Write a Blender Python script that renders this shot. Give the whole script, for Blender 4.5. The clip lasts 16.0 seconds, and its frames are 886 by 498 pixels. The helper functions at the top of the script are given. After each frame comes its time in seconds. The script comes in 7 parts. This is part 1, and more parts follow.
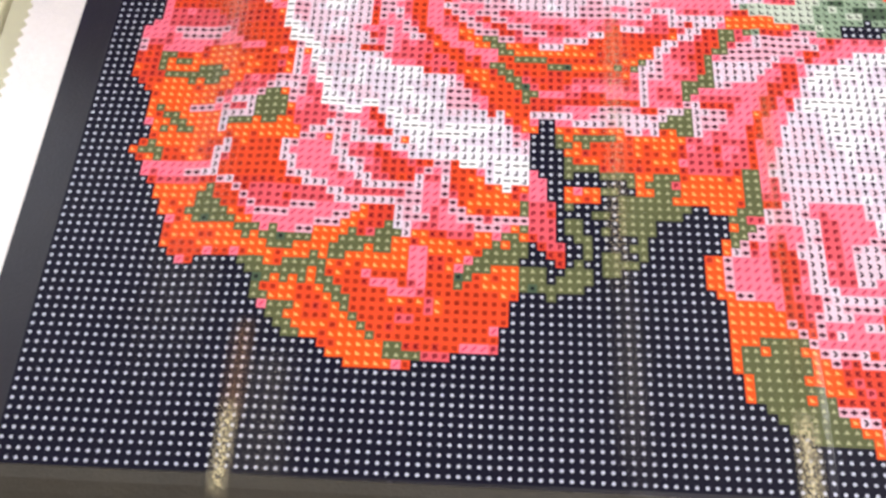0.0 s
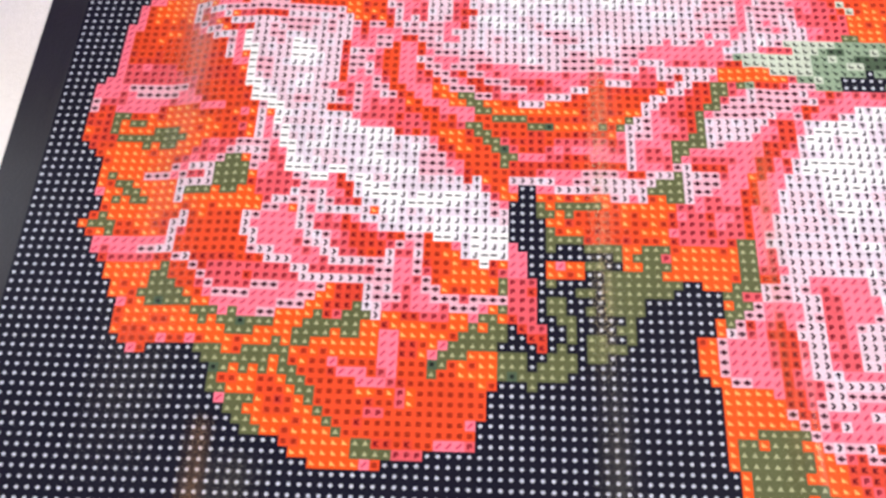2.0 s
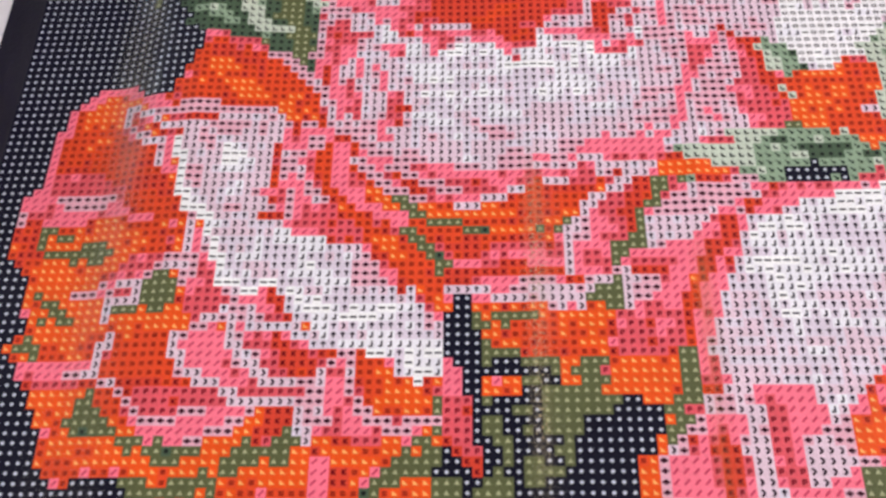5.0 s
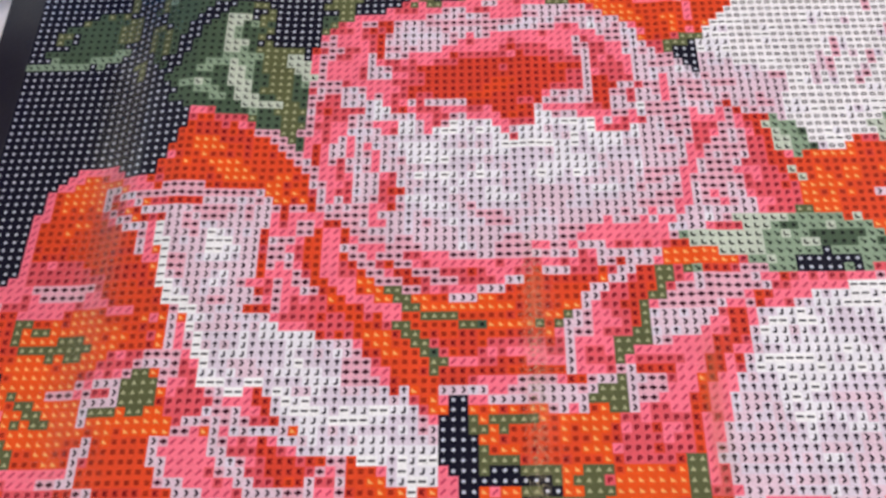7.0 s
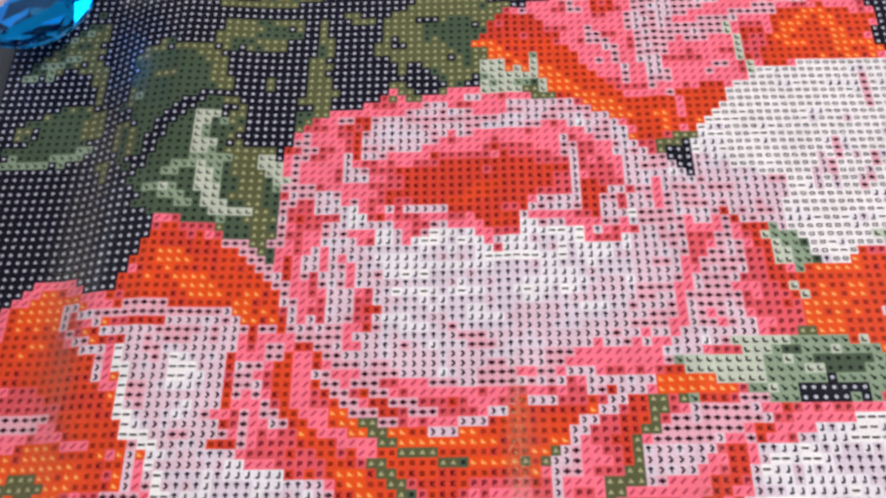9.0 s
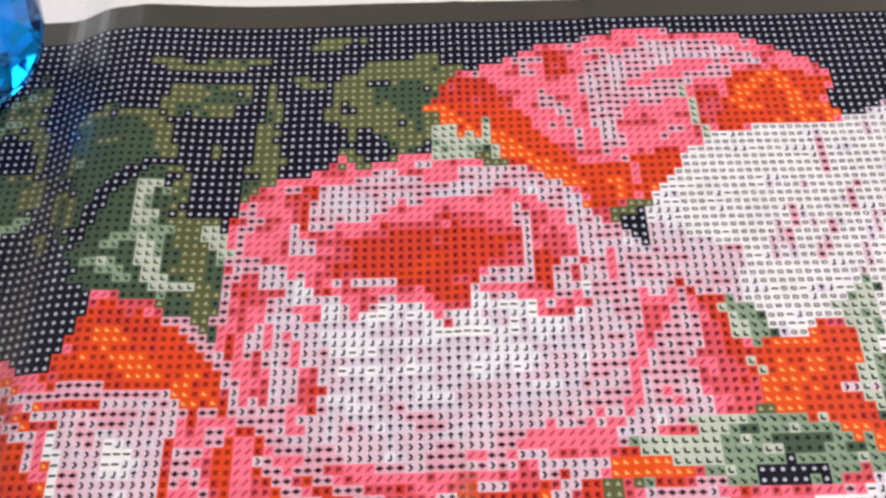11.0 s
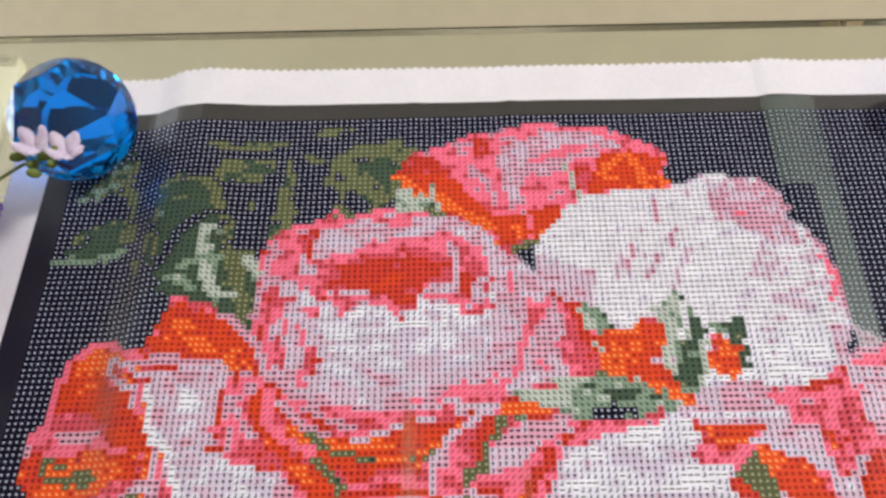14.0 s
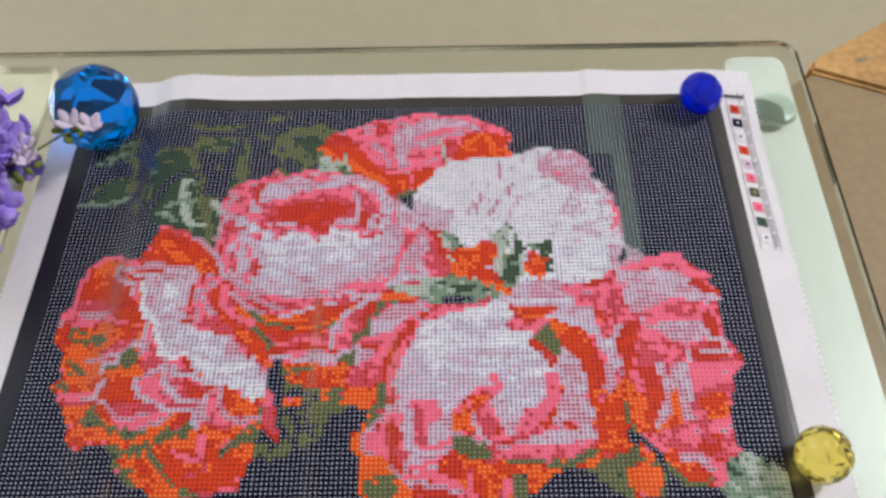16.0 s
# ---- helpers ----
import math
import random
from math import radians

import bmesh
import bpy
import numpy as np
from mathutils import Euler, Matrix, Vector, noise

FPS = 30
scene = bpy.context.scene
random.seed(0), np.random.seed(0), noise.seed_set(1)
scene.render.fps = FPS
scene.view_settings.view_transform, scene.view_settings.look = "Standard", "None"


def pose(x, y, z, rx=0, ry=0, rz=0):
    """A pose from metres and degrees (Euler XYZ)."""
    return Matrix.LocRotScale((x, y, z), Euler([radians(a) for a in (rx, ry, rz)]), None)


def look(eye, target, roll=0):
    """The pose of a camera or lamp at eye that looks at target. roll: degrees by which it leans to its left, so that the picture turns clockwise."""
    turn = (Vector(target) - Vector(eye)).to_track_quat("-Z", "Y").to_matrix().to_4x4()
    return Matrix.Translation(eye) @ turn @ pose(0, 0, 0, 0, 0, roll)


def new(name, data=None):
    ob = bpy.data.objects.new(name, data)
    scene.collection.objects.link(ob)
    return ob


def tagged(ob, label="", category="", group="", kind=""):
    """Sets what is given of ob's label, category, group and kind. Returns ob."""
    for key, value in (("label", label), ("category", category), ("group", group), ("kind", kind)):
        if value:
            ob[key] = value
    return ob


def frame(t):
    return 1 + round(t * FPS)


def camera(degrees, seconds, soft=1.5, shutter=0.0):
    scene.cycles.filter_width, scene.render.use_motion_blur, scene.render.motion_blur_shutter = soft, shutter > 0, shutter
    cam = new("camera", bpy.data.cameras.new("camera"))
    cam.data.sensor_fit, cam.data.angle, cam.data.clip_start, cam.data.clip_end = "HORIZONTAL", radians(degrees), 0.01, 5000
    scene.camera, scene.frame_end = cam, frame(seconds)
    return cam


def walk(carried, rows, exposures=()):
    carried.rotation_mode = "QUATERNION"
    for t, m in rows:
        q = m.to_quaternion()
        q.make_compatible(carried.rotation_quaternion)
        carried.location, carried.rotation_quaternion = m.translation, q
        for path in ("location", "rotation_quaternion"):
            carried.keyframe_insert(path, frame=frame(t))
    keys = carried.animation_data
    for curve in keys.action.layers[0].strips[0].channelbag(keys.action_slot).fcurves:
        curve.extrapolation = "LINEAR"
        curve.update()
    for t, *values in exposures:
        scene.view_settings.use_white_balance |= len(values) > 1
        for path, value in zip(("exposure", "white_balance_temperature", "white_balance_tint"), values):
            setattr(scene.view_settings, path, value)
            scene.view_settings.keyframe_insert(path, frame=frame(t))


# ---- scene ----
cam = camera(54.87, 16.0, soft=2.9)
ROWS = [
    (0, 0.1177, -0.0378, 0.2109, 25.38, 1.03, 3.11),
    (0.5, 0.1220, -0.0289, 0.2087, 25.35, 0.88, 3.01),
    (1, 0.1255, -0.0203, 0.2066, 25.13, 1.03, 2.83),
    (1.5, 0.1249, -0.0138, 0.2054, 24.80, 0.90, 2.49),
    (2, 0.1228, -0.0089, 0.2051, 24.79, 1.22, 2.37),
    (2.5, 0.1243, -0.0008, 0.2048, 24.63, 1.45, 2.39),
    (3, 0.1256, 0.0079, 0.2054, 24.74, 1.18, 1.77),
    (3.5, 0.1291, 0.0120, 0.2108, 24.60, 1.62, 1.18),
    (4, 0.1303, 0.0142, 0.2110, 24.51, 1.99, 0.84),
    (4.2, 0.1334, 0.0149, 0.2108, 24.70, 2.28, 0.84),
    (6.3, 0.1434, 0.0342, 0.2096, 25.58, 2.32, 0.46),
    (6.5, 0.1426, 0.0373, 0.2097, 25.64, 2.37, 0.53),
    (7, 0.1414, 0.0445, 0.2092, 25.99, 2.23, 0.36),
    (7.5, 0.1411, 0.0537, 0.2100, 26.23, 2.03, 0.15),
    (8, 0.1406, 0.0639, 0.2108, 26.34, 1.83, 0.01),
    (8.5, 0.1419, 0.0721, 0.2075, 26.30, 1.75, -0.04),
    (9, 0.1453, 0.0789, 0.2088, 26.37, 1.99, 0.03),
    (11.5, 0.1575, 0.0949, 0.2082, 28.17, 0.95, -1.17),
    (12, 0.1622, 0.0950, 0.2083, 28.17, 0.90, -1.21),
    (12.5, 0.1672, 0.0907, 0.2103, 28.37, 0.87, -1.19),
    (13, 0.1711, 0.0832, 0.2245, 28.45, 0.88, -1.23),
    (13.5, 0.1735, 0.0628, 0.2723, 29.73, 0.89, -0.94),
    (14, 0.1755, 0.0304, 0.3144, 30.47, 1.22, -0.40),
    (14.5, 0.1830, -0.0064, 0.3430, 31.12, 1.22, -0.13),
    (15, 0.1961, -0.0339, 0.3657, 31.56, 1.33, -0.04),
    (15.5, 0.2136, -0.0633, 0.3906, 32.23, 1.11, -0.21),
    (16, 0.2340, -0.0986, 0.4222, 33.01, 1.04, -0.20),
]
walk(cam, [(t, pose(x, y, z, rx, ry, rz)) for t, x, y, z, rx, ry, rz in ROWS],
     exposures=[(0, 0.46, 6500, 10), (2, 0.42, 6500, 10), (4, 0.14, 6450, 10), (6.5, -0.1, 6450, 10), (9, -0.05, 6550, 10), (12.5, 0.02, 6650, 10), (13.5, 0.0, 6500, 10), (14.5, -0.22, 6300, 10), (15, 0.12, 6200, 10), (15.5, -0.13, 6150, 10), (16, -0.34, 6100, 10)])

# ---- light: an added, unseen fill light on the west side and a ceiling lamp ----
world = bpy.data.worlds.new("room_air")
scene.world = world
world.use_nodes = True
sky = world.node_tree.nodes.new("ShaderNodeTexSky")
sky.sky_type, sky.sun_disc = "NISHITA", False
sky.sun_elevation, sky.sun_rotation = radians(40), radians(-90)
world.node_tree.links.new(sky.outputs["Color"], world.node_tree.nodes["Background"].inputs["Color"])
world.node_tree.nodes["Background"].inputs["Strength"].default_value = 0.1


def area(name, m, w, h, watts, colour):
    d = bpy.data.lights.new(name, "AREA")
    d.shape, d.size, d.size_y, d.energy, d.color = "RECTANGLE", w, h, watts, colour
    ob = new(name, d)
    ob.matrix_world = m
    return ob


# soft light from the west is added; no source is known there
area("west_fill_light", look((-2.57, 1.95, 1.3), (0.2, 0.2, 0.0)), 1.3, 1.2, 49, (0.88, 0.94, 1.0))
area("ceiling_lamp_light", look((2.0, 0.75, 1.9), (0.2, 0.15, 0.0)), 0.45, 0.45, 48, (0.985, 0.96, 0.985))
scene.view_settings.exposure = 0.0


# ---- materials ----
def lin(r, g, b):
    return tuple(((c / 255) / 12.92 if c <= 10 else ((c / 255 + 0.055) / 1.055) ** 2.4) for c in (r, g, b))


def material(name, rgb, rough=0.5, vary=0.15, scale=60.0, bump=0.0, bump_scale=400.0, coat=0.0, metal=0.0, wrinkle=0.0, gloss=0.4):
    """A surface with broad stains and fine grain, both in world size."""
    m = bpy.data.materials.new(name)
    m.use_nodes = True
    n, ln = m.node_tree.nodes, m.node_tree.links
    b = n["Principled BSDF"]
    co = n.new("ShaderNodeTexCoord")
    broad = n.new("ShaderNodeTexNoise")
    broad.inputs["Scale"].default_value = scale
    fine = n.new("ShaderNodeTexNoise")
    fine.inputs["Scale"].default_value = scale * 14
    for q in (broad, fine):
        q.inputs["Detail"].default_value = 3
        ln.new(co.outputs["Object"], q.inputs["Vector"])
    both = n.new("ShaderNodeMath")
    both.operation = "ADD"
    ln.new(broad.outputs["Fac"], both.inputs[0])
    ln.new(fine.outputs["Fac"], both.inputs[1])
    ramp = n.new("ShaderNodeMapRange")
    ramp.inputs["From Min"].default_value, ramp.inputs["From Max"].default_value = 0.7, 1.3
    ramp.inputs["To Min"].default_value, ramp.inputs["To Max"].default_value = 1 - vary, 1 + vary
    ln.new(both.outputs[0], ramp.inputs["Value"])
    mul = n.new("ShaderNodeMix")
    mul.data_type, mul.blend_type = "RGBA", "MULTIPLY"
    mul.inputs["Factor"].default_value = 1
    mul.inputs["A"].default_value = (*rgb, 1)
    ln.new(ramp.outputs["Result"], mul.inputs["B"])
    ln.new(mul.outputs["Result"], b.inputs["Base Color"])
    b.inputs["Roughness"].default_value, b.inputs["Metallic"].default_value, b.inputs["Specular IOR Level"].default_value = rough, metal, gloss
    if bump:
        g = n.new("ShaderNodeTexNoise")
        g.inputs["Scale"].default_value = bump_scale
        ln.new(co.outputs["Object"], g.inputs["Vector"])
        bp = n.new("ShaderNodeBump")
        bp.inputs["Strength"].default_value, bp.inputs["Distance"].default_value = bump, 0.0006
        ln.new(g.outputs["Fac"], bp.inputs["Height"])
        ln.new(bp.outputs["Normal"], b.inputs["Normal"])
    if coat:
        b.inputs["Coat Weight"].default_value, b.inputs["Coat Roughness"].default_value = coat, 0.16
        sc = n.new("ShaderNodeMapping")
        sc.inputs["Scale"].default_value = (90, 14, 30)
        ln.new(co.outputs["Object"], sc.inputs["Vector"])
        w = n.new("ShaderNodeTexNoise")
        w.inputs["Scale"].default_value, w.inputs["Detail"].default_value = 1.0, 4
        ln.new(sc.outputs["Vector"], w.inputs["Vector"])
        bp = n.new("ShaderNodeBump")
        bp.inputs["Strength"].default_value, bp.inputs["Distance"].default_value = wrinkle, 0.002
        ln.new(w.outputs["Fac"], bp.inputs["Height"])
        ln.new(bp.outputs["Normal"], b.inputs["Coat Normal"])
    return m


def glass(name, rgb, rough=0.0, ior=1.5, clear=1.0):
    m = bpy.data.materials.new(name)
    m.use_nodes = True
    b = m.node_tree.nodes["Principled BSDF"]
    b.inputs["Base Color"].default_value = (*rgb, 1)
    b.inputs["Transmission Weight"].default_value, b.inputs["Roughness"].default_value, b.inputs["IOR"].default_value = clear, rough, ior
    return m


FILM = dict(rough=0.5, vary=0.1, scale=90, coat=0.09, wrinkle=0.3, bump=0.25, bump_scale=1500, gloss=0.06)
# name, ink colour, ink colour of the sign
INKS = [
    ("white", (246, 245, 252), (58, 56, 74)), ("bluish_white", (237, 234, 247), (50, 46, 66)), ("pale_lilac", (224, 211, 231), (48, 38, 58)),
    ("lilac_pink", (228, 200, 220), (48, 30, 50)), ("pale_pink", (232, 174, 196), (66, 24, 44)), ("pink", (252, 122, 148), (200, 62, 96)),
    ("coral_pink", (228, 92, 106), (140, 28, 48)), ("red", (219, 70, 52), (124, 18, 28)), ("orange_red", (228, 76, 42), (128, 24, 18)),
    ("orange", (236, 85, 30), (252, 176, 104)), ("olive", (92, 97, 66), (170, 172, 136)), ("dark_green", (76, 95, 77), (26, 32, 32)),
    ("grey_green", (142, 164, 142), (40, 52, 48)), ("pale_green", (198, 208, 196), (40, 46, 48)), ("black", (20, 19, 37), (197, 201, 222)),
    ("paper_white", (244, 241, 249), (74, 70, 86))]
ink = [material("ink_" + n, lin(*c), **FILM) for n, c, s in INKS]
sign_ink = [material("sign_ink_" + n, lin(*s), **FILM) for n, c, s in INKS]
canvas_white = material("canvas_white", lin(240, 236, 240), 0.75, 0.04, 40, 0.5, 1800)
border_ink = material("border_ink", lin(60, 57, 53), 0.5, 0.12, 50, 0.3, 1200, coat=0.08, wrinkle=0.3)
navy_ink = material("navy_ink", lin(22, 20, 36), 0.5, 0.12, 50, 0.3, 1200, coat=0.08, wrinkle=0.3)
dark_print = material("dark_print", lin(40, 38, 42), 0.6, 0.05, 90)
panel_cream = material("panel_cream", lin(206, 198, 168), 0.35, 0.05, 20)
plate_cream = material("plate_cream", lin(172, 164, 132), 0.4, 0.05, 20)
table_glass = glass("table_glass", (0.90, 0.94, 0.89))
edge_glass = material("glass_edge", lin(66, 60, 42), 0.06, 0.3, 30, gloss=0.6)
panel_white = material("panel_white", lin(190, 194, 182), 0.35, 0.05, 20)
floor_beige = material("floor_beige", lin(189, 179, 152), 0.45, 0.05, 3, 0.1, 60)
wall_paint = material("wall_paint", lin(220, 212, 198), 0.8, 0.04, 4, 0.2, 200)
ceiling_paint = material("ceiling_paint", lin(236, 234, 230), 0.85, 0.03, 4)
wood = material("wood", lin(200, 156, 98), 0.5, 0.25, 9, 0.2, 60)
shade_and_knot_wood = material("shade_and_knot_wood", lin(160, 138, 104), 0.5, 0.12, 7, 0.1, 60)
steel = material("steel", lin(170, 170, 168), 0.3, 0.05, 20, metal=1.0)
sky_gem = glass("sky_blue_crystal", (0.0, 0.30, 1.0), 0.0, 1.52, 0.97)
navy_gem = glass("royal_blue_crystal", (0.0, 0.02, 1.0), 0.0, 1.5, 0.65)
gold_gem = glass("amber_crystal", (1.0, 0.86, 0.16), 0.0, 1.75, 0.97)
clear_pad = glass("clear_pad", (0.76, 0.85, 0.78), 0.25, 1.35)
petal_violet = material("petal_violet", lin(178, 152, 240), 0.7, 0.2, 60, 0.3, 700)
petal_white = material("petal_white", lin(222, 208, 228), 0.7, 0.1, 60, 0.3, 700)
bud_green = material("bud_green", lin(112, 128, 52), 0.6, 0.25, 90, 0.3, 600)


# ---- mesh helpers ----
def part(name, bm, mat, parent=None, label="", smooth=False):
    me = bpy.data.meshes.new(name)
    bm.to_mesh(me)
    bm.free()
    me.materials.append(mat)
    if smooth:
        me.polygons.foreach_set("use_smooth", [True] * len(me.polygons))
    ob = new(name, me)
    ob.parent = parent
    return tagged(ob, label)


def box(x0, x1, y0, y1, z0, z1, bevel=0.0, bm=None):
    bm = bm or bmesh.new()
    made = bmesh.ops.create_cube(bm, size=1, matrix=Matrix.Translation(((x0 + x1) / 2, (y0 + y1) / 2, (z0 + z1) / 2)) @ Matrix.Diagonal((x1 - x0, y1 - y0, z1 - z0, 1)))
    if bevel:
        es = {e for v in made["verts"] for e in v.link_edges}
        bmesh.ops.bevel(bm, geom=list(es), offset=bevel, segments=2, affect="EDGES")
    return bm


def rounded_plate(x0, x1, y0, y1, z0, z1, r, steps=8):
    bm = bmesh.new()
    ring = []
    for cx, cy, a in ((x1 - r, y1 - r, 0), (x0 + r, y1 - r, 90), (x0 + r, y0 + r, 180), (x1 - r, y0 + r, 270)):
        for k in range(steps + 1):
            q = radians(a + 90 * k / steps)
            ring.append((cx + r * math.cos(q), cy + r * math.sin(q)))
    lo = [bm.verts.new((x, y, z0)) for x, y in ring]
    hi = [bm.verts.new((x, y, z1)) for x, y in ring]
    bm.faces.new(hi)
    bm.faces.new(lo[::-1])
    for k in range(len(ring)):
        j = (k + 1) % len(ring)
        bm.faces.new((lo[k], lo[j], hi[j], hi[k]))
    return bm


def thing(name, label, category, group="", at=(0, 0, 0), kind=""):
    ob = new(name)
    ob.location = at
    return tagged(ob, label, category, group, kind)


# ---- room ----
FLOOR, TOP = -0.46, -0.009
part("floor", box(-2.6, 2.6, -2.2, 2.8, FLOOR - 0.1, FLOOR), floor_beige)
tagged(bpy.data.objects["floor"], "plain beige floor under the glass table", "floor", kind="structure")
for nm, b in (("wall_north", (-2.6, 2.6, 2.8, 2.95)), ("wall_south", (-2.6, 2.6, -2.35, -2.2)), ("wall_east", (2.6, 2.75, -2.35, 2.95))):
    tagged(part(nm, box(*b, FLOOR - 0.1, 2.1), wall_paint), "plain cream painted room wall", "wall", kind="structure")
# the opening behind the west fill light is added too, out of view
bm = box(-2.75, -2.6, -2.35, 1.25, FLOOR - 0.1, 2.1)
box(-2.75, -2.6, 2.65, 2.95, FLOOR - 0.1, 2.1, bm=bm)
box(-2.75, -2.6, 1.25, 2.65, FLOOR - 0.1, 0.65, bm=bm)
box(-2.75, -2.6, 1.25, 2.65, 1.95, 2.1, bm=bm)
tagged(part("wall_west", bm, wall_paint), "plain cream painted wall with an added, unseen opening", "wall", kind="structure")
tagged(part("ceiling", box(-2.75, 2.75, -2.35, 2.95, 2.1, 2.2), ceiling_paint), "plain white painted room ceiling", "ceiling", kind="structure")

# ---- glass table ----
TX0, TX1, TY0, TY1 = -0.62, 0.4745, -0.42, 0.353
table = thing("glass_table", "clear glass table with rounded corners and pale inset panels", "table", at=(0, 0, 0))
top = part("glass_top", rounded_plate(TX0, TX1, TY0, TY1, TOP - 0.008, TOP, 0.008), table_glass, table, "clear greenish glass top")
top.visible_shadow = False


def rim():
    bm = bmesh.new()
    for z0, z1, o0, o1 in ((TOP - 0.0075, TOP - 0.0005, 0.0004, 0.0024),):
        for x0, x1, y0, y1 in ((TX0 + 0.008, TX1 - 0.008, TY1 + o0, TY1 + o1), (TX0 + 0.008, TX1 - 0.008, TY0 - o1, TY0 - o0),
                               (TX1 + o0, TX1 + o1, TY0 + 0.008, TY1 - 0.008), (TX0 - o1, TX0 - o0, TY0 + 0.008, TY1 - 0.008)):
            box(x0, x1, y0, y1, z0, z1, 0.0008, bm)
    return bm


part("edge_band", rim(), edge_glass, table, "dark polished edge band")
part("inset_panel", rounded_plate(0.425, 0.4665, TY0 + 0.02, 0.343, TOP - 0.014, TOP - 0.0085, 0.009), panel_white, table, "pale greenish white panel under the glass")
part("inset_panel", rounded_plate(-0.16, -0.048, TY0 + 0.02, 0.346, TOP - 0.014, TOP - 0.0085, 0.007), panel_cream, table, "cream panel under the glass")
part("panel_plate", rounded_plate(-0.0845, -0.0505, 0.3375, 0.3455, TOP - 0.0084, TOP - 0.0081, 0.001), plate_cream, table, "small moulded plate on the cream panel")
part("panel_plate", rounded_plate(-0.081, -0.054, 0.3395, 0.3435, TOP - 0.0082, TOP - 0.008, 0.0006), panel_cream, table, "small moulded plate on the cream panel")
for x in (TX0 + 0.07, TX1 - 0.026):
    for y in (TY0 + 0.06, 0.29):
        bm = bmesh.new()
        bmesh.ops.create_cone(bm, cap_ends=True, segments=24, radius1=0.016, radius2=0.016, depth=TOP - 0.015 - FLOOR, matrix=Matrix.Translation((x, y, (TOP - 0.015 + FLOOR) / 2)))
        part("leg", bm, steel, table, smooth=False)


# ---- canvas ----
P, NX, NY = 0.0025, 160, 114


def step(a, b, v):
    v = min(1, max(0, (v - a) / (b - a)))
    return v * v * (3 - 2 * v)


def relief(x, y):
    """Height of the canvas over its main level: slack on the west side, old folds, margins that sag to the table."""
    u, v = x / P, y / P
    z = (-0.0048 * (1 - step(12, 19, u)) + 0.0026 * math.exp(-((u - 24) / 8) ** 2)) * (0.2 + 0.8 * step(15, 95, v))
    z -= 0.0082 * step(161, 176, u) * (1 - 0.6 * step(100, 125, v))
    z -= 0.0075 * step(-1, -9, v)
    for c, h in ((23, 0.0005), (63, 0.0004), (81, 0.0006)):
        z += h * math.exp(-((u - c) / 1.3) ** 2)
    z += 0.0016 * (step(127.5, 130, u) - step(130, 140, u))
    z += 0.0006 * noise.noise((u / 16, v / 30, 3.1))
    return max(z, -0.0083)


def slack(u, v):
    """The printed grid runs a little askew on the slack canvas: the shift of a grid corner, in squares."""
    return -0.3 + 0.3 * math.exp(-((u - 20) / 10) ** 2), -0.42 + 0.006 * min(u, 75) + 0.0085 * v


tone = np.full((NX, NY), 14.0)
flag = np.zeros((NX, NY), bool)
keep = np.zeros((NX, NY), bool)
rim_line = np.zeros((NX, NY), bool)
seedling = [0]


def inside(pts, x, y):
    hit, j = False, len(pts) - 1
    for i in range(len(pts)):
        (xi, yi), (xj, yj) = pts[i], pts[j]
        if (yi > y) != (yj > y) and x < (xj - xi) * (y - yi) / (yj - yi) + xi:
            hit = not hit
        j = i
    return hit


def ladder(v, lo, hi):
    """Inks 0 to 9 run from white to orange, 10 to 13 from olive to pale green."""
    return min(max(round(v), lo), hi)


def fill(pts, a, b, way, rough, white=False):
    """Print one petal or leaf: an outline in grid squares, its ink at one side and at the other, and how ragged the ink is."""
    seedling[0] += 1
    xs, ys = [p[0] for p in pts], [p[1] for p in pts]
    x0, x1, y0, y1 = min(xs), max(xs), min(ys), max(ys)
    lo, hi = (14, 14) if a == 14 else (15, 15) if a == 15 else (10, 13) if a >= 10 and b >= 10 else (0, 9) if a < 10 and b < 10 else (9, 10)
    for i in range(max(0, int(x0) - 1), min(NX, int(x1) + 2)):
        for j in range(max(0, int(y0) - 1), min(NY, int(y1) + 2)):
            su, sv = slack(i, j)
            x, y = i + 0.5 + su, j + 0.5 + sv
            if inside(pts, x, y):
                f = {"d": (y1 - y) / (y1 - y0 + 1e-6), "r": (x - x0) / (x1 - x0 + 1e-6), "l": (x1 - x) / (x1 - x0 + 1e-6)}[way]
                n = noise.noise((x / 4.3, y / 2.4, seedling[0] * 7.7)) * 1.8 + noise.noise((x / 1.9, y / 1.3, seedling[0] * 3.3)) * 1.2
                if white:
                    n = noise.noise((x / 5 + y / 9, y / 1.6 - x / 14, seedling[0] * 7.7)) * 2.0 + noise.noise((x / 1.9, y / 1.3, seedling[0] * 3.3)) * 0.7
                tone[i, j] = ladder(a + (b - a) * f + n * rough * (1.15 if hi == 9 else 1), lo, 3 if white else hi)
                flag[i, j] = white
                keep[i, j], rim_line[i, j] = True, False


def stroke(pts, a, width):
    """Print a vein or rim, width squares wide."""
    for (xa, ya), (xb, yb) in zip(pts, pts[1:]):
        n = max(2, int(2.5 * math.hypot(xb - xa, yb - ya)))
        for k in range(n + 1):
            x, y = xa + (xb - xa) * k / n, ya + (yb - ya) * k / n
            for d in range(width):
                su, sv = slack(x, y)
                i, j = int(math.floor(x + d - (width - 1) / 2 - su)), int(math.floor(y - sv))
                if 0 <= i < NX and 0 <= j < NY:
                    v = a + 0.45 * noise.noise((i / 2.1, j / 2.1, 9.9))
                    tone[i, j] = ladder(v, 10, 14) if a >= 10 else ladder(v, 0, 9)
                    flag[i, j] = False
                    keep[i, j] = rim_line[i, j] = True


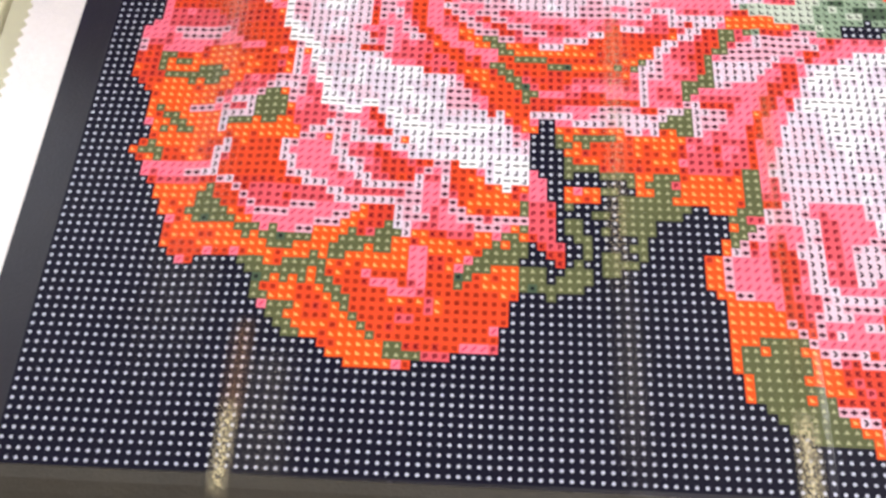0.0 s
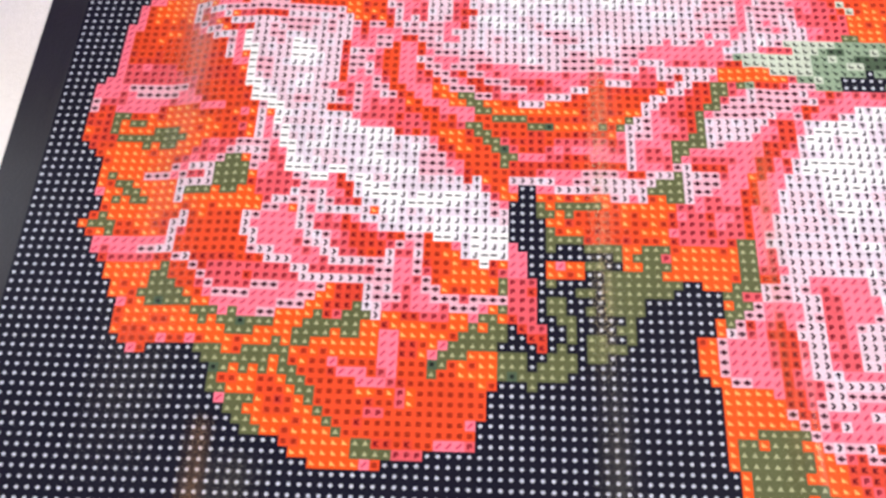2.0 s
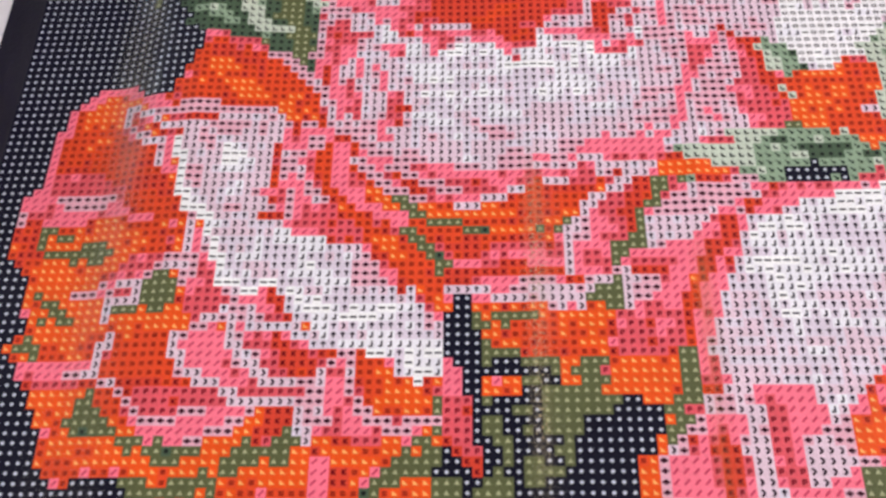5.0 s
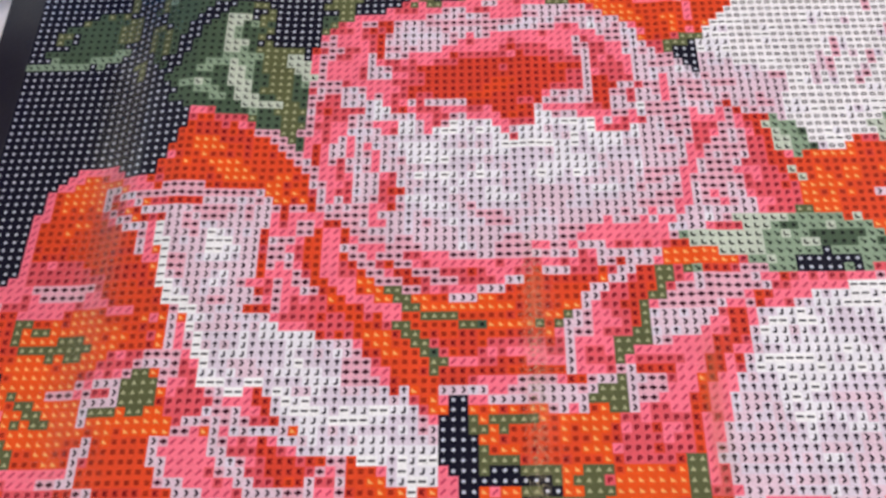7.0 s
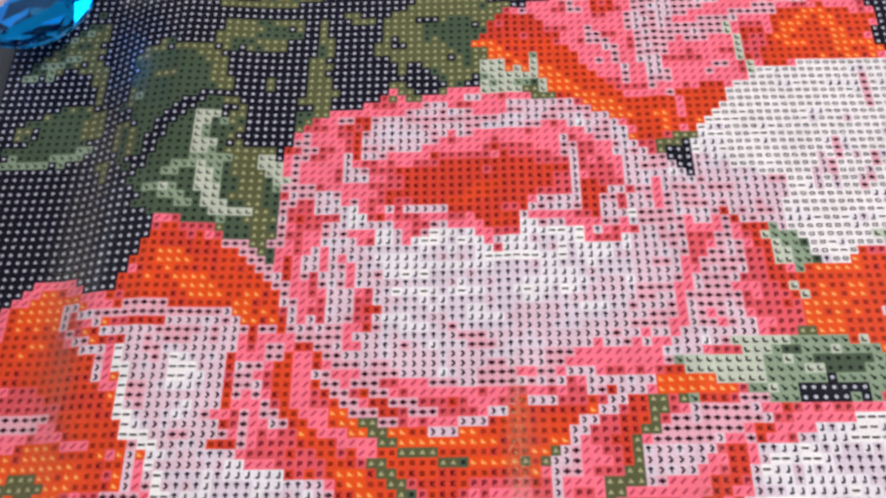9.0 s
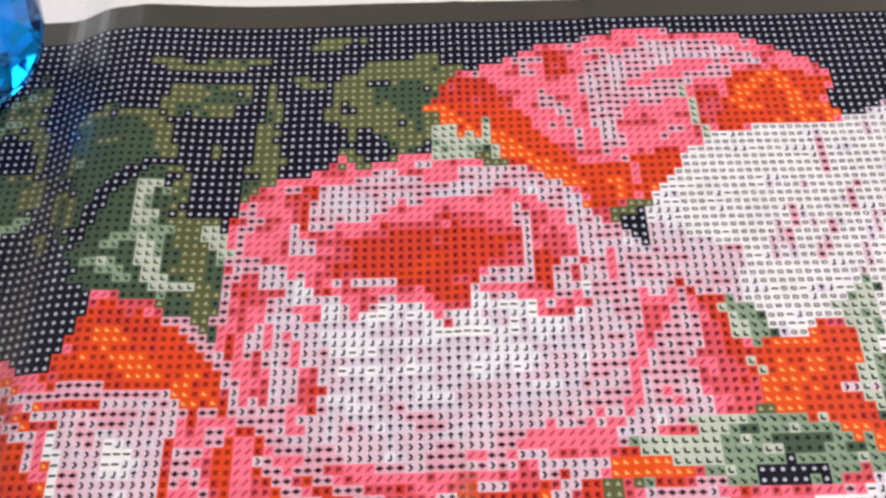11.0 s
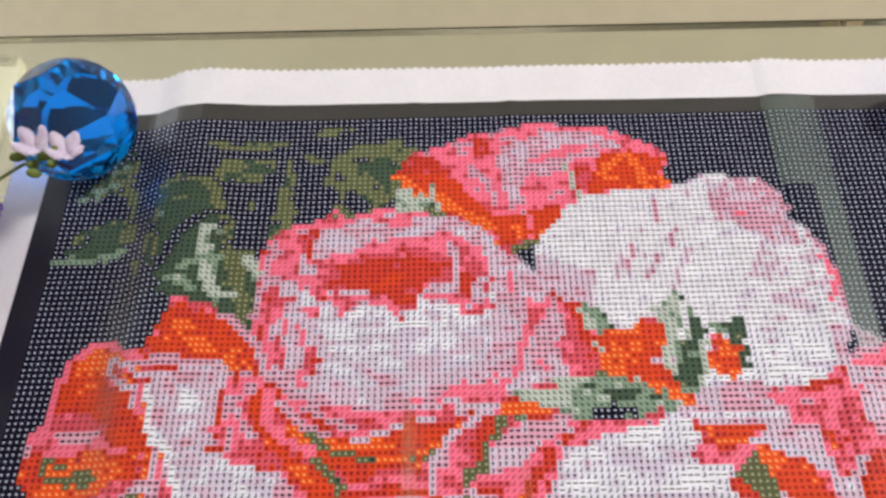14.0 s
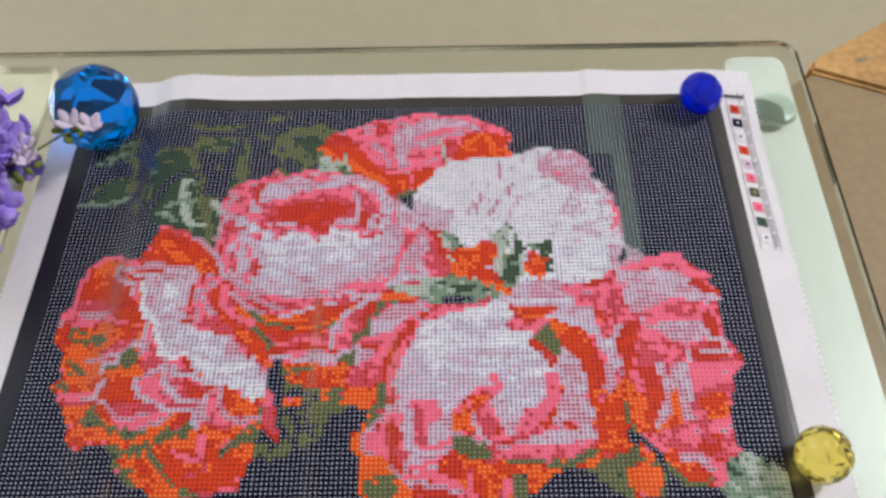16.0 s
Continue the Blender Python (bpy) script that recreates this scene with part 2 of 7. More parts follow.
# leaves at the upper corner
fill([(49, 104.5), (54, 107), (60.5, 107), (61, 101), (60, 95.5), (57.5, 95), (53.5, 97.5), (50, 101)], 10, 11.2, "r", 0.25)
fill([(54, 109), (61, 110.5), (60.5, 109), (55.5, 108)], 10, 10, "d", 0.3)
fill([(46, 106.5), (48.5, 102), (49.5, 98), (51, 93), (51.5, 93), (50, 98.5), (47.5, 105.5)], 10, 10, "d", 0.2)
stroke([(16.5, 94), (17, 89), (18, 84.5)], 10, 2)
fill([(2, 98.5), (2.5, 101.5), (5, 103), (7.5, 105.5), (9, 108), (11, 110), (12, 102.5), (12, 99.5), (9.5, 99.5), (5.5, 99.5)], 11, 10, "r", 0.4)
stroke([(4, 100.5), (8, 102)], 12, 1)
stroke([(2, 99), (5.5, 99.5)], 12, 1)
stroke([(11.5, 100), (11.5, 96), (13, 90.5)], 10, 2)
fill([(1.5, 87), (3, 91), (6, 93.5), (9.5, 94.5), (13, 92.5), (14, 89.5), (11.5, 88), (11, 86.5), (5, 86.5)], 10, 11, "d", 0.6)
stroke([(2, 88.5), (5, 89.5)], 14, 1)
stroke([(1, 85.5), (6.5, 86), (9.5, 86.5), (11.5, 87.5)], 12, 2)
fill([(14, 85.5), (16, 85.5), (16, 83), (15, 82.5)], 10, 10, "d", 0.2)
stroke([(27, 93.5), (24, 92), (22, 89), (21, 85.5), (19.5, 83)], 14, 3)
fill([(19.5, 78.5), (21.5, 84), (24.5, 88.5), (26.5, 94), (31, 94), (32.5, 88.5), (37, 86), (37.5, 78.5), (37, 71), (33, 73.5), (27, 76.5)], 11, 11.5, "d", 0.4)
fill([(16.5, 94.5), (17.5, 100.5), (21.5, 102.5), (25.5, 100.5), (28, 97), (27.5, 94), (23.5, 91.5), (21, 88), (19, 83.5), (16.5, 85)], 11, 11.2, "d", 0.3)
fill([(49.5, 104.5), (52, 109), (58.5, 109.5), (64, 107.5), (60, 103.5), (60, 99.5), (58.5, 96.5), (55, 96.5), (51.5, 99.5)], 10, 10.6, "d", 0.3)
fill([(38, 105), (41, 105.5), (42, 94), (41.5, 87.5), (37.5, 86.5), (37, 94), (38.5, 100.5)], 10, 10.6, "d", 0.3)
stroke([(47.5, 102), (49.5, 97.5), (50.5, 93.5)], 10, 1)
stroke([(32.5, 94.5), (33, 91), (32.5, 87)], 14, 1)
fill([(33.5, 80.5), (35.5, 81.5), (37, 76.5), (36.5, 71.5), (35.5, 71.5), (34.5, 75.5)], 10, 10.5, "d", 0.3)
# ground of the bouquet
fill([(37, 88), (46.5, 91.5), (65, 92.5), (76.5, 90.5), (85, 79.5), (93, 71), (106, 61), (118.5, 58.5), (128.5, 52), (128.5, 33), (121.5, 20.5), (104, 13.5), (83.5, 11.5), (80, 21), (75, 23.5), (79.5, 33.5), (71, 33.5), (69.5, 41.5), (54.5, 41.5), (53, 44.5), (40.5, 53), (37.5, 65), (37, 78)], 5.8, 6.6, "d", 0.8)
fill([(7.5, 49.5), (10, 63.5), (19.5, 66.5), (24.5, 73.5), (36.5, 69), (43.5, 58.5), (50.5, 47.5), (53.5, 32), (50.5, 23), (22.5, 22.5), (12.5, 28.5)], 6.5, 8, "d", 0.7)
# top flower
fill([(60, 104), (64, 107), (68, 108), (72.5, 110.5), (77, 111), (83, 112.5), (87.5, 112.5), (90, 112.5), (94.5, 111.5), (99, 111.5), (103.5, 109), (106.5, 107.5), (108, 103.5), (107.5, 100), (108.5, 98), (102, 98), (95, 97), (91, 96.5), (88, 93.5), (86.5, 91), (85, 88.5), (82, 88.5), (76.5, 86.5), (76.5, 89.5), (74.5, 91.5), (72, 92), (66.5, 95), (65, 98), (61, 101)], 5, 5.6, "d", 0.7)
fill([(60, 104), (62.5, 106), (66, 105.5), (68, 102.5), (70, 99), (73.5, 95.5), (76.5, 92), (77.5, 90), (82, 92.5), (86.5, 92), (85, 88.5), (82, 88.5), (77, 86.5), (76.5, 89.5), (72, 92), (67, 94), (66, 97.5), (61, 101)], 7.6, 9, "d", 0.5)
fill([(95, 106), (101, 106), (105, 105.5), (108, 103.5), (107.5, 100), (108, 98), (101.5, 98), (94, 97.5), (92.5, 96.5), (92, 100), (94, 103.5)], 7.4, 8.7, "r", 0.6)
fill([(74, 109.5), (75.5, 110), (75, 105), (73, 104)], 7, 7, "d", 0.4)
fill([(87, 92), (90.5, 98.5), (93, 98), (91.5, 95.5), (88, 92.5)], 5.3, 5.3, "d", 0.5)
# white flower
fill([(83.5, 85), (87.5, 91.5), (93.5, 95.5), (101.5, 98), (107, 97.5), (115, 101), (123, 99.5), (128, 96.5), (127, 92.5), (130.5, 88.5), (133, 83), (133, 77), (132.5, 71), (133.5, 67.5), (132, 63), (127.5, 59.5), (120.5, 60.5), (113.5, 60), (108.5, 65.5), (102, 70.5), (97, 71), (92.5, 72), (89, 75.5), (86, 80)], 0.7, 1.0, "d", 1.0, True)
fill([(115, 100.5), (123, 99.5), (128, 96), (127.5, 91.5), (123.5, 93), (117.5, 96.5)], 3.7, 3.2, "l", 0.6)
fill([(107, 97.5), (115, 100.5), (116.5, 95), (108, 88.5), (100, 83.5), (104, 90)], 1.8, 2.8, "d", 1.0)
stroke([(130, 88), (132.5, 84), (133, 77), (133, 72.5)], 3.8, 1)
stroke([(93.5, 84), (92, 75)], 3, 2)
# bud and leaves below the white flower
fill([(92, 70), (96, 70.5), (100, 71.5), (101.5, 73), (105, 70), (104.5, 65), (103, 63.5), (106.5, 60), (105, 58), (101, 60), (95.5, 61.5), (92.5, 63), (93, 67)], 8.4, 7.9, "d", 0.5)
fill([(105, 71.5), (107.5, 77), (106, 69), (106.5, 65), (108, 68.5), (109, 71.5), (111, 70.5), (109.5, 65), (110.5, 62.5), (108, 60), (106.5, 60), (104, 64), (105, 67)], 11, 11.7, "d", 0.5)
stroke([(105, 75), (105, 69), (105.5, 65)], 12, 2)
fill([(90, 63), (93.5, 63.5), (96, 61), (101, 59.5), (94.5, 59.5), (91, 61)], 10, 10, "d", 0.4)
fill([(76.5, 60.5), (81.5, 60.5), (91, 59), (91.5, 57.5), (84.5, 57), (81.5, 58.5)], 13, 13, "d", 0.3)
fill([(89.5, 75.5), (92, 75), (95.5, 71.5), (93, 70), (91, 72)], 11, 13, "l", 1.0)
fill([(76.5, 59), (81.5, 59), (85, 56.5), (76.5, 57)], 9, 9, "d", 0.2)
fill([(76, 57), (80.5, 56), (76, 54.5)], 10, 12, "r", 0.4)
fill([(79.5, 85.5), (83.5, 88.5), (84, 86.5), (80.5, 85)], 10, 10, "d", 0.2)
fill([(80.5, 85), (83.5, 86.5), (84.5, 81), (81.5, 83)], 14, 14, "d", 0)
# petals between the rose and the bud
fill([(76.5, 86.5), (80.5, 84.5), (84, 80.5), (86.5, 76.5), (87.5, 73), (90, 69), (91, 64.5), (89.5, 63), (83, 61.5), (76.5, 59.5), (81.5, 67.5), (82.5, 73), (80, 82)], 3.6, 3.4, "d", 0.8)
fill([(86.5, 76.5), (88.5, 75), (90, 72), (90.5, 68.5), (91.5, 65.5), (91, 63.5), (89, 62.5), (87.5, 64), (86.5, 66), (86, 68), (87.5, 69.5), (87, 72), (86, 74)], 4.6, 5.4, "r", 0.6)
# rose
fill([(39, 89.5), (41, 91.5), (46, 92), (52.5, 93), (59, 94), (66, 93), (72.5, 92), (76, 89.5), (78, 85), (80.5, 81.5), (82.5, 77.5), (83.5, 74), (83, 70), (81, 66.5), (79, 63), (76.5, 59.5), (73, 57.5), (67.5, 55.5), (59.5, 55.5), (52, 56), (46, 57.5), (42, 60.5), (39, 64), (37, 70), (36.5, 73.5), (37.5, 79.5), (38, 84)], 3.4, 3.2, "d", 0.8)
fill([(38.5, 89.5), (41, 91.5), (46.5, 92), (45.5, 88.5), (45, 84), (44, 82), (42.5, 78), (41.5, 74.5), (40, 72.5), (39, 70), (37, 70), (36.5, 73.5), (37.5, 79.5), (38, 84)], 5, 5.4, "d", 0.9)
stroke([(42.5, 79), (43.5, 80.5), (47, 81.5)], 5, 2)
fill([(45, 90.5), (47, 91), (45.5, 87.5), (45, 82.5), (44.5, 82.5), (44.5, 86.5)], 7.2, 7.2, "d", 0.4)
fill([(46, 89), (50, 91), (55.5, 91.5), (56.5, 90), (53, 88), (49.5, 86.5), (47.5, 84.5), (47, 81), (45.5, 82)], 2.8, 3.2, "r", 0.6)
stroke([(46, 92), (52.5, 93), (59, 94), (65, 93)], 5, 1)
stroke([(56.5, 91), (59, 91.5), (63, 90.5)], 5, 1)
fill([(46.5, 83), (49, 86), (53, 87.5), (55.5, 89.5), (59, 90), (64.5, 89.5), (69, 88.5), (70, 85.5), (70, 80.5), (65, 79.5), (61.5, 75.5), (59.5, 77.5), (57, 78.5), (49.5, 79), (48, 80.5)], 5, 5.6, "d", 0.45)
stroke([(70, 87.5), (70.5, 84), (70, 80.5)], 4.2, 1)
stroke([(73.5, 78.5), (77, 80.5)], 2.6, 1)
fill([(45.5, 76), (47, 77), (51, 73.5), (55.5, 76.5), (59.5, 75.5), (61, 73.5), (64, 76.5), (69, 75.5), (73, 74.5), (77.5, 79.5), (80, 75.5), (81, 71.5), (79, 66.5), (75.5, 64), (70.5, 62), (65, 61), (59.5, 60.5), (54, 61), (49, 63), (46.5, 66.5), (45.5, 72)], 0.5, 2.9, "d", 0.9, True)
fill([(71.5, 90.5), (76, 89), (78, 85), (80.5, 81), (80, 78), (76.5, 78), (76.5, 82.5), (75, 86)], 1.8, 2.6, "d", 0.8, True)
fill([(42.5, 79), (47, 79.5), (50, 78.5), (48.5, 76.5), (45.5, 75), (43, 76.5)], 1.8, 1.4, "d", 0.9, True)
fill([(50.5, 73.5), (51.5, 76), (54.5, 78), (59.5, 77.5), (61.5, 75.5), (61, 74), (58.5, 75.5), (55.5, 77), (52.5, 75)], 5, 5.4, "d", 0.3)
stroke([(73, 74.5), (75.5, 75)], 6, 2)
stroke([(40, 74.5), (40, 70), (41, 66.5), (42.5, 63.5)], 5.3, 3)
stroke([(47, 76), (47, 71), (48, 67)], 2.6, 1)
stroke([(82, 76.5), (83, 73.5), (81.5, 70)], 5, 2)
stroke([(53.5, 63), (55, 61.5), (55, 59)], 2, 1)
stroke([(56, 63.5), (59.5, 62)], 4, 2)
fill([(38, 65.5), (42.5, 61.5), (46.5, 59), (51.5, 57.5), (59.5, 56.5), (67.5, 57.5), (73, 60), (77, 63), (79.5, 65.5), (78.5, 61.5), (76, 58), (72, 57), (67.5, 55.5), (59.5, 55), (52, 55.5), (47, 57), (42, 59.5)], 4.9, 4.9, "r", 0.95)
stroke([(39, 64), (43.5, 60.5), (49.5, 58.5), (56, 57.5)], 4, 1)
stroke([(51.5, 57.5), (59.5, 57), (65, 57)], 5.2, 2)
stroke([(59.5, 58.5), (66.5, 59), (70.5, 61)], 4.4, 1)
stroke([(65, 57.5), (71.5, 57), (76, 58)], 2.8, 1)
# calyx and leaf between the flowers
fill([(56, 41), (57, 37), (60.5, 35.5), (65, 35), (69.5, 35.5), (69, 31), (68, 30), (66.5, 26.5), (64, 23.5), (62, 22.5), (60.5, 22.5), (59, 20.5), (55.5, 19.5), (52, 20), (52, 22.5), (54, 23.5), (56.5, 22), (56.5, 32), (56, 36)], 10, 10, "d", 0.25)
fill([(53, 42), (56, 42), (56, 37.5), (57, 35.5), (57, 25.5), (56, 25.5), (55, 33), (54.5, 38.5)], 14, 14, "d", 0)
stroke([(52, 24.5), (54, 23), (56, 22)], 14, 1)
# calyx and leaf between the flowers, inner parts
fill([(52, 22), (56, 23), (57, 29.5), (57, 37.5), (58.5, 36), (64.5, 35), (69.5, 34.5), (70, 30.5), (67, 27.5), (65.5, 24), (62.5, 23), (59.5, 21.5), (57.5, 20), (52.5, 19.5)], 10, 10, "d", 0.2)
fill([(56.5, 41), (62.5, 41), (70, 41), (70.5, 38.5), (69.5, 35), (64.5, 35.5), (58.5, 36), (57, 38)], 8.9, 8.1, "r", 0.4)
fill([(57, 33), (60.5, 33), (61, 31.5), (57.5, 31.5)], 8.8, 8.8, "d", 0.3)
fill([(64, 35.5), (67.5, 35), (68, 33), (65.5, 32)], 8.8, 8.8, "d", 0.3)
stroke([(58, 34.5), (61.5, 34), (64.5, 32.5)], 14, 1)
stroke([(58.5, 30.5), (59, 27.5), (61.5, 27)], 14, 1)
stroke([(61.5, 32), (62, 28.5), (63, 26)], 14, 1)
stroke([(60, 26), (64, 25)], 14, 1)
stroke([(57.5, 25.5), (59.5, 23.5)], 14, 1)
fill([(52.5, 43), (59, 43), (64.5, 43), (71.5, 45), (71.5, 44), (66, 41), (62.5, 41), (57.5, 42), (52.5, 42.5)], 3.4, 3.4, "d", 0.5)
stroke([(58, 40), (62.5, 40)], 10, 1)
# leaves in the upper corner, over the first ones
fill([(6.8, 116.7), (21, 110), (23.4, 113.3), (60.5, 113.1), (60.5, 110.3), (52.1, 108.4), (48.6, 106.2), (47.3, 105), (49.1, 93.7), (42.1, 93.1), (38.3, 91.6), (36.4, 85.7), (30.7, 90.8), (26.4, 93.8), (20.6, 86.4), (19.2, 83.7), (13.2, 104.3)], 14, 14, "d", 0)
fill([(49.3, 106.7), (52.1, 108.1), (56.3, 109.4), (63.4, 107.8), (62.1, 105.7), (60.3, 104.1), (59.8, 101.5), (60.5, 98.6), (59.2, 94.8), (56.5, 95.8), (53.8, 98.2), (51.8, 99.7), (49.6, 101.4), (48.4, 103.4), (47.2, 104.7)], 10, 10, "d", 0.2)
fill([(52.9, 104.8), (58.4, 105.9), (59.6, 102.4), (58.5, 97.8), (55.9, 101.5), (52.9, 102.9)], 11, 11, "d", 0.4)
fill([(26.9, 108.4), (32.8, 110.3), (34.3, 109.4), (39.2, 109.7), (44.8, 110.9), (46.1, 112.7), (51.9, 113.1), (51.9, 111.9), (47.6, 111.2), (41.3, 109.9), (37.9, 108.3), (27.7, 107.7)], 10, 10, "d", 0.2)
stroke([(24.7, 109.2), (28.7, 109)], 10, 1)
stroke([(43, 105.9), (45.9, 105.6)], 10, 1)
fill([(27.4, 103.8), (28.5, 105.4), (33.3, 105.9), (37.9, 105.3), (38.4, 103.4), (35.2, 102.6), (35.9, 101.2), (31.9, 100.7), (30.5, 101.2), (27.9, 100.9), (26.6, 102.2)], 10, 10.6, "d", 0.4)
fill([(39.3, 105.6), (40.9, 106.5), (41.6, 98.8), (42.4, 93.9), (41.6, 91.2), (39.7, 89.9), (37.9, 91.5), (38.5, 95.6), (39.2, 98.8)], 10, 10.3, "d", 0.4)
stroke([(47.2, 101.5), (48, 99.8), (48.7, 97.7), (49.6, 95.2), (50.9, 93.6)], 10, 1)
stroke([(34.3, 96.4), (34.9, 94)], 10, 1)
fill([(17.7, 100.3), (21, 101.8), (25.2, 101.4), (27.8, 98.6), (28.8, 95.8), (27.1, 94.1), (25.2, 93.3), (22.5, 90.7), (21, 87.9), (20.2, 85), (19.1, 83.7), (17.5, 89.8), (16.8, 96.3)], 11, 11, "d", 0.35)
stroke([(17.9, 100.2), (21.1, 101.6), (25.2, 101.3), (27.9, 98.3), (28.5, 95.4)], 10, 2)
stroke([(19.2, 83.7), (18, 89.7), (17.4, 95.3)], 10, 1)
fill([(9.6, 104.2), (11.2, 104.1), (12.7, 96.8), (11.4, 96.1)], 10, 10, "d", 0.2)
fill([(19.3, 81.6), (20.7, 85.7), (22.6, 89.9), (25, 91.8), (27.5, 93.2), (30, 93.3), (30.9, 90.1), (30.7, 86.3), (33.8, 86), (37, 85.5), (37.4, 80.7), (36.2, 77.3), (35.6, 72.1), (33.7, 72.7), (28.6, 76.2), (22.5, 77.2), (20.1, 79.4)], 11, 11, "d", 0.35)
fill([(28.5, 93.8), (30.5, 93.1), (32.4, 91.6), (31.1, 90.1), (31.9, 86.4), (35.6, 86.4), (37, 85.5), (36.7, 83.5), (34.5, 80.7), (35.6, 76.6), (35.6, 71.9), (34, 73.4), (32.4, 79.3), (30.3, 84.9), (29.5, 90)], 10, 10, "d", 0.3)
fill([(30.9, 89.9), (37.2, 90.5), (38.2, 87.4), (36.3, 86.2), (33, 86.2), (32.4, 87.5)], 14, 14, "d", 0)
stroke([(26.9, 93.9), (25.1, 92.6), (22.7, 90.3), (21.7, 88.4), (20.8, 86.3), (20, 83.6)], 14, 2)
stroke([(27.4, 91.3), (26.8, 89), (26.4, 86.2), (27.1, 83.9), (28.2, 81.1), (29.3, 78.6)], 13, 2)
stroke([(26.6, 84.8), (30.3, 85.2)], 12, 1)
stroke([(28.6, 78.6), (32.6, 78)], 13, 2)
stroke([(22.3, 81.3), (25.9, 79.1)], 12, 2)
stroke([(23.8, 83.2), (26.7, 84.8)], 12, 1)
stroke([(27.1, 89.2), (28.3, 86.3), (29.2, 82)], 12, 1)
stroke([(34.6, 85.2), (35.6, 83.5), (36.5, 81.9)], 13, 2)
# top flower
fill([(60.1, 101.5), (60.4, 103.9), (61.6, 105.8), (64.1, 107.2), (68.3, 107.7), (69.5, 109.3), (75.1, 109.4), (78.8, 111.1), (83.1, 111.8), (84, 112.5), (87.2, 112.7), (87.4, 111.2), (89.2, 111.4), (91.1, 112.5), (94.2, 111.4), (96, 111.9), (98.5, 111.8), (101.1, 110.2), (102.3, 108.9), (105.7, 108.2), (107.5, 106.9), (108.5, 105.1), (108.4, 102.9), (107.2, 100.8), (108.2, 99.1), (108.2, 97.6), (102.2, 97.6), (101.7, 98.5), (99.3, 98), (98.8, 97.2), (93.4, 97), (92.6, 96.3), (90.2, 95.9), (88.2, 93.2), (85.9, 91), (85, 89), (82.3, 87.5), (77.4, 86.4), (76.8, 90.5), (74.9, 91.9), (68.4, 93.7), (66.9, 96.1), (62.6, 98.1), (60.9, 101.1)], 5, 5.2, "d", 0.6)
fill([(60.1, 101.5), (60.3, 103.6), (61.6, 105.8), (64.5, 106.5), (66.1, 105.6), (68.3, 104), (69.6, 101.9), (71.5, 99.6), (72.7, 96.8), (74.6, 95.1), (76.5, 93.6), (78.1, 92.8), (78.8, 90.4), (77.9, 86.4), (76.8, 90.6), (74.3, 92.6), (69.1, 93.7), (66.9, 96.7), (65.2, 96.7), (62.6, 98.1)], 6.9, 8.9, "d", 0.25)
stroke([(60.9, 101), (62.2, 99.5), (63.4, 98.1), (65.9, 96.8)], 9, 2)
stroke([(67.5, 97.1), (69.1, 94.6), (72.4, 92.9), (74.9, 91.6), (76.7, 90.6)], 9, 3)
fill([(77.9, 92.6), (81.6, 93.1), (86.4, 94.7), (89.3, 95.4), (88.2, 93.2), (85.9, 91), (84.8, 89), (81, 87.5), (77.4, 86.4)], 7.6, 8.6, "d", 0.3)
stroke([(83, 92.4), (83, 90.6)], 5, 1)
fill([(79.2, 108.2), (83.2, 109), (84.8, 110.4), (86.9, 110.5), (92.6, 110.6), (96.9, 110.4), (98.1, 109.4), (100.6, 107.5), (98.3, 106.4), (95.7, 107.7), (89.4, 107.4), (87.1, 106.2), (84.2, 104.9), (83.2, 102.3), (82.1, 98), (82.5, 95.3), (79.6, 93.4), (79.3, 97.3), (78.6, 100.7), (78.6, 105)], 3.5, 3.6, "d", 0.5)
stroke([(84.6, 103.4), (87.6, 104.2), (90.5, 104.6), (94, 105.5)], 4, 1)
stroke([(83.9, 101.9), (87.4, 103), (90.4, 103.4)], 4, 1)
stroke([(85.2, 101.5), (86.8, 101.6)], 4, 1)
stroke([(77.8, 105.2), (77.9, 103.3)], 4, 1)
stroke([(73, 103.1), (75.2, 101), (76.5, 98.5), (77.2, 95.5)], 4, 1)
stroke([(70.1, 108.1), (74.8, 108)], 4, 1)
stroke([(70.9, 107.2), (72.6, 106.1)], 4, 1)
fill([(74.1, 109), (76.5, 109.3), (76.3, 105.6), (73.4, 105.7)], 6.7, 7, "r", 0.2)
fill([(92.2, 103), (96.1, 104.6), (94.3, 100.2), (92.6, 96.3), (90.6, 96.3)], 6, 6.3, "d", 0.4)
fill([(96.3, 105.3), (98.3, 106.2), (102.5, 106.5), (105.8, 105.5), (108.7, 104.2), (108.4, 102.9), (107.2, 100.8), (108.2, 99.1), (108.2, 97.6), (102.2, 97.6), (101.7, 98.5), (99.3, 98), (98.8, 97.2), (93.4, 97), (94.3, 100.2), (95.2, 101.9)], 7.4, 8.5, "r", 0.25)
stroke([(96.5, 101.5), (98.1, 102.8), (99.4, 103.8), (101, 105.7), (102.2, 105.6)], 9, 1)
stroke([(102.5, 104.6), (103.5, 101.8), (104.3, 98.2)], 9, 2)
stroke([(90.6, 103.5), (90.8, 100.5), (90.9, 98.3)], 13, 1)
stroke([(91.8, 97.5), (91.9, 96.3)], 13, 1)
fill([(59.7, 98.5), (62.9, 98.3), (65.6, 96.2), (65.8, 94.3), (63.2, 93.1), (59.5, 93.6)], 13, 12, "d", 0.6)
stroke([(66.4, 99.1), (66.8, 94.7)], 13, 1)
stroke([(65.8, 93.9), (67.9, 92.9)], 10, 2)
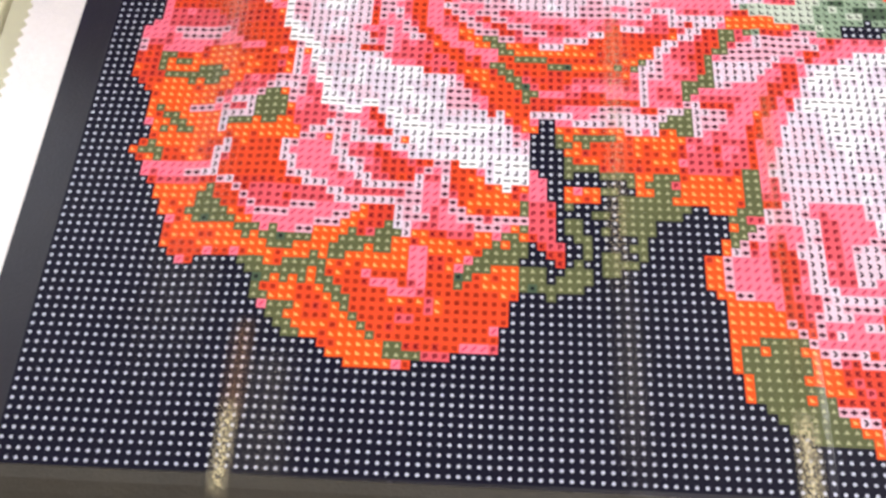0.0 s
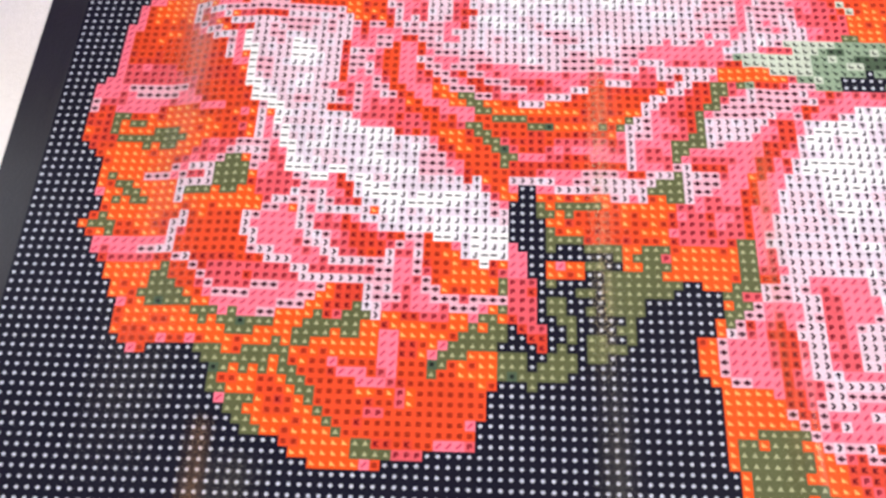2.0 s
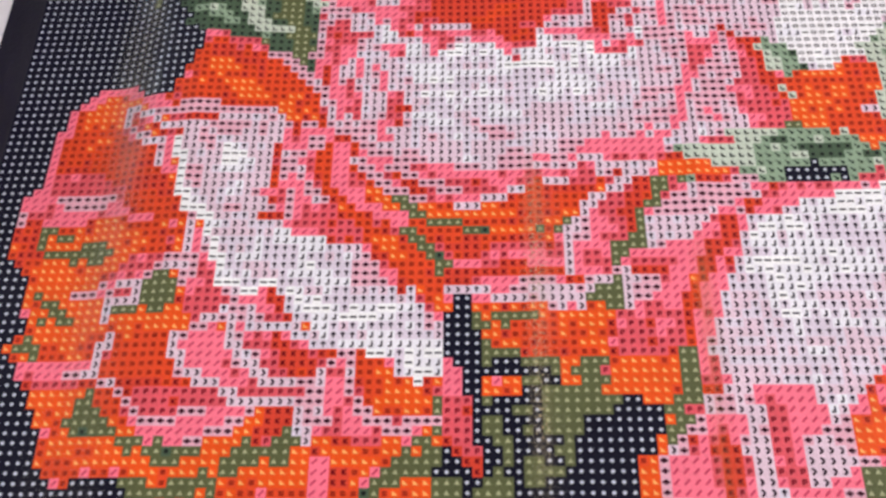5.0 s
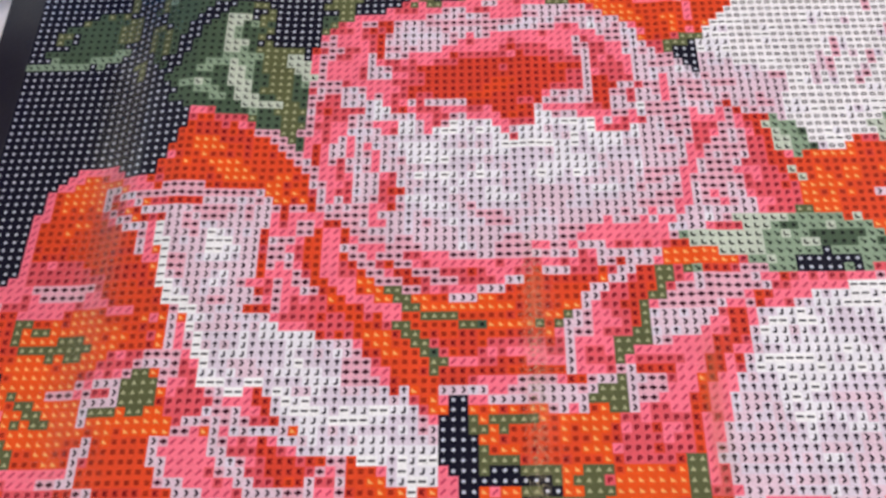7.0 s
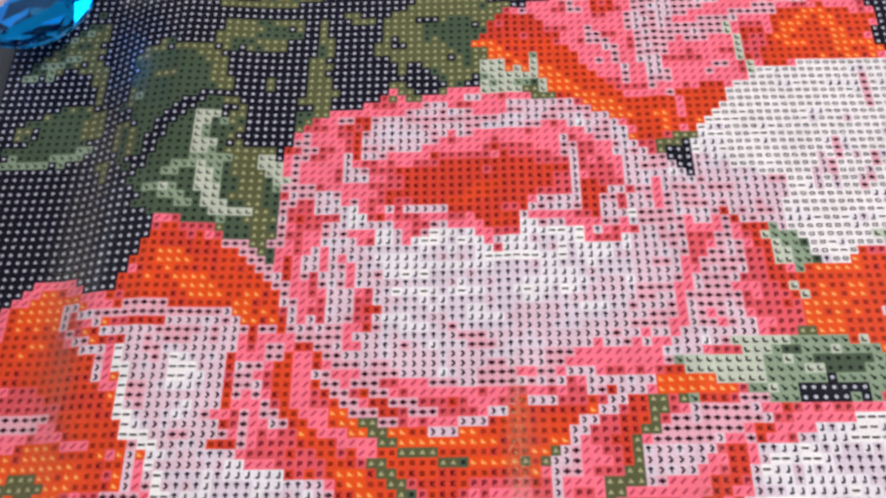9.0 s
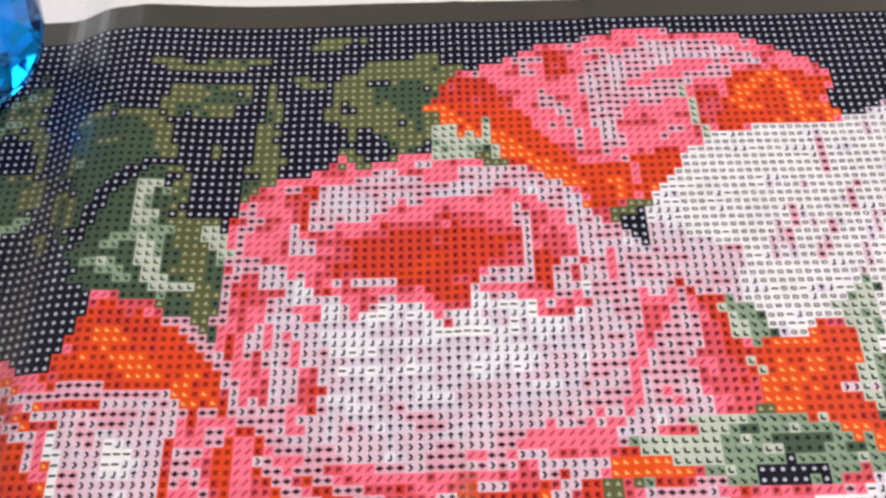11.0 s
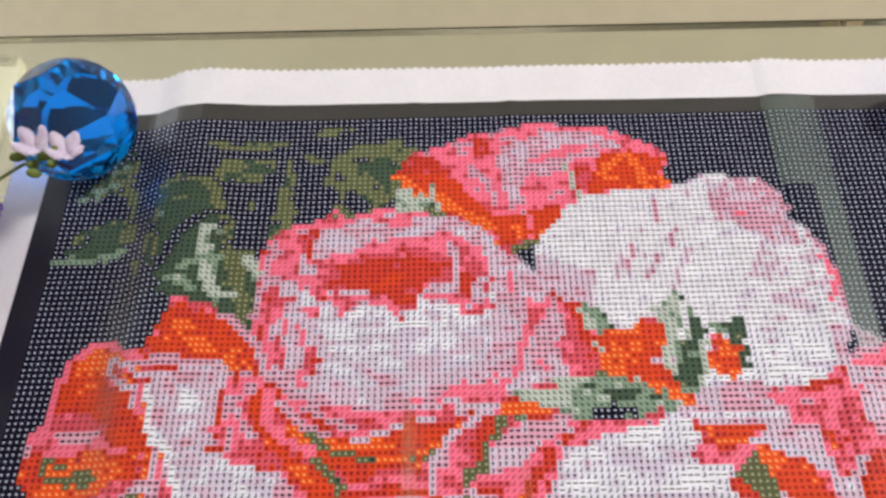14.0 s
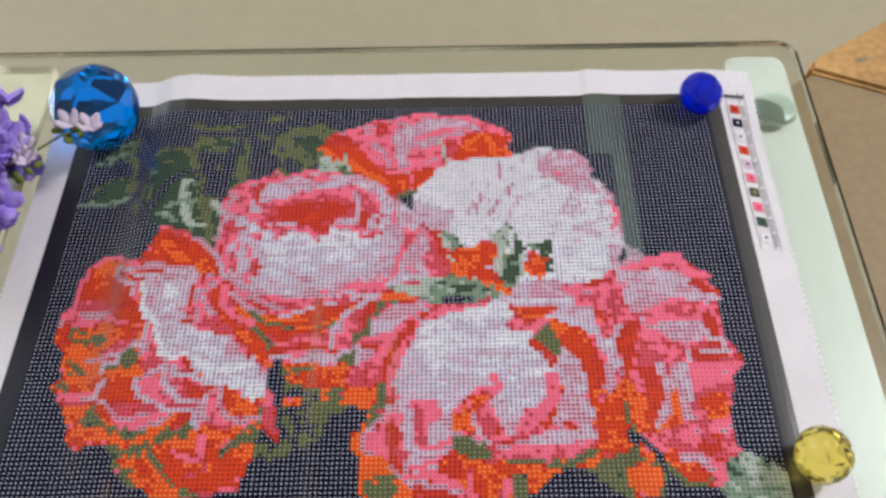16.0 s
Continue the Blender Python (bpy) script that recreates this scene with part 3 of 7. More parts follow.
# petal, bud and leaves under the white flower
fill([(86.2, 76), (87.6, 75.2), (89.9, 72.5), (91.1, 70), (91.8, 67.5), (93.1, 64.9), (91.6, 62.6), (88.6, 62.1), (86.9, 65.7), (86, 68.2), (88.2, 71.3)], 5, 6.4, "r", 0.35)
stroke([(87, 76.9), (88.2, 75.5), (89.6, 74.5), (90.4, 71.9), (91.1, 69.3), (91.9, 68)], 6.8, 2)
fill([(89.2, 74.4), (91.7, 74.8), (94.1, 73.7), (95.5, 71.7), (95.5, 70.5), (91.6, 70.1), (90.9, 71.5), (90.3, 73.2)], 12.8, 11.2, "r", 0.4)
fill([(91, 68.7), (92.7, 69.8), (95.5, 70.8), (99.4, 71.1), (101, 73.3), (102.4, 71.4), (104.4, 70.1), (104.6, 67.1), (103.8, 65.2), (102.6, 62.5), (103.9, 60.7), (106.5, 59), (105.9, 57.8), (103.5, 58.9), (101, 60.1), (97.5, 61.9), (93.7, 62.9), (92.5, 65.5)], 8.2, 8, "d", 0.3)
fill([(92.7, 66.1), (97, 67.9), (100, 68.5), (100.1, 67.3), (96.2, 65.6), (96.9, 63.1), (94.3, 62.9), (92.9, 64.3)], 9, 9, "d", 0.2)
stroke([(95.3, 70.6), (96.9, 70.6)], 9, 1)
stroke([(92.1, 67.9), (92.4, 67.9)], 13, 1)
stroke([(93, 66.8), (93.3, 66.8)], 13, 1)
fill([(103.9, 65.3), (104.6, 68.4), (106.6, 69.4), (108.5, 72.4), (109.4, 72), (110, 69.4), (107.8, 61.1), (104, 61.2), (103.8, 63.5)], 11.8, 11, "r", 0.7)
stroke([(103.5, 73.7), (105.2, 70.7), (104.6, 67), (104.7, 63.4)], 12.8, 3)
stroke([(105.9, 77.3), (105.6, 73.4)], 12.4, 2)
# left flower: ground of its petals
fill([(3.7, 51.1), (4.1, 53.9), (6.2, 54.8), (6, 62.2), (7.6, 64.7), (7.1, 67.1), (10.5, 69.6), (12.6, 70.2), (20.3, 65), (26.2, 50.4), (29.4, 44.1), (36, 39.5), (42.3, 36.4), (50.7, 31.6), (53.3, 34.8), (53.4, 29.8), (52, 27.4), (51.7, 18.7), (50.7, 18.4), (50.5, 15.8), (49.7, 15.5), (49, 12.9), (46.6, 12.7), (45.8, 13.6), (44.5, 11.9), (34.8, 10.7), (30.8, 13.4), (29.2, 13.5), (27, 15.1), (22.9, 19.5), (21.9, 23.4), (15.4, 22.2), (13.2, 22.5), (12.3, 23.8), (12, 26.7), (11.1, 27.7), (9.9, 31.4), (8, 33.3), (7.5, 34.7), (5.6, 36.6), (7.8, 38.7), (7, 41), (6.9, 43.7), (4.3, 46.9)], 9, 8.6, "d", 0.3)
# outer lobe
fill([(6.9, 54.9), (6.2, 61.4), (7.3, 64.4), (7.5, 66.2), (9.9, 68.9), (12.7, 69.9), (18.3, 66.2), (14.5, 66.3), (14.1, 64.2), (15.1, 62.9), (19.5, 61), (20, 57.5), (23.5, 54.3), (24, 52.4), (23.3, 50.7), (16.7, 52.3), (15.7, 54.1)], 8.8, 6.6, "d", 0.25)
fill([(10, 68.5), (12.7, 69.5), (17, 67.3), (18.4, 65.7), (14.8, 66.9), (13.7, 66.5), (13.7, 64.3), (11.2, 65.8), (9.1, 64.2), (8.5, 65.6)], 9, 8.8, "d", 0.2)
fill([(16.1, 57.5), (19.9, 57.9), (23.5, 54.3), (24, 52.8), (23.6, 50.9), (18.5, 51.8), (16, 54.4)], 7.4, 7.7, "d", 0.3)
fill([(6.2, 57.9), (12.7, 57.9), (16.2, 55.1), (16, 54), (6.6, 54.8)], 6, 6, "d", 0.3)
fill([(3.8, 53.5), (6.6, 54.8), (13.3, 55), (15.6, 54.3), (17, 52.4), (23.3, 50.9), (23.7, 50.3), (16.9, 51.5), (13.8, 52.5), (13, 51.3), (12.1, 50.8), (8.7, 50.9), (6.9, 51.6), (4.5, 51.9)], 5, 5.3, "d", 0.4)
stroke([(4.2, 54.6), (6.5, 55.1), (6.3, 58), (6.1, 61.8), (6.6, 63.6), (7.5, 64.9), (7.3, 66.8), (9, 68.1), (10.7, 69.4), (12.6, 70.1), (15.4, 68.7), (18.1, 66.6)], 5, 1)
stroke([(8.3, 54.4), (10.9, 54.2), (12.9, 54)], 4, 1)
stroke([(12.3, 55), (14.3, 54.5)], 4, 1)
stroke([(9.2, 53.3), (11.7, 53.2)], 4, 1)
stroke([(4, 52.7), (4.2, 51.7)], 3.4, 1)
stroke([(14.4, 64.8), (14.2, 66.4), (15.7, 66.3), (18.8, 64.8)], 3.2, 1)
stroke([(15, 63.6), (17.9, 62.2), (20.5, 61.7)], 3.2, 1)
fill([(15.5, 65.5), (18.8, 64.3), (21.8, 64.4), (23.8, 64.6), (23.9, 63.7), (20.6, 63), (19.1, 63.4), (15.7, 64.2)], 5, 5.6, "r", 0.3)
stroke([(18.8, 65.4), (20.7, 65.9), (22, 66.6), (23.2, 67)], 3.6, 1)
stroke([(19.2, 63.6), (22.6, 63.7)], 3.2, 1)
stroke([(19.8, 60.5), (20, 58.1)], 3.2, 1)
stroke([(20.7, 61.4), (21, 57.7)], 5, 1)
# red and orange petal below the lobe
fill([(3.7, 51.1), (7, 51.1), (7.3, 49.1), (7.8, 46.3), (7.9, 44.1), (6.8, 44.6), (5.5, 45.3), (4.5, 46.9)], 7.3, 7.8, "d", 0.3)
fill([(7.7, 49.6), (14.5, 48.9), (16.3, 46.8), (14.5, 45.7), (12.4, 44.3), (11.6, 43.3), (9, 43.5), (6.4, 45.1), (7.6, 47)], 9, 9, "d", 0.3)
fill([(13.7, 51), (17.3, 51.1), (19.3, 49.9), (20.4, 48), (16.7, 46.7), (15, 48.4)], 9, 9, "d", 0.3)
fill([(17.3, 51), (23.2, 50.4), (23.4, 47.1), (20.5, 47.3), (19.3, 49.7)], 8.4, 7, "r", 0.3)
fill([(17.1, 46.1), (18.3, 47.1), (23.2, 47.1), (22.7, 45.8), (20, 44.5), (18.8, 43.8), (15.5, 43.6), (14.8, 44)], 6, 5, "d", 0.4)
stroke([(7.1, 50.3), (8.7, 50.3)], 10, 1)
stroke([(7.5, 49.1), (7.4, 48.1)], 10, 1)
stroke([(9.7, 49.2), (10, 49.2)], 10, 1)
stroke([(8.6, 47.1), (9, 47.1)], 10, 1)
stroke([(10.6, 48), (12.1, 47.9)], 10, 1)
stroke([(10.9, 47), (11.1, 47)], 10, 1)
stroke([(12.8, 48.8), (14, 48.5)], 10, 1)
stroke([(13.9, 47.6), (15.3, 47.2)], 10, 1)
stroke([(13.9, 46.5), (14.3, 46.5)], 10, 1)
fill([(10.9, 42.8), (15.4, 43.6), (18.5, 43.8), (19.9, 44.1), (20.2, 42.7), (18.5, 42.2), (16.5, 42), (12.5, 42.2)], 5, 5, "r", 0.5)
stroke([(12.8, 42.7), (14.5, 42.5)], 4, 1)
stroke([(15.3, 43.3), (16.3, 43)], 4, 1)
stroke([(17.6, 43.7), (19.4, 43.2), (19.8, 44), (21, 44.6), (22.2, 45.4), (22.9, 46.5)], 3.4, 1)
stroke([(17.6, 41.7), (19.1, 41.4), (19.9, 42.2)], 3.2, 1)
fill([(22.9, 46.9), (26, 47.1), (26.6, 45.7), (26.4, 43.6), (24, 43.1), (23.4, 45.1)], 4.1, 3.7, "r", 0.4)
fill([(19.9, 43.1), (21.5, 45), (23.2, 44.9), (23.8, 42.7), (24.3, 41.6), (25.4, 40.3), (24.4, 39.9), (23, 39.6), (21.9, 40.5), (20, 40.6), (19.2, 39.9), (17.6, 39.9), (17.4, 40.7), (19.9, 41.3), (20.4, 41.9)], 10, 10, "d", 0.2)
# left edge petal
fill([(7.1, 41.9), (15.8, 41.7), (16.4, 39), (15.6, 36.4), (11.6, 34.7), (8.7, 34.9), (6.4, 35.6), (5.8, 36.7), (7.9, 38.3)], 9, 8.3, "d", 0.35)
stroke([(8.3, 42.2), (8.6, 42.2)], 10, 1)
stroke([(9.5, 41.2), (11, 40.9)], 10, 1)
stroke([(10.7, 40), (12.1, 39.8)], 10, 1)
stroke([(9.3, 39.1), (9.7, 39.1)], 10, 1)
stroke([(8.3, 37.3), (8.7, 37.3)], 10, 1)
stroke([(7.5, 36.3), (9.7, 36.1)], 10, 1)
stroke([(9.4, 35.2), (9.8, 35.3)], 10, 1)
fill([(7.9, 34.5), (12.4, 35.1), (16.3, 35.5), (16.9, 33.8), (13.7, 33), (11.3, 33), (8.3, 33.2)], 5.2, 4.9, "r", 0.4)
fill([(8.1, 33.4), (11.5, 33.2), (13.7, 33), (17.6, 32.5), (17.1, 31.9), (11.5, 32.1), (9.3, 32.4)], 6, 6.6, "d", 0.3)
stroke([(12.9, 33.9), (15, 33.6), (16.4, 33.3), (17.7, 32.9), (18.7, 31.9), (19.7, 30.8), (20.9, 29.7), (22.5, 29.5)], 4, 1)
stroke([(16.3, 41.5), (16.6, 39.7)], 3.2, 1)
stroke([(17.7, 39.2), (18, 36.3)], 3.2, 1)
stroke([(16.3, 36.3), (16.4, 33.8), (15.2, 33.4)], 3.2, 1)
# red hollow of the left flower
fill([(16.9, 39.9), (19.5, 40), (22.6, 39.8), (25.9, 39.1), (24.5, 37.4), (25.1, 35.1), (25.9, 33.8), (27.2, 32.3), (29.1, 31.8), (27.5, 30.6), (23.9, 31.1), (19.5, 32), (17.8, 33), (16.8, 33.7), (16.9, 36), (18.3, 36.3)], 8.8, 7, "d", 0.3)
fill([(16.9, 39.9), (23, 39.7), (25.9, 39.1), (24.5, 37.4), (22.9, 38.1), (20.3, 38.8), (20, 36.9), (18.6, 37.6)], 9, 9, "d", 0.3)
fill([(19.5, 32), (23.8, 32.1), (29.7, 31.5), (32.5, 30.3), (26.5, 28.9), (22.3, 29.4), (20.7, 30.5)], 6.2, 5.8, "d", 0.4)
fill([(20.3, 29.2), (22.3, 29.2), (25.9, 29.1), (28.7, 30.1), (32.2, 30), (33.5, 29.5), (31.3, 28.7), (30.3, 27.7), (28.7, 26.8), (23.5, 25.9), (22.8, 26.7), (22.1, 27.7)], 5, 5, "d", 0.25)
stroke([(22.7, 28.5), (25.9, 28.4)], 4, 1)
stroke([(26.7, 29.5), (28, 29.5)], 4, 1)
stroke([(31.2, 28.6), (32.8, 28.7), (33.5, 29.6)], 4, 1)
stroke([(29.2, 27.6), (31.1, 27.5)], 4, 1)
stroke([(27.4, 26.6), (28.7, 26.6)], 4, 1)
# orange fringe with green
fill([(10.2, 31.7), (15.3, 32.1), (17.7, 32.4), (19.9, 30.5), (21, 28.7), (23, 26.1), (28.6, 26.2), (31.4, 27.1), (31.7, 24.3), (25, 23.4), (19.3, 23.3), (13.2, 23.8), (11.9, 26.8)], 9, 8.8, "d", 0.3)
fill([(11.9, 26.8), (12.9, 26.8), (13.7, 23.8), (19.2, 23.8), (21.9, 23.4), (19.3, 23.3), (15.4, 22.2), (13.2, 22.5)], 8.2, 8.2, "d", 0.2)
fill([(17.7, 32.3), (19.8, 30.5), (21, 28.7), (22.2, 27.4), (20.6, 27.8), (18.9, 28.9), (17.6, 29.6), (17.6, 31.1)], 8, 8, "d", 0.3)
fill([(15.3, 32.1), (16.4, 31.9), (16.6, 30.8), (17.9, 29.1), (19.9, 27.9), (20.4, 26.8), (23.1, 26.7), (23.4, 26.1), (20.6, 25.9), (19.2, 27.1), (16.9, 26.8), (14.8, 26.5), (13.9, 28.7), (15.1, 29.3), (14.9, 30.5), (15.6, 30.8)], 10, 10, "d", 0.15)
fill([(16.7, 26.8), (18.7, 26.7), (18.9, 25.7), (17, 25.8)], 9, 9, "d", 0.1)
stroke([(21, 25.8), (21.3, 25.8)], 10, 1)
stroke([(23.7, 25.4), (28.1, 25.4)], 10, 1)
stroke([(24.8, 24.5), (26.1, 24.5)], 10, 1)
# fringe above the dark ground
fill([(21.9, 23.2), (24.2, 23.1), (24.6, 20.3), (24.1, 18.5), (22.9, 19.5)], 10, 10, "d", 0.1)
fill([(24.5, 21.1), (29.8, 21.3), (31.1, 19.7), (33.6, 17.6), (36.7, 13.9), (35.3, 11.3), (32.9, 11.8), (30.8, 13.4), (28.8, 14.4), (27.3, 15.1), (25.2, 18)], 9, 8.7, "r", 0.35)
fill([(27.8, 19.5), (29.5, 19.6), (31.4, 17.5), (31.9, 15.3), (33.1, 12.2), (31.4, 12.9), (28.7, 16.8)], 8.2, 8.2, "d", 0.3)
fill([(24.2, 23.1), (26.7, 23.2), (27.4, 22.1), (24.7, 21.9)], 8.2, 8.2, "d", 0.3)
stroke([(22.6, 21.5), (28.8, 21.5)], 10, 1)
stroke([(26.8, 22.5), (30.3, 22.5)], 10, 1)
stroke([(26, 20.5), (26.2, 20.5)], 10, 1)
stroke([(27.9, 20.6), (28.1, 20.6)], 10, 1)
stroke([(29.4, 23.5), (29.6, 23.5)], 10, 1)
stroke([(31.6, 23.3), (31.8, 23.4)], 10, 1)
stroke([(23.8, 19.1), (24, 18.3), (25.2, 17.7), (27.6, 17.8)], 10, 1)
stroke([(25.2, 17.7), (26.1, 16.4), (27.2, 15.1), (28.4, 14.4)], 10, 1)
stroke([(30, 21.6), (30.9, 21.4), (30.9, 20.6), (31.4, 19.7), (32.3, 18.7), (33.4, 17.8), (34.5, 16.8), (35.5, 15.9), (36.3, 15), (37.2, 14)], 10, 2)
fill([(37.2, 13.6), (40.2, 13.5), (41.6, 12.2), (38.5, 11.6)], 10, 10, "d", 0.1)
# great lower petal
fill([(30.9, 21.4), (33.9, 24.4), (38.3, 26.9), (41.7, 26.7), (49.1, 27.3), (51.9, 29.2), (52, 21.6), (51.7, 18.7), (50.7, 18.4), (50.5, 15.8), (49.7, 15.4), (49.6, 13.8), (49, 12.9), (46.6, 12.7), (45.8, 13.6), (44.9, 12.8), (44.5, 11.9), (41.9, 11.8), (40.2, 13.4), (37.2, 14.1), (34.5, 17)], 9, 7.3, "d", 0.2)
fill([(31.5, 21.4), (33.9, 24.4), (38.9, 26.9), (40.1, 24.6), (40.3, 21.7), (36.5, 21.6)], 9, 9, "d", 0.3)
fill([(47.6, 21.4), (52, 25), (52, 21.3), (50.4, 19.3), (47.7, 20.3)], 9, 8.7, "d", 0.3)
fill([(37.3, 18.6), (43.6, 18.8), (43.7, 17.4), (39.6, 17.7), (37.4, 17.9)], 9, 9, "d", 0.3)
fill([(41.6, 23.8), (43.9, 23.6), (44.3, 21.9), (42.1, 21.5)], 6.6, 7.4, "d", 0.3)
fill([(42.1, 12.5), (44.8, 12.6), (44.7, 11.7), (42.1, 11.6)], 6, 6, "d", 0.2)
fill([(46.3, 13.6), (49.5, 14.1), (49, 12.8), (46.6, 12.7)], 6, 6, "d", 0.2)
stroke([(40.8, 24.6), (40.8, 22.3), (40.7, 19.9)], 5, 2)
stroke([(41.7, 19.2), (41.9, 17)], 6, 1)
stroke([(35.3, 21), (36.7, 20.3), (38.2, 20.1), (39.5, 19.2), (40.2, 19)], 5, 1)
stroke([(39.2, 16.1), (40.5, 16.2)], 6, 1)
stroke([(45.4, 21.9), (46.2, 23), (47.5, 24), (48.4, 24.9), (49.4, 26.1), (49.8, 27.3), (50.6, 28.3)], 5, 1)
stroke([(45.5, 21.2), (45.9, 22), (47.9, 22.3)], 10, 1)
stroke([(47.7, 23.2), (49.5, 23.3)], 10, 1)
stroke([(48.4, 24.2), (51, 24)], 10, 1)
stroke([(49.5, 25.1), (52.1, 25)], 10, 1)
fill([(50.1, 27.5), (51.9, 27.6), (52.1, 25.5), (50.3, 25.5)], 10, 10, "d", 0.1)
fill([(51.3, 29.8), (52.6, 30.3), (52.6, 27.4), (51.5, 27.3)], 10, 10, "d", 0.1)
stroke([(49.9, 30.9), (52.1, 30.7), (52.1, 29.8)], 10, 1)
# triangle and pink folds
fill([(44.1, 36.7), (45.2, 35.9), (47.2, 34.6), (49.1, 32.8), (50.8, 31.6), (51.4, 30.2), (50.2, 28.7), (46.8, 28.6), (45.6, 29.4), (44.1, 30.4), (43.8, 33.3)], 9, 8.8, "d", 0.3)
fill([(43.8, 36.6), (45.4, 35.7), (46, 34), (44, 33.3)], 7.6, 8, "d", 0.3)
fill([(43.8, 33.3), (45.2, 33.3), (45.5, 29.8), (44.1, 30.4)], 8.1, 8.1, "d", 0.2)
fill([(33.9, 30.1), (38, 30.2), (37.9, 27.8), (35.6, 26.4), (32.6, 26.3), (33.5, 28.5)], 7.4, 6.8, "r", 0.4)
stroke([(32.9, 27.6), (33.6, 28.5), (34.3, 29.7)], 9, 1)
stroke([(36.9, 27.7), (37.3, 27.7)], 10, 1)
stroke([(36, 26.8), (37.8, 26.8)], 10, 1)
stroke([(33, 26.6), (33.4, 26.7)], 10, 1)
stroke([(32.4, 25.7), (37.4, 25.7)], 10, 1)
stroke([(31.4, 24.4), (33.1, 24.4)], 10, 1)
stroke([(34.2, 24.5), (34.5, 24.5)], 10, 1)
stroke([(36.4, 24.6), (36.8, 24.6)], 10, 1)
stroke([(31.1, 23.4), (31.5, 23.4)], 10, 1)
fill([(39.2, 33.6), (41.2, 35.1), (43.4, 35.2), (43.7, 29.5), (47.4, 28.4), (47.1, 27.1), (40.6, 26.7), (39.1, 28.1), (38.9, 30.6)], 5, 5.5, "d", 0.4)
fill([(41.1, 27), (46.8, 27.5), (46.6, 26.5), (41.5, 25.7)], 6, 6.8, "d", 0.3)
fill([(37.9, 31.2), (40.8, 31.3), (41.3, 28.2), (38.5, 27.5)], 4, 4, "d", 0.3)
stroke([(43, 35.3), (43.2, 31.5), (44.1, 30.9), (44.2, 29.8), (45.4, 29), (46.7, 28.9), (47.1, 28.1), (49.5, 28.1)], 4, 1)
stroke([(49.7, 29.1), (52.2, 29.1)], 4, 1)
# pale lilac edge and pink petals below it
fill([(23.7, 50.2), (26.7, 50.4), (27.9, 46.8), (28.2, 44), (31.1, 42.8), (30.2, 42.6), (29.9, 39.9), (27.6, 39.2), (25.9, 39.1), (24.9, 41.8), (24.1, 43.4), (26.4, 43.9), (26, 46.7), (24.1, 46.9)], 5, 5.4, "d", 0.4)
fill([(25.9, 39.1), (28.8, 39.1), (30.6, 36.6), (32.9, 34.3), (34, 32.9), (31.4, 31.5), (29, 32.2), (26.8, 33.6), (25.6, 35.4), (24.8, 36.1)], 5, 5.5, "d", 0.35)
fill([(30.6, 41.7), (32.1, 42.7), (35.3, 42.8), (37.2, 39.6), (37.3, 38.6), (32.5, 38.7), (30.8, 36.7)], 5, 5.8, "r", 0.3)
fill([(33.6, 42.7), (34.9, 42.8), (35.8, 41.2), (37.3, 39.9), (37.3, 38.8), (35.5, 39.2), (34.5, 40.8)], 6.8, 7.4, "r", 0.2)
fill([(31.6, 38), (34.3, 38.5), (37.4, 38), (40.5, 37), (42.3, 35.8), (41.6, 33.8), (37.8, 33.1), (34.8, 33), (32.9, 34.8), (30.9, 36.7)], 5, 6.6, "r", 0.3)
fill([(34.1, 37.9), (37.4, 38), (39.1, 38.2), (39.1, 37.4), (41, 37.6), (41.4, 37.1), (39.9, 36.4), (42.3, 35.6), (41.2, 34.4), (40.7, 33.4), (37.8, 33.1), (35.3, 34.4), (35.1, 36.2)], 6.4, 7.5, "r", 0.25)
stroke([(31.5, 31.5), (38.8, 31.6)], 6, 1)
stroke([(32.5, 38.8), (34.9, 38.8), (37.2, 38.6)], 2.4, 1)
stroke([(37.5, 37.5), (39.1, 37.4), (39.6, 36.6), (42.4, 36.4)], 2.4, 1)
stroke([(42.1, 35.4), (41.2, 34.6), (40.4, 33.7)], 3.4, 1)
stroke([(30.9, 42.7), (29.8, 40.6), (29.7, 40.1), (32, 41)], 3.6, 1)
stroke([(28.8, 39.4), (30.6, 39.6), (32.5, 39.3)], 3.6, 1)
stroke([(30.3, 39.6), (30.5, 36.5), (31.9, 35.7), (32.9, 34.5), (33.9, 33.6)], 3, 1)
stroke([(34.3, 32.6), (39.2, 32.5)], 3, 1)
stroke([(39.3, 31.8), (40.4, 31.6)], 3.6, 1)
stroke([(31.6, 30.6), (38.7, 30.7)], 3, 1)
stroke([(38, 29.8), (38.7, 28.6), (38.3, 27.7), (39.2, 26.9)], 3, 1)
stroke([(28.9, 39.3), (27, 39.2), (26.3, 38.3), (24.8, 37.4), (24.7, 36), (25.7, 35.3), (25.8, 34), (26.9, 33.2), (27.9, 32.5), (29.1, 32.3), (30.2, 31.5), (31, 31.4), (31.8, 30.6)], 3, 1)
stroke([(24.2, 50.5), (24.2, 48.6), (24.1, 47.3)], 3.2, 1)
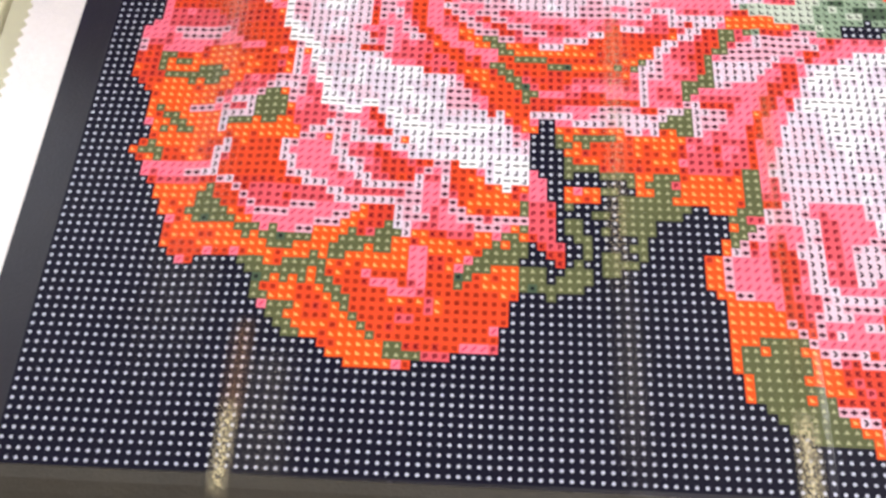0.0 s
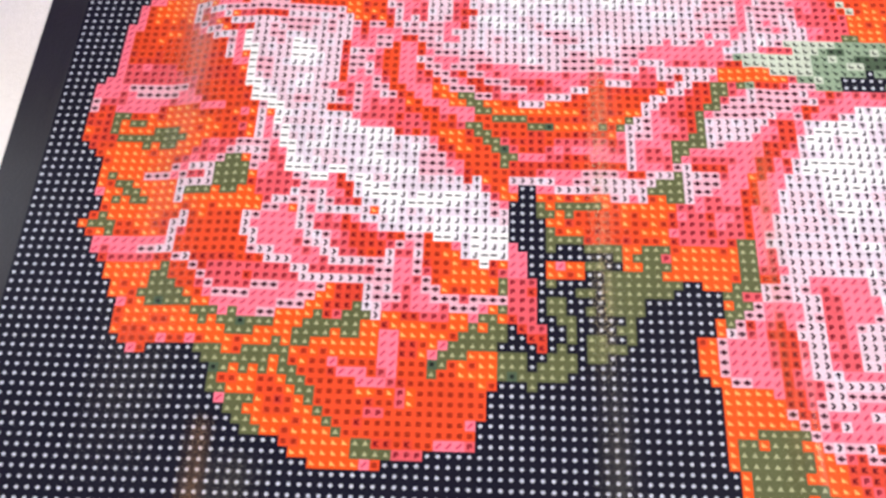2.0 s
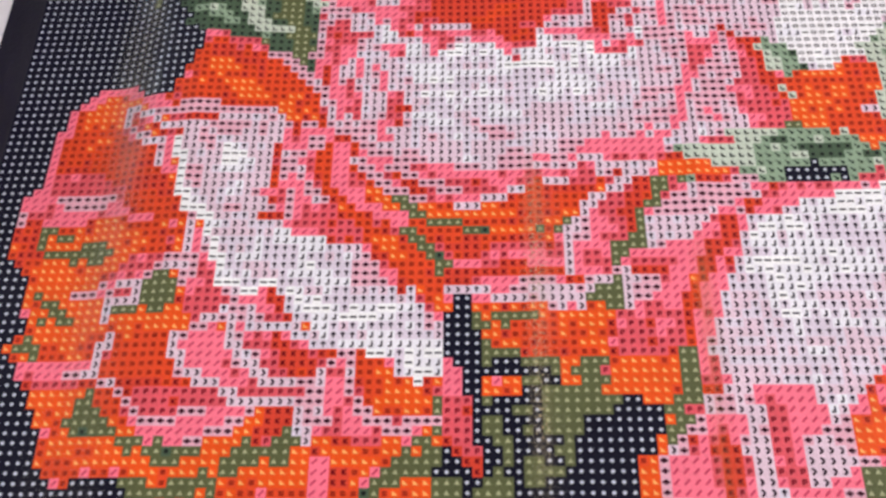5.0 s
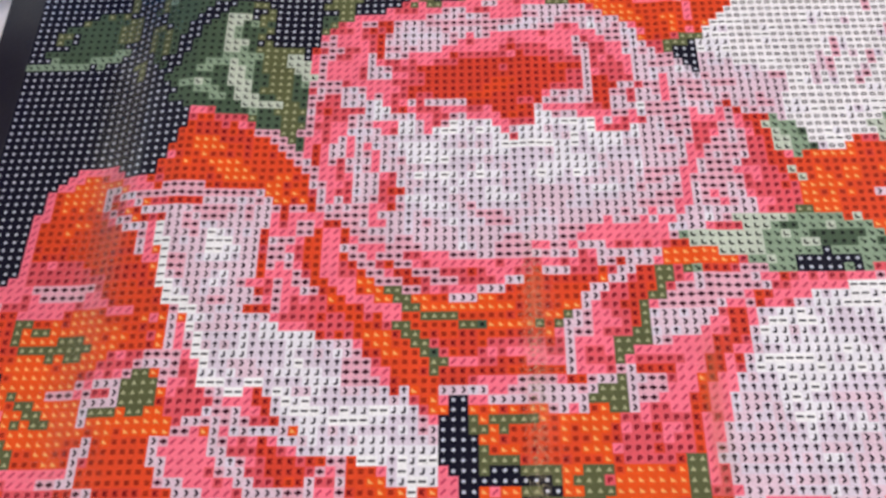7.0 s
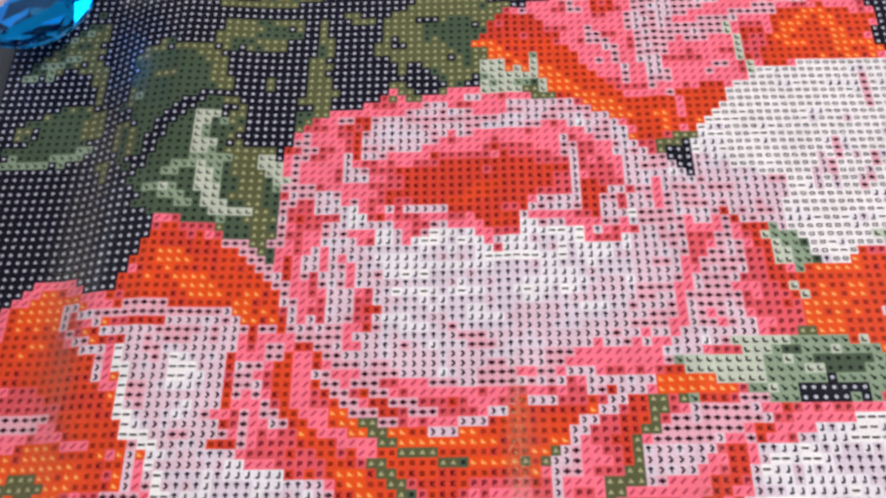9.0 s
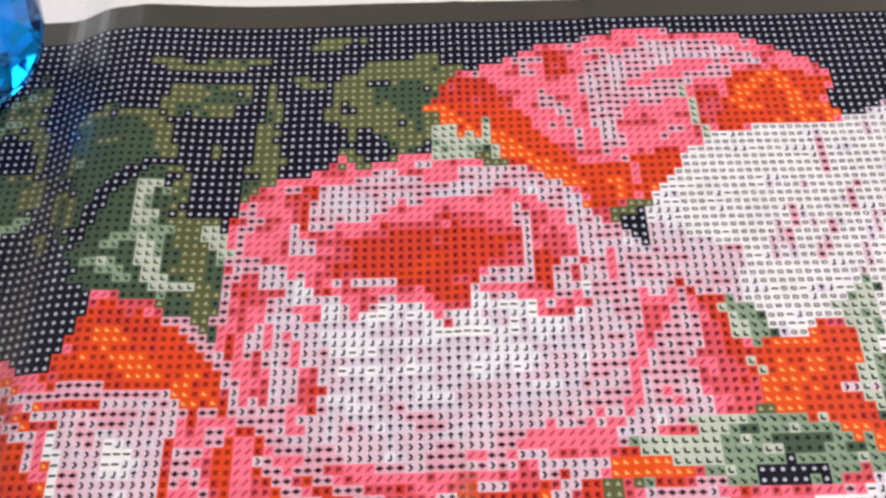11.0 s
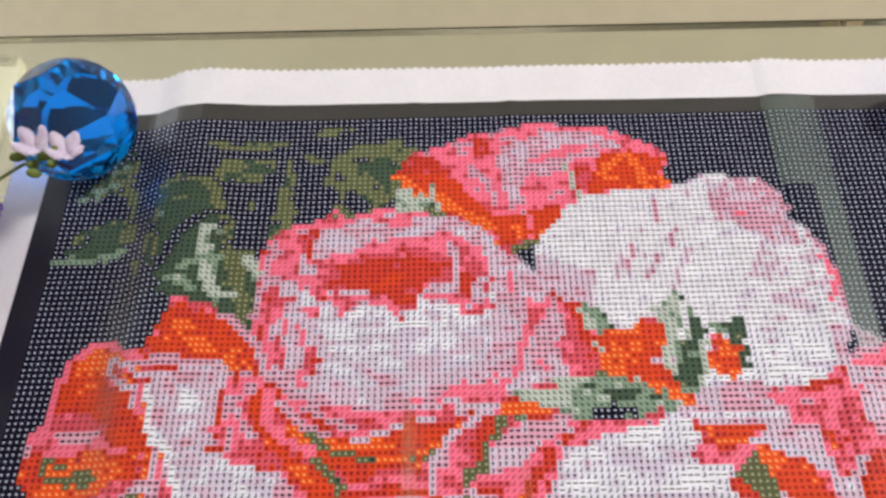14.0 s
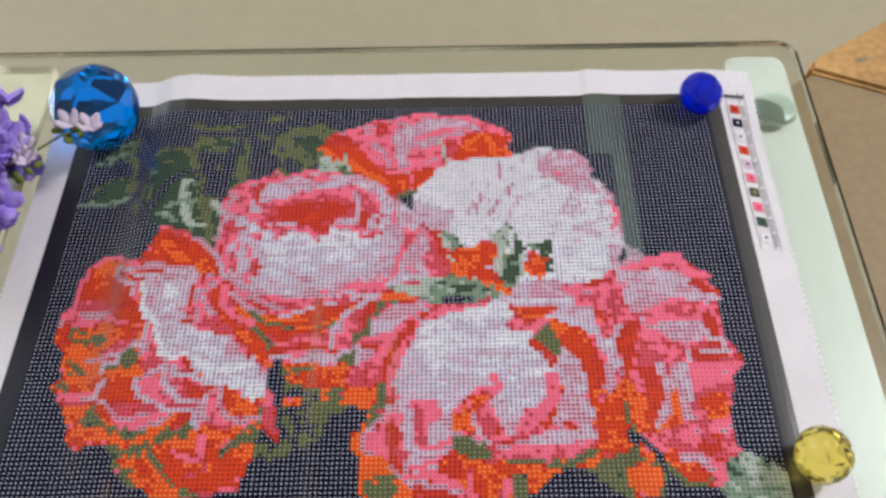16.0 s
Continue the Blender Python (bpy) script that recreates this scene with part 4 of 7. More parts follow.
# great pale petal
fill([(21.9, 63.8), (27.1, 65.1), (33.8, 65.4), (35.2, 64.3), (32.9, 60.8), (32.7, 55.3), (31.1, 51.8), (35.1, 50.5), (36.5, 49), (41.6, 48.5), (45.4, 47.4), (46.8, 44.6), (49.9, 42.6), (51.3, 39.9), (52.5, 39.2), (53.1, 35.5), (52.4, 33.5), (50.1, 32.2), (47.3, 34), (46, 35.2), (43.4, 36.1), (41.2, 37), (37.3, 39.2), (35.4, 41.4), (34.7, 43.2), (31.1, 43), (28.2, 44), (27.6, 48.2), (26.5, 50.7), (25.4, 51.9), (23.9, 52.8), (22.4, 56.2), (21.6, 61.8)], 3.5, 0.8, "d", 0.8, True)
fill([(23.9, 63.4), (29.8, 64.5), (35.2, 64.3), (32.8, 61.6), (30, 63.1), (26.1, 62), (24.2, 61)], 3.9, 3.6, "r", 0.3)
fill([(22.1, 61.8), (26.2, 61.6), (27.3, 57.3), (27.1, 53.4), (25.1, 54), (22.8, 56.9)], 3.3, 3, "d", 0.5)
fill([(26.5, 61.2), (30.2, 60.6), (30.6, 57.5), (27, 57.1)], 0.8, 0.8, "d", 0.9, True)
fill([(42.1, 48.1), (45.4, 47.4), (46.8, 44.6), (46.2, 43.6), (42.8, 43.5)], 3.7, 3.9, "r", 0.4)
fill([(50.6, 40), (52.5, 39.2), (53.1, 35.5), (51.8, 37.4)], 4, 4, "d", 0.3)
fill([(35.9, 43), (40.8, 41.1), (40.3, 39.7), (37.2, 39.9)], 0.2, 0.4, "d", 0.6, True)
fill([(43.2, 41.1), (50.6, 38.7), (53.1, 35.1), (52.4, 33.5), (50.1, 32.8), (45.8, 37.2), (42.1, 39.7)], 0.2, 0.6, "d", 0.9, True)
fill([(28.3, 54.2), (32.1, 54.9), (33.7, 51.9), (29.9, 51.7), (27.2, 52.3)], 3.6, 3.4, "r", 0.4)
stroke([(21.8, 61.8), (22.2, 57), (23.9, 52.8), (25.1, 52.2), (25.8, 51.7), (26.8, 51), (26.9, 48.8), (27.7, 47.5), (28.2, 44), (31.1, 43.1), (34.5, 43.2)], 0.2, 1)
fill([(23.5, 66.7), (26.9, 67.1), (31, 66.5), (35.1, 65.8), (35.2, 64.6), (29.8, 64.9), (23.7, 65.2), (21.7, 65.1)], 4, 3.8, "r", 0.4)
fill([(33.6, 63.8), (38, 63.5), (38.8, 61.9), (38.2, 60.7), (37.4, 57.9), (36.6, 55.1), (38.7, 52.9), (40.2, 50.7), (41.5, 49.4), (36.5, 49.1), (35.2, 50.5), (34.3, 53.5), (32.1, 54), (32, 54.9), (34.1, 55.4), (33.6, 60.9)], 5, 5.2, "d", 0.6)
fill([(35, 52), (41.5, 49.4), (42.5, 48.2), (40.3, 48.8), (36.5, 49.3)], 5, 5.6, "r", 0.4)
fill([(48, 43.7), (50.5, 43.4), (52.3, 41.4), (52.5, 39.5), (51.3, 39.9), (49.9, 42.6)], 5.4, 5.6, "d", 0.3)
# tip beside the calyx
fill([(52.4, 33.5), (53.3, 35.5), (54.5, 32.3), (54.5, 25.1), (52.8, 29.8)], 5, 5.6, "d", 0.3)
# red petal beside the rose
fill([(20.7, 66.8), (20.4, 69.7), (21.1, 71.5), (22.2, 73.7), (23.3, 75.6), (25.5, 76.9), (27.2, 76.1), (28.9, 75.6), (30.7, 74.7), (31.7, 73.9), (33.5, 72.8), (34.9, 71.3), (36, 70.1), (37.1, 69), (37.8, 67.9), (38.1, 64.8), (33.6, 64.7), (33.5, 65.5), (30.9, 66.2), (27.1, 66.5), (23.5, 67.3)], 7.4, 8, "d", 0.2)
fill([(22.3, 74.5), (25.9, 73.3), (29.1, 71.1), (30.6, 68.9), (32.7, 67.6), (34.9, 68.1), (34.8, 66), (37.9, 65.6), (37.9, 64.7), (33.6, 64.7), (32.8, 66), (30.8, 67.2), (28.2, 67.7), (26.1, 69.5), (23.8, 71.7), (22.1, 73.3)], 8.8, 8.8, "d", 0.45)
stroke([(23.6, 76.4), (25.5, 76.9), (26.5, 76), (28.6, 75.9), (29.3, 75.3), (30.7, 74.8)], 5.6, 1)
stroke([(31.1, 74.2), (32.1, 74.1), (33.1, 73.1), (34.2, 72.2), (35.3, 71.3), (36.3, 70.3), (37.5, 69.1)], 4, 1)
# petals under the rose
fill([(37.8, 64.2), (39.8, 62.7), (44, 60.2), (45.4, 56.7), (48, 54.7), (50.4, 53.3), (57.3, 53.3), (60.1, 54.6), (64.4, 56.5), (69.9, 56.4), (74.2, 57.9), (75, 57.2), (75.7, 55), (74.1, 50.6), (70.4, 45.7), (68.8, 42.7), (63.1, 41.2), (57.5, 41.9), (53.5, 42.2), (52.6, 42.8), (50.6, 45.2), (48.2, 48.3), (45.7, 50.8), (41.9, 54.8), (38.1, 59.5)], 7.6, 7.6, "d", 0.4)
fill([(34.3, 63.6), (37.5, 64.1), (38.9, 63.4), (39.8, 62.5), (39.4, 60.8), (38.1, 59.5), (38.1, 56.1), (40.2, 52.1), (42.3, 49.4), (41.6, 48.7), (36.2, 49.5), (35.1, 52.2), (34.3, 58.8)], 5, 5.4, "d", 0.8)
stroke([(36.3, 57.3), (36.6, 56.4), (37.3, 55.3), (38.4, 54.2), (39.3, 53.3), (39.5, 52.4), (40.4, 51.4), (41.5, 50.3)], 4, 1)
fill([(37.8, 59.5), (39, 60.9), (40, 60.6), (40.1, 56.8), (41.4, 54.8), (43.3, 53.4), (44.5, 50.8), (48.2, 48.3), (52.3, 42.8), (54.1, 41), (54.1, 39.8), (51.8, 40.9), (49.5, 42.8), (47.1, 45.8), (43.3, 50.2), (39.4, 54.8), (38.3, 56.8)], 8, 8.7, "d", 0.3)
fill([(39.6, 52.8), (40.4, 53.1), (41.1, 52.1), (42.1, 51.5), (44.7, 47.7), (47.7, 44.6), (49.5, 42.2), (50.7, 41.5), (48.4, 42.2), (45.3, 45.8), (42.2, 49.6), (38.3, 52.8)], 5.8, 6.6, "r", 0.4)
fill([(41.2, 60.9), (42.8, 60.5), (44.1, 58.1), (45.5, 56), (46.3, 54), (48.1, 51.7), (46.9, 51.8), (43.8, 53.4), (42.1, 55.4), (41, 58.1)], 7.4, 8.6, "d", 0.25)
stroke([(40.3, 60.6), (40.5, 57.3), (41.2, 56), (42, 54.6), (42.8, 53.7), (44.4, 52.6), (46.1, 52), (48.1, 51), (49.1, 50.3), (49.8, 49.4), (50.6, 48.7), (51.8, 47.5), (52.8, 46.6)], 5, 2)
stroke([(45.2, 55.2), (46, 54), (47.1, 52.6)], 9, 2)
fill([(42.8, 60.2), (44.7, 58.8), (47.2, 58.7), (47.9, 58.1), (56.5, 57.5), (63.8, 57.1), (70, 58.5), (71.8, 59.3), (74.9, 59.6), (74.8, 58.7), (70.9, 58.4), (69.8, 56.8), (64.1, 56.5), (60.4, 55.5), (57.4, 54.6), (56.4, 53.5), (49.8, 53.6), (47.3, 55.4), (45.5, 56.2)], 5, 5.6, "d", 0.6)
fill([(46.7, 57.3), (49.1, 56.7), (51.6, 54.6), (49.2, 54.4), (47.3, 55.5)], 7, 6.4, "r", 0.3)
fill([(51.3, 56.7), (55.3, 56.5), (60.1, 55.7), (57.1, 54.3), (54, 54.1), (51.6, 55.4)], 6, 6, "d", 0.3)
stroke([(47.9, 57), (49.3, 56.9), (49.8, 56.1), (51.4, 56), (52.1, 55.3), (53.9, 55.2)], 4, 1)
stroke([(46, 58.1), (48, 57.9)], 3.8, 1)
stroke([(42.2, 59.2), (43.3, 58.1), (44.2, 57.2), (45.2, 56.2), (46.1, 55.2), (47.5, 55.1), (48.1, 54.2), (49.3, 54.1), (50.3, 53.3), (53.6, 53.2)], 4, 1)
stroke([(53.6, 53.2), (57.2, 53.2)], 3.2, 1)
stroke([(57.5, 54.1), (60.2, 54.4)], 3, 1)
stroke([(60.6, 55.1), (63.8, 55.3)], 3, 1)
stroke([(64.4, 56.4), (69.9, 56.4)], 3, 1)
stroke([(70.1, 57.4), (70.8, 58.3), (74.4, 58.4)], 3, 1)
fill([(47.4, 54.7), (49.8, 52.9), (57, 52.8), (60.1, 54), (64.3, 55.9), (69.9, 56), (73.5, 57.9), (74, 57.3), (71.6, 55.1), (69.6, 53.8), (68.3, 52.5), (67, 50.6), (66.1, 49.2), (63.4, 48.6), (57, 48.7), (52.9, 48.7), (50.6, 48.7), (48.8, 50.8)], 8, 7.8, "d", 0.35)
fill([(64, 55.9), (69.9, 56), (69.8, 54.5), (64.2, 54)], 6.2, 7, "d", 0.25)
fill([(70.3, 56.2), (73.5, 57.7), (74.1, 57.5), (71.6, 55.2), (70.6, 55.1)], 7, 7.4, "d", 0.2)
stroke([(50.6, 52.4), (52.6, 52.2)], 9, 1)
stroke([(53, 51.4), (58.3, 51.4)], 9, 1)
stroke([(57.6, 52.4), (60.1, 52.3)], 9, 1)
stroke([(63.2, 50), (65, 50.6), (65.9, 51.5), (67.9, 52.6)], 9, 1)
stroke([(57.6, 49.5), (62.9, 49.4)], 9, 1)
stroke([(47.4, 54.1), (48.3, 53.3), (49.3, 53.2)], 10, 1)
stroke([(49.4, 52.3), (50.3, 52.2)], 10, 1)
stroke([(51.1, 51.3), (52.4, 51.3)], 10, 1)
stroke([(53.2, 50.5), (54.3, 50.4)], 10, 1)
stroke([(54.9, 49.5), (57.5, 49.4)], 10, 1)
stroke([(63.4, 49.4), (65.9, 49.7)], 10, 1)
stroke([(65.9, 50.4), (66.9, 50.6)], 10, 1)
stroke([(48.2, 50.1), (49.1, 49.3), (50.3, 48.4), (51.2, 47.4)], 10, 1)
stroke([(51.3, 46.4), (52.4, 46.3)], 10, 1)
stroke([(52.2, 45.5), (53.4, 45.4)], 10, 1)
stroke([(52.3, 44.5), (52.6, 44.5)], 10, 1)
fill([(52.3, 48), (57.7, 47.8), (57.7, 46.8), (52.6, 46.9)], 7.2, 6.8, "d", 0.3)
fill([(57.6, 48.1), (65.9, 48.6), (66, 45.7), (61.5, 45), (58.2, 45), (54.9, 45.4), (52.6, 46.4), (54.1, 46.7), (57.5, 46.3)], 6, 5, "d", 0.45)
fill([(58.7, 45.9), (61.9, 45.9), (61.8, 45.1), (58.7, 45.1)], 7, 7, "d", 0.3)
fill([(52.9, 45), (60.1, 45), (59.8, 43.8), (55.8, 43.2), (52.9, 43.1)], 7.3, 6.7, "d", 0.3)
fill([(55.8, 43.6), (60.1, 44.4), (63.8, 44.8), (66.1, 44.5), (66, 43.2), (61.5, 42.7), (57.8, 42.3), (57.5, 43.1)], 5.4, 5, "d", 0.3)
fill([(61.5, 43.3), (68.9, 43.2), (68.7, 41.4), (67.5, 40.5), (63.9, 40.5), (63.1, 41.4), (58, 41.4), (57.8, 42.1)], 3.3, 2.8, "d", 0.5)
stroke([(61.5, 43.7), (63.9, 43.7)], 4, 1)
stroke([(52.9, 42.7), (57.6, 42.7)], 3, 1)
stroke([(59.8, 42.7), (61, 42.7)], 4, 1)
stroke([(67.8, 43.8), (70.2, 43.7)], 3, 1)
fill([(68.3, 51.6), (69.7, 53.5), (72.1, 54.6), (73.1, 55.9), (75, 56.9), (75.7, 55), (74.2, 52.5), (74.1, 50.6), (72.1, 48.7), (70.9, 47.3), (70.4, 45.7), (68.9, 44.4), (67, 44.1), (66.9, 46.9), (67.7, 49.9)], 5, 6.9, "r", 0.3)
stroke([(75.1, 57.3), (73, 56.7), (72.5, 55.6), (71, 54.6), (69.6, 53.7), (68.7, 52.8), (67.8, 51.6), (67.1, 50.5), (66.5, 49.4), (66.5, 46.9), (66.7, 44.6)], 3, 1)
stroke([(68.2, 50.5), (67.6, 48.7)], 4, 1)
stroke([(66.1, 43.9), (66.5, 43.9)], 7, 1)
fill([(76, 55.2), (76.9, 54.5), (76.4, 53.1), (74.9, 51.7), (74.2, 48.6), (73.7, 47.2), (70.2, 46.4), (70.6, 47.5), (72.1, 48.7), (73.6, 50.6), (74.4, 52.5)], 10, 10, "d", 0.15)
# rose: outer petals
fill([(38.6, 86.1), (38.6, 88.6), (40.6, 90.5), (42.5, 91.2), (46.1, 91.7), (48.3, 90.7), (46.4, 88.6), (45.3, 87.7), (45.1, 85.1), (44.3, 84.1), (44, 81.7), (43.1, 80.7), (41.7, 79.9), (40.8, 77.6), (40.2, 73.4), (38.9, 73.1), (38.5, 69.9), (37.4, 71.3), (36.8, 72.7), (36.8, 77.6), (37.4, 79.1), (38.2, 81.8), (38, 84.2)], 5, 5.3, "d", 0.9)
fill([(43, 89.8), (47, 90.6), (46.4, 88.6), (45.3, 87.7), (44.9, 85.1), (44, 84.6), (44, 81.7), (43, 81.2), (43.4, 85.6)], 6.2, 7.2, "r", 0.25)
fill([(44, 90.8), (47.2, 90.9), (47.2, 90), (45.5, 89.3)], 6.6, 7, "d", 0.3)
stroke([(38.5, 87), (40, 86.1), (38.6, 85.1), (37.9, 83.8), (38.5, 83), (37.5, 81), (38.7, 80), (37.7, 79), (36.8, 78), (37.1, 73.8)], 4, 1)
stroke([(39, 77.1), (39.4, 73.2)], 6.4, 1)
stroke([(37.9, 72.2), (38.2, 70)], 7, 1)
fill([(45.1, 91.5), (48.2, 92.9), (51.1, 92.8), (54, 91.8), (57.6, 93), (63.6, 93.5), (63.4, 92.3), (61.1, 91.6), (59, 91.9), (56.1, 91.2), (53.3, 91.3), (48.3, 90.5)], 5, 5.4, "r", 0.4)
fill([(48.3, 90.3), (51.1, 91.2), (58.2, 91.2), (65.3, 90.4), (71, 91.3), (74.3, 89.5), (75.9, 85.9), (76, 83.3), (73.4, 86.8), (68, 89.3), (63.8, 89.1), (58.2, 88.1), (55.4, 88.2), (51.9, 86.1), (50.5, 85.3), (47, 85), (45.6, 85.5), (46, 87.7), (47.4, 88.6)], 3.2, 3, "d", 0.8)
# rose: heart
fill([(44.8, 84.1), (46.4, 84.4), (50.5, 85.3), (52.6, 86.1), (56.1, 87.8), (58.9, 88.1), (63.8, 88), (67.9, 87.5), (69.2, 85.2), (70.2, 84.3), (69.9, 80.3), (68.2, 79.8), (64.8, 79), (63.7, 76.2), (63.3, 74.9), (60.6, 75.1), (59.3, 76.7), (57.4, 77.6), (55.5, 77.3), (55.3, 78.4), (48.6, 78.6), (46.6, 77.3), (45.8, 80.6), (47.2, 80.8)], 5, 6.2, "d", 0.25)
fill([(50.2, 83.1), (54, 85.4), (58.9, 86.1), (65.1, 86.7), (68.6, 84.9), (70, 83.4), (69.7, 80.3), (64.8, 79), (63.6, 76.1), (60, 75.4), (58.7, 77.2), (56.1, 77.6), (55.3, 78.7), (48.7, 78.7), (49.2, 81.1)], 6.1, 6.9, "d", 0.3)
fill([(50.7, 82.2), (54.7, 84.2), (58.8, 85.1), (65.2, 84.9), (67.7, 82.8), (67.5, 80.3), (64.8, 79.2), (63.3, 77), (61, 75.9), (58.8, 77.2), (55.5, 78.6), (49.6, 79.1)], 6.9, 7.5, "d", 0.35)
stroke([(69.3, 87.3), (69.7, 85.3)], 3.3, 1)
stroke([(70.7, 85), (70.5, 80.6)], 3.2, 1)
fill([(67, 89.8), (70.2, 89.7), (72.1, 87.9), (74.1, 86.5), (75.4, 84.7), (75.8, 80.8), (73.9, 80.2), (70.9, 80.6), (71.1, 84.9), (70, 87.1)], 5.2, 5.7, "d", 0.3)
fill([(70.2, 80.2), (71.4, 81.5), (72.5, 81.4), (73.4, 80.2), (72.7, 78.4), (73.7, 76.9), (72.3, 76.5), (71, 77.6)], 7.4, 7.5, "d", 0.2)
stroke([(73.9, 80), (75.7, 79.9)], 3, 1)
stroke([(73.6, 79.2), (73.5, 77.6)], 3, 1)
fill([(74.4, 79.3), (76.2, 79.5), (75.8, 78.3), (74.4, 77.7)], 6, 6, "d", 0.2)
stroke([(76.2, 80.3), (76.6, 80.3)], 6, 1)
fill([(75.4, 76.5), (76.1, 76.2), (75.8, 74.5), (74.1, 74.4), (73.4, 73.6), (72.8, 74.4), (73.7, 75.3)], 5.6, 6, "r", 0.3)
fill([(65.1, 79.4), (69.9, 79.4), (69.8, 77.6), (64.8, 77.6)], 3.3, 3.6, "d", 0.3)
stroke([(64.8, 77), (70.1, 76.9)], 5, 1)
stroke([(69, 76), (71, 75.7), (71.4, 74.6)], 5, 1)
fill([(46.6, 77.5), (51.3, 78.4), (54, 78.1), (57.4, 77.3), (56.1, 76.4), (53.5, 76), (51.5, 74.5), (50.8, 72.9), (50.3, 73.7), (51.5, 75.6), (47.3, 76.5)], 5.6, 5.3, "d", 0.3)
stroke([(51.6, 78.4), (55.2, 78.3)], 3, 1)
fill([(44.1, 80.8), (46.5, 81.5), (48.3, 78.9), (46.6, 77.8), (43.9, 78.2)], 5.3, 5.6, "d", 0.3)
stroke([(41.6, 76.8), (43.4, 76.9)], 6, 1)
stroke([(46.9, 75.5), (47.1, 73.8)], 5, 2)
stroke([(56.5, 75.7), (59.3, 75.7), (60.2, 74.6), (60.9, 73.4)], 5, 1)
stroke([(44.3, 84.8), (44.9, 82.5)], 3, 1)
stroke([(43.1, 80.4), (41.9, 79.2), (41.3, 77.9)], 3.4, 2)
# rose: folds at its sides
fill([(76.1, 86.1), (78.7, 84.3), (81.4, 76.6), (80.9, 70.4), (81.4, 68.1), (80.7, 65.2), (78.2, 61.7), (73.9, 62.3), (76.1, 72.1), (76.4, 80.1)], 3.2, 3.6, "d", 0.6)
fill([(40.3, 72.8), (43.3, 76.3), (46.7, 73.5), (48.5, 70), (49, 61.5), (44, 61.6), (41.4, 62.8), (39.5, 66.7)], 3.2, 3.6, "d", 0.6)
stroke([(41.1, 74.4), (42.2, 72.9), (42.6, 71.8), (42.2, 70.5)], 5, 1)
stroke([(79, 81.3), (79, 78.6)], 5, 1)
stroke([(44.4, 72), (45.2, 71), (45.3, 68.9), (45.9, 68.4)], 5, 1)
stroke([(46.4, 68.4), (46.4, 64.3)], 6.4, 2)
stroke([(47.2, 65.8), (47.9, 65.8)], 6.8, 1)
fill([(39.8, 69.6), (41.3, 70.5), (41.8, 68.8), (42.9, 68.2), (42.7, 63.6), (41.4, 65.1), (39.9, 65.5)], 5, 6.8, "r", 0.2)
stroke([(45.2, 64), (45.2, 62.3), (46.2, 61.8)], 5, 1)
fill([(81.8, 76.6), (82.7, 76.4), (84.8, 75.4), (83.6, 72.3), (82.1, 70.7), (81.8, 73.5)], 5, 6.3, "d", 0.3)
stroke([(81, 70.2), (81.2, 68.9), (80, 67.9), (79.7, 66.6), (80.1, 64.5), (79.1, 62.9), (77.7, 61.8), (76.7, 61.1)], 5, 1)
fill([(70.8, 62.2), (73.9, 61.3), (75.9, 63.5), (76.3, 63.1), (75.2, 61), (75, 59.4), (70.6, 59), (66.3, 59.1)], 5, 5, "d", 0.3)
# petals of the middle flower
fill([(74.5, 47.5), (74.5, 50), (76.5, 53), (80, 55.5), (84, 56), (89, 56.5), (86, 53.5), (83, 52.5), (79, 48.5), (77, 45.5), (73, 45), (70.5, 38), (71, 42.5), (72, 45.5)], 3.6, 3.9, "d", 0.6)
fill([(70.5, 38.5), (73.5, 41), (77, 44), (78.5, 46.5), (83, 51.5), (86, 54.5), (90, 56.5), (92, 56.5), (91, 55), (88, 53), (85, 50.5), (84, 47), (82, 42), (81, 37.5), (79.5, 33), (78.5, 32), (77.5, 32), (78, 35.5), (75.5, 33.5), (72, 33), (69, 33.5), (69.5, 36.5)], 5.2, 5.6, "d", 0.7)
fill([(85.5, 52.5), (90, 56), (92, 56), (91, 55), (88, 53), (85.5, 51)], 7, 7, "d", 0.4)
stroke([(73.5, 46.5), (79, 47.5)], 5.2, 2)
fill([(69, 32), (71, 34.5), (74, 35.5), (77.5, 37), (78, 34.5), (77, 31), (72.5, 31.5), (69.5, 31)], 8.8, 8.4, "r", 0.5)
fill([(82.5, 38.5), (85.5, 46.5), (89, 52.5), (103, 56.5), (113.5, 54), (116, 46.5), (115.5, 35.5), (111.5, 26.5), (103, 24.5), (98.5, 27.5), (96.5, 34), (89, 32.5), (86, 31.5), (81.5, 32.5)], 0.6, 1.4, "d", 1.2, True)
fill([(103, 56.5), (111, 61.5), (118.5, 58), (124.5, 50.5), (126.5, 43), (128.5, 39.5), (127.5, 46), (125, 50.5), (117, 52.5), (105.5, 53.5)], 3.2, 3.6, "r", 0.6)
fill([(117, 44), (121.5, 34), (120, 27.5), (123, 24), (115.5, 20.5), (106, 21.5), (114.5, 26), (117, 30.5), (118, 35.5), (116, 38)], 3.6, 4.2, "d", 0.7)
fill([(94.5, 24.5), (97.5, 22.5), (102, 19), (115.5, 19), (125, 20.5), (120, 17), (110.5, 15), (98.5, 16.5), (92.5, 19.5)], 10, 9, "d", 0.5)
fill([(83.5, 17.5), (92.5, 15), (102, 21), (115.5, 20.5), (123, 24), (122, 21.5), (115.5, 19), (104, 19.5), (99.5, 15), (98, 11.5), (83.5, 11.5), (84, 15)], 5.6, 6.4, "d", 0.7)
fill([(74.5, 22), (79.5, 31), (82, 32.5), (84.5, 32), (92.5, 31.5), (94, 24.5), (89.5, 17), (85, 17), (80, 20.5)], 5.2, 5.4, "r", 0.6)
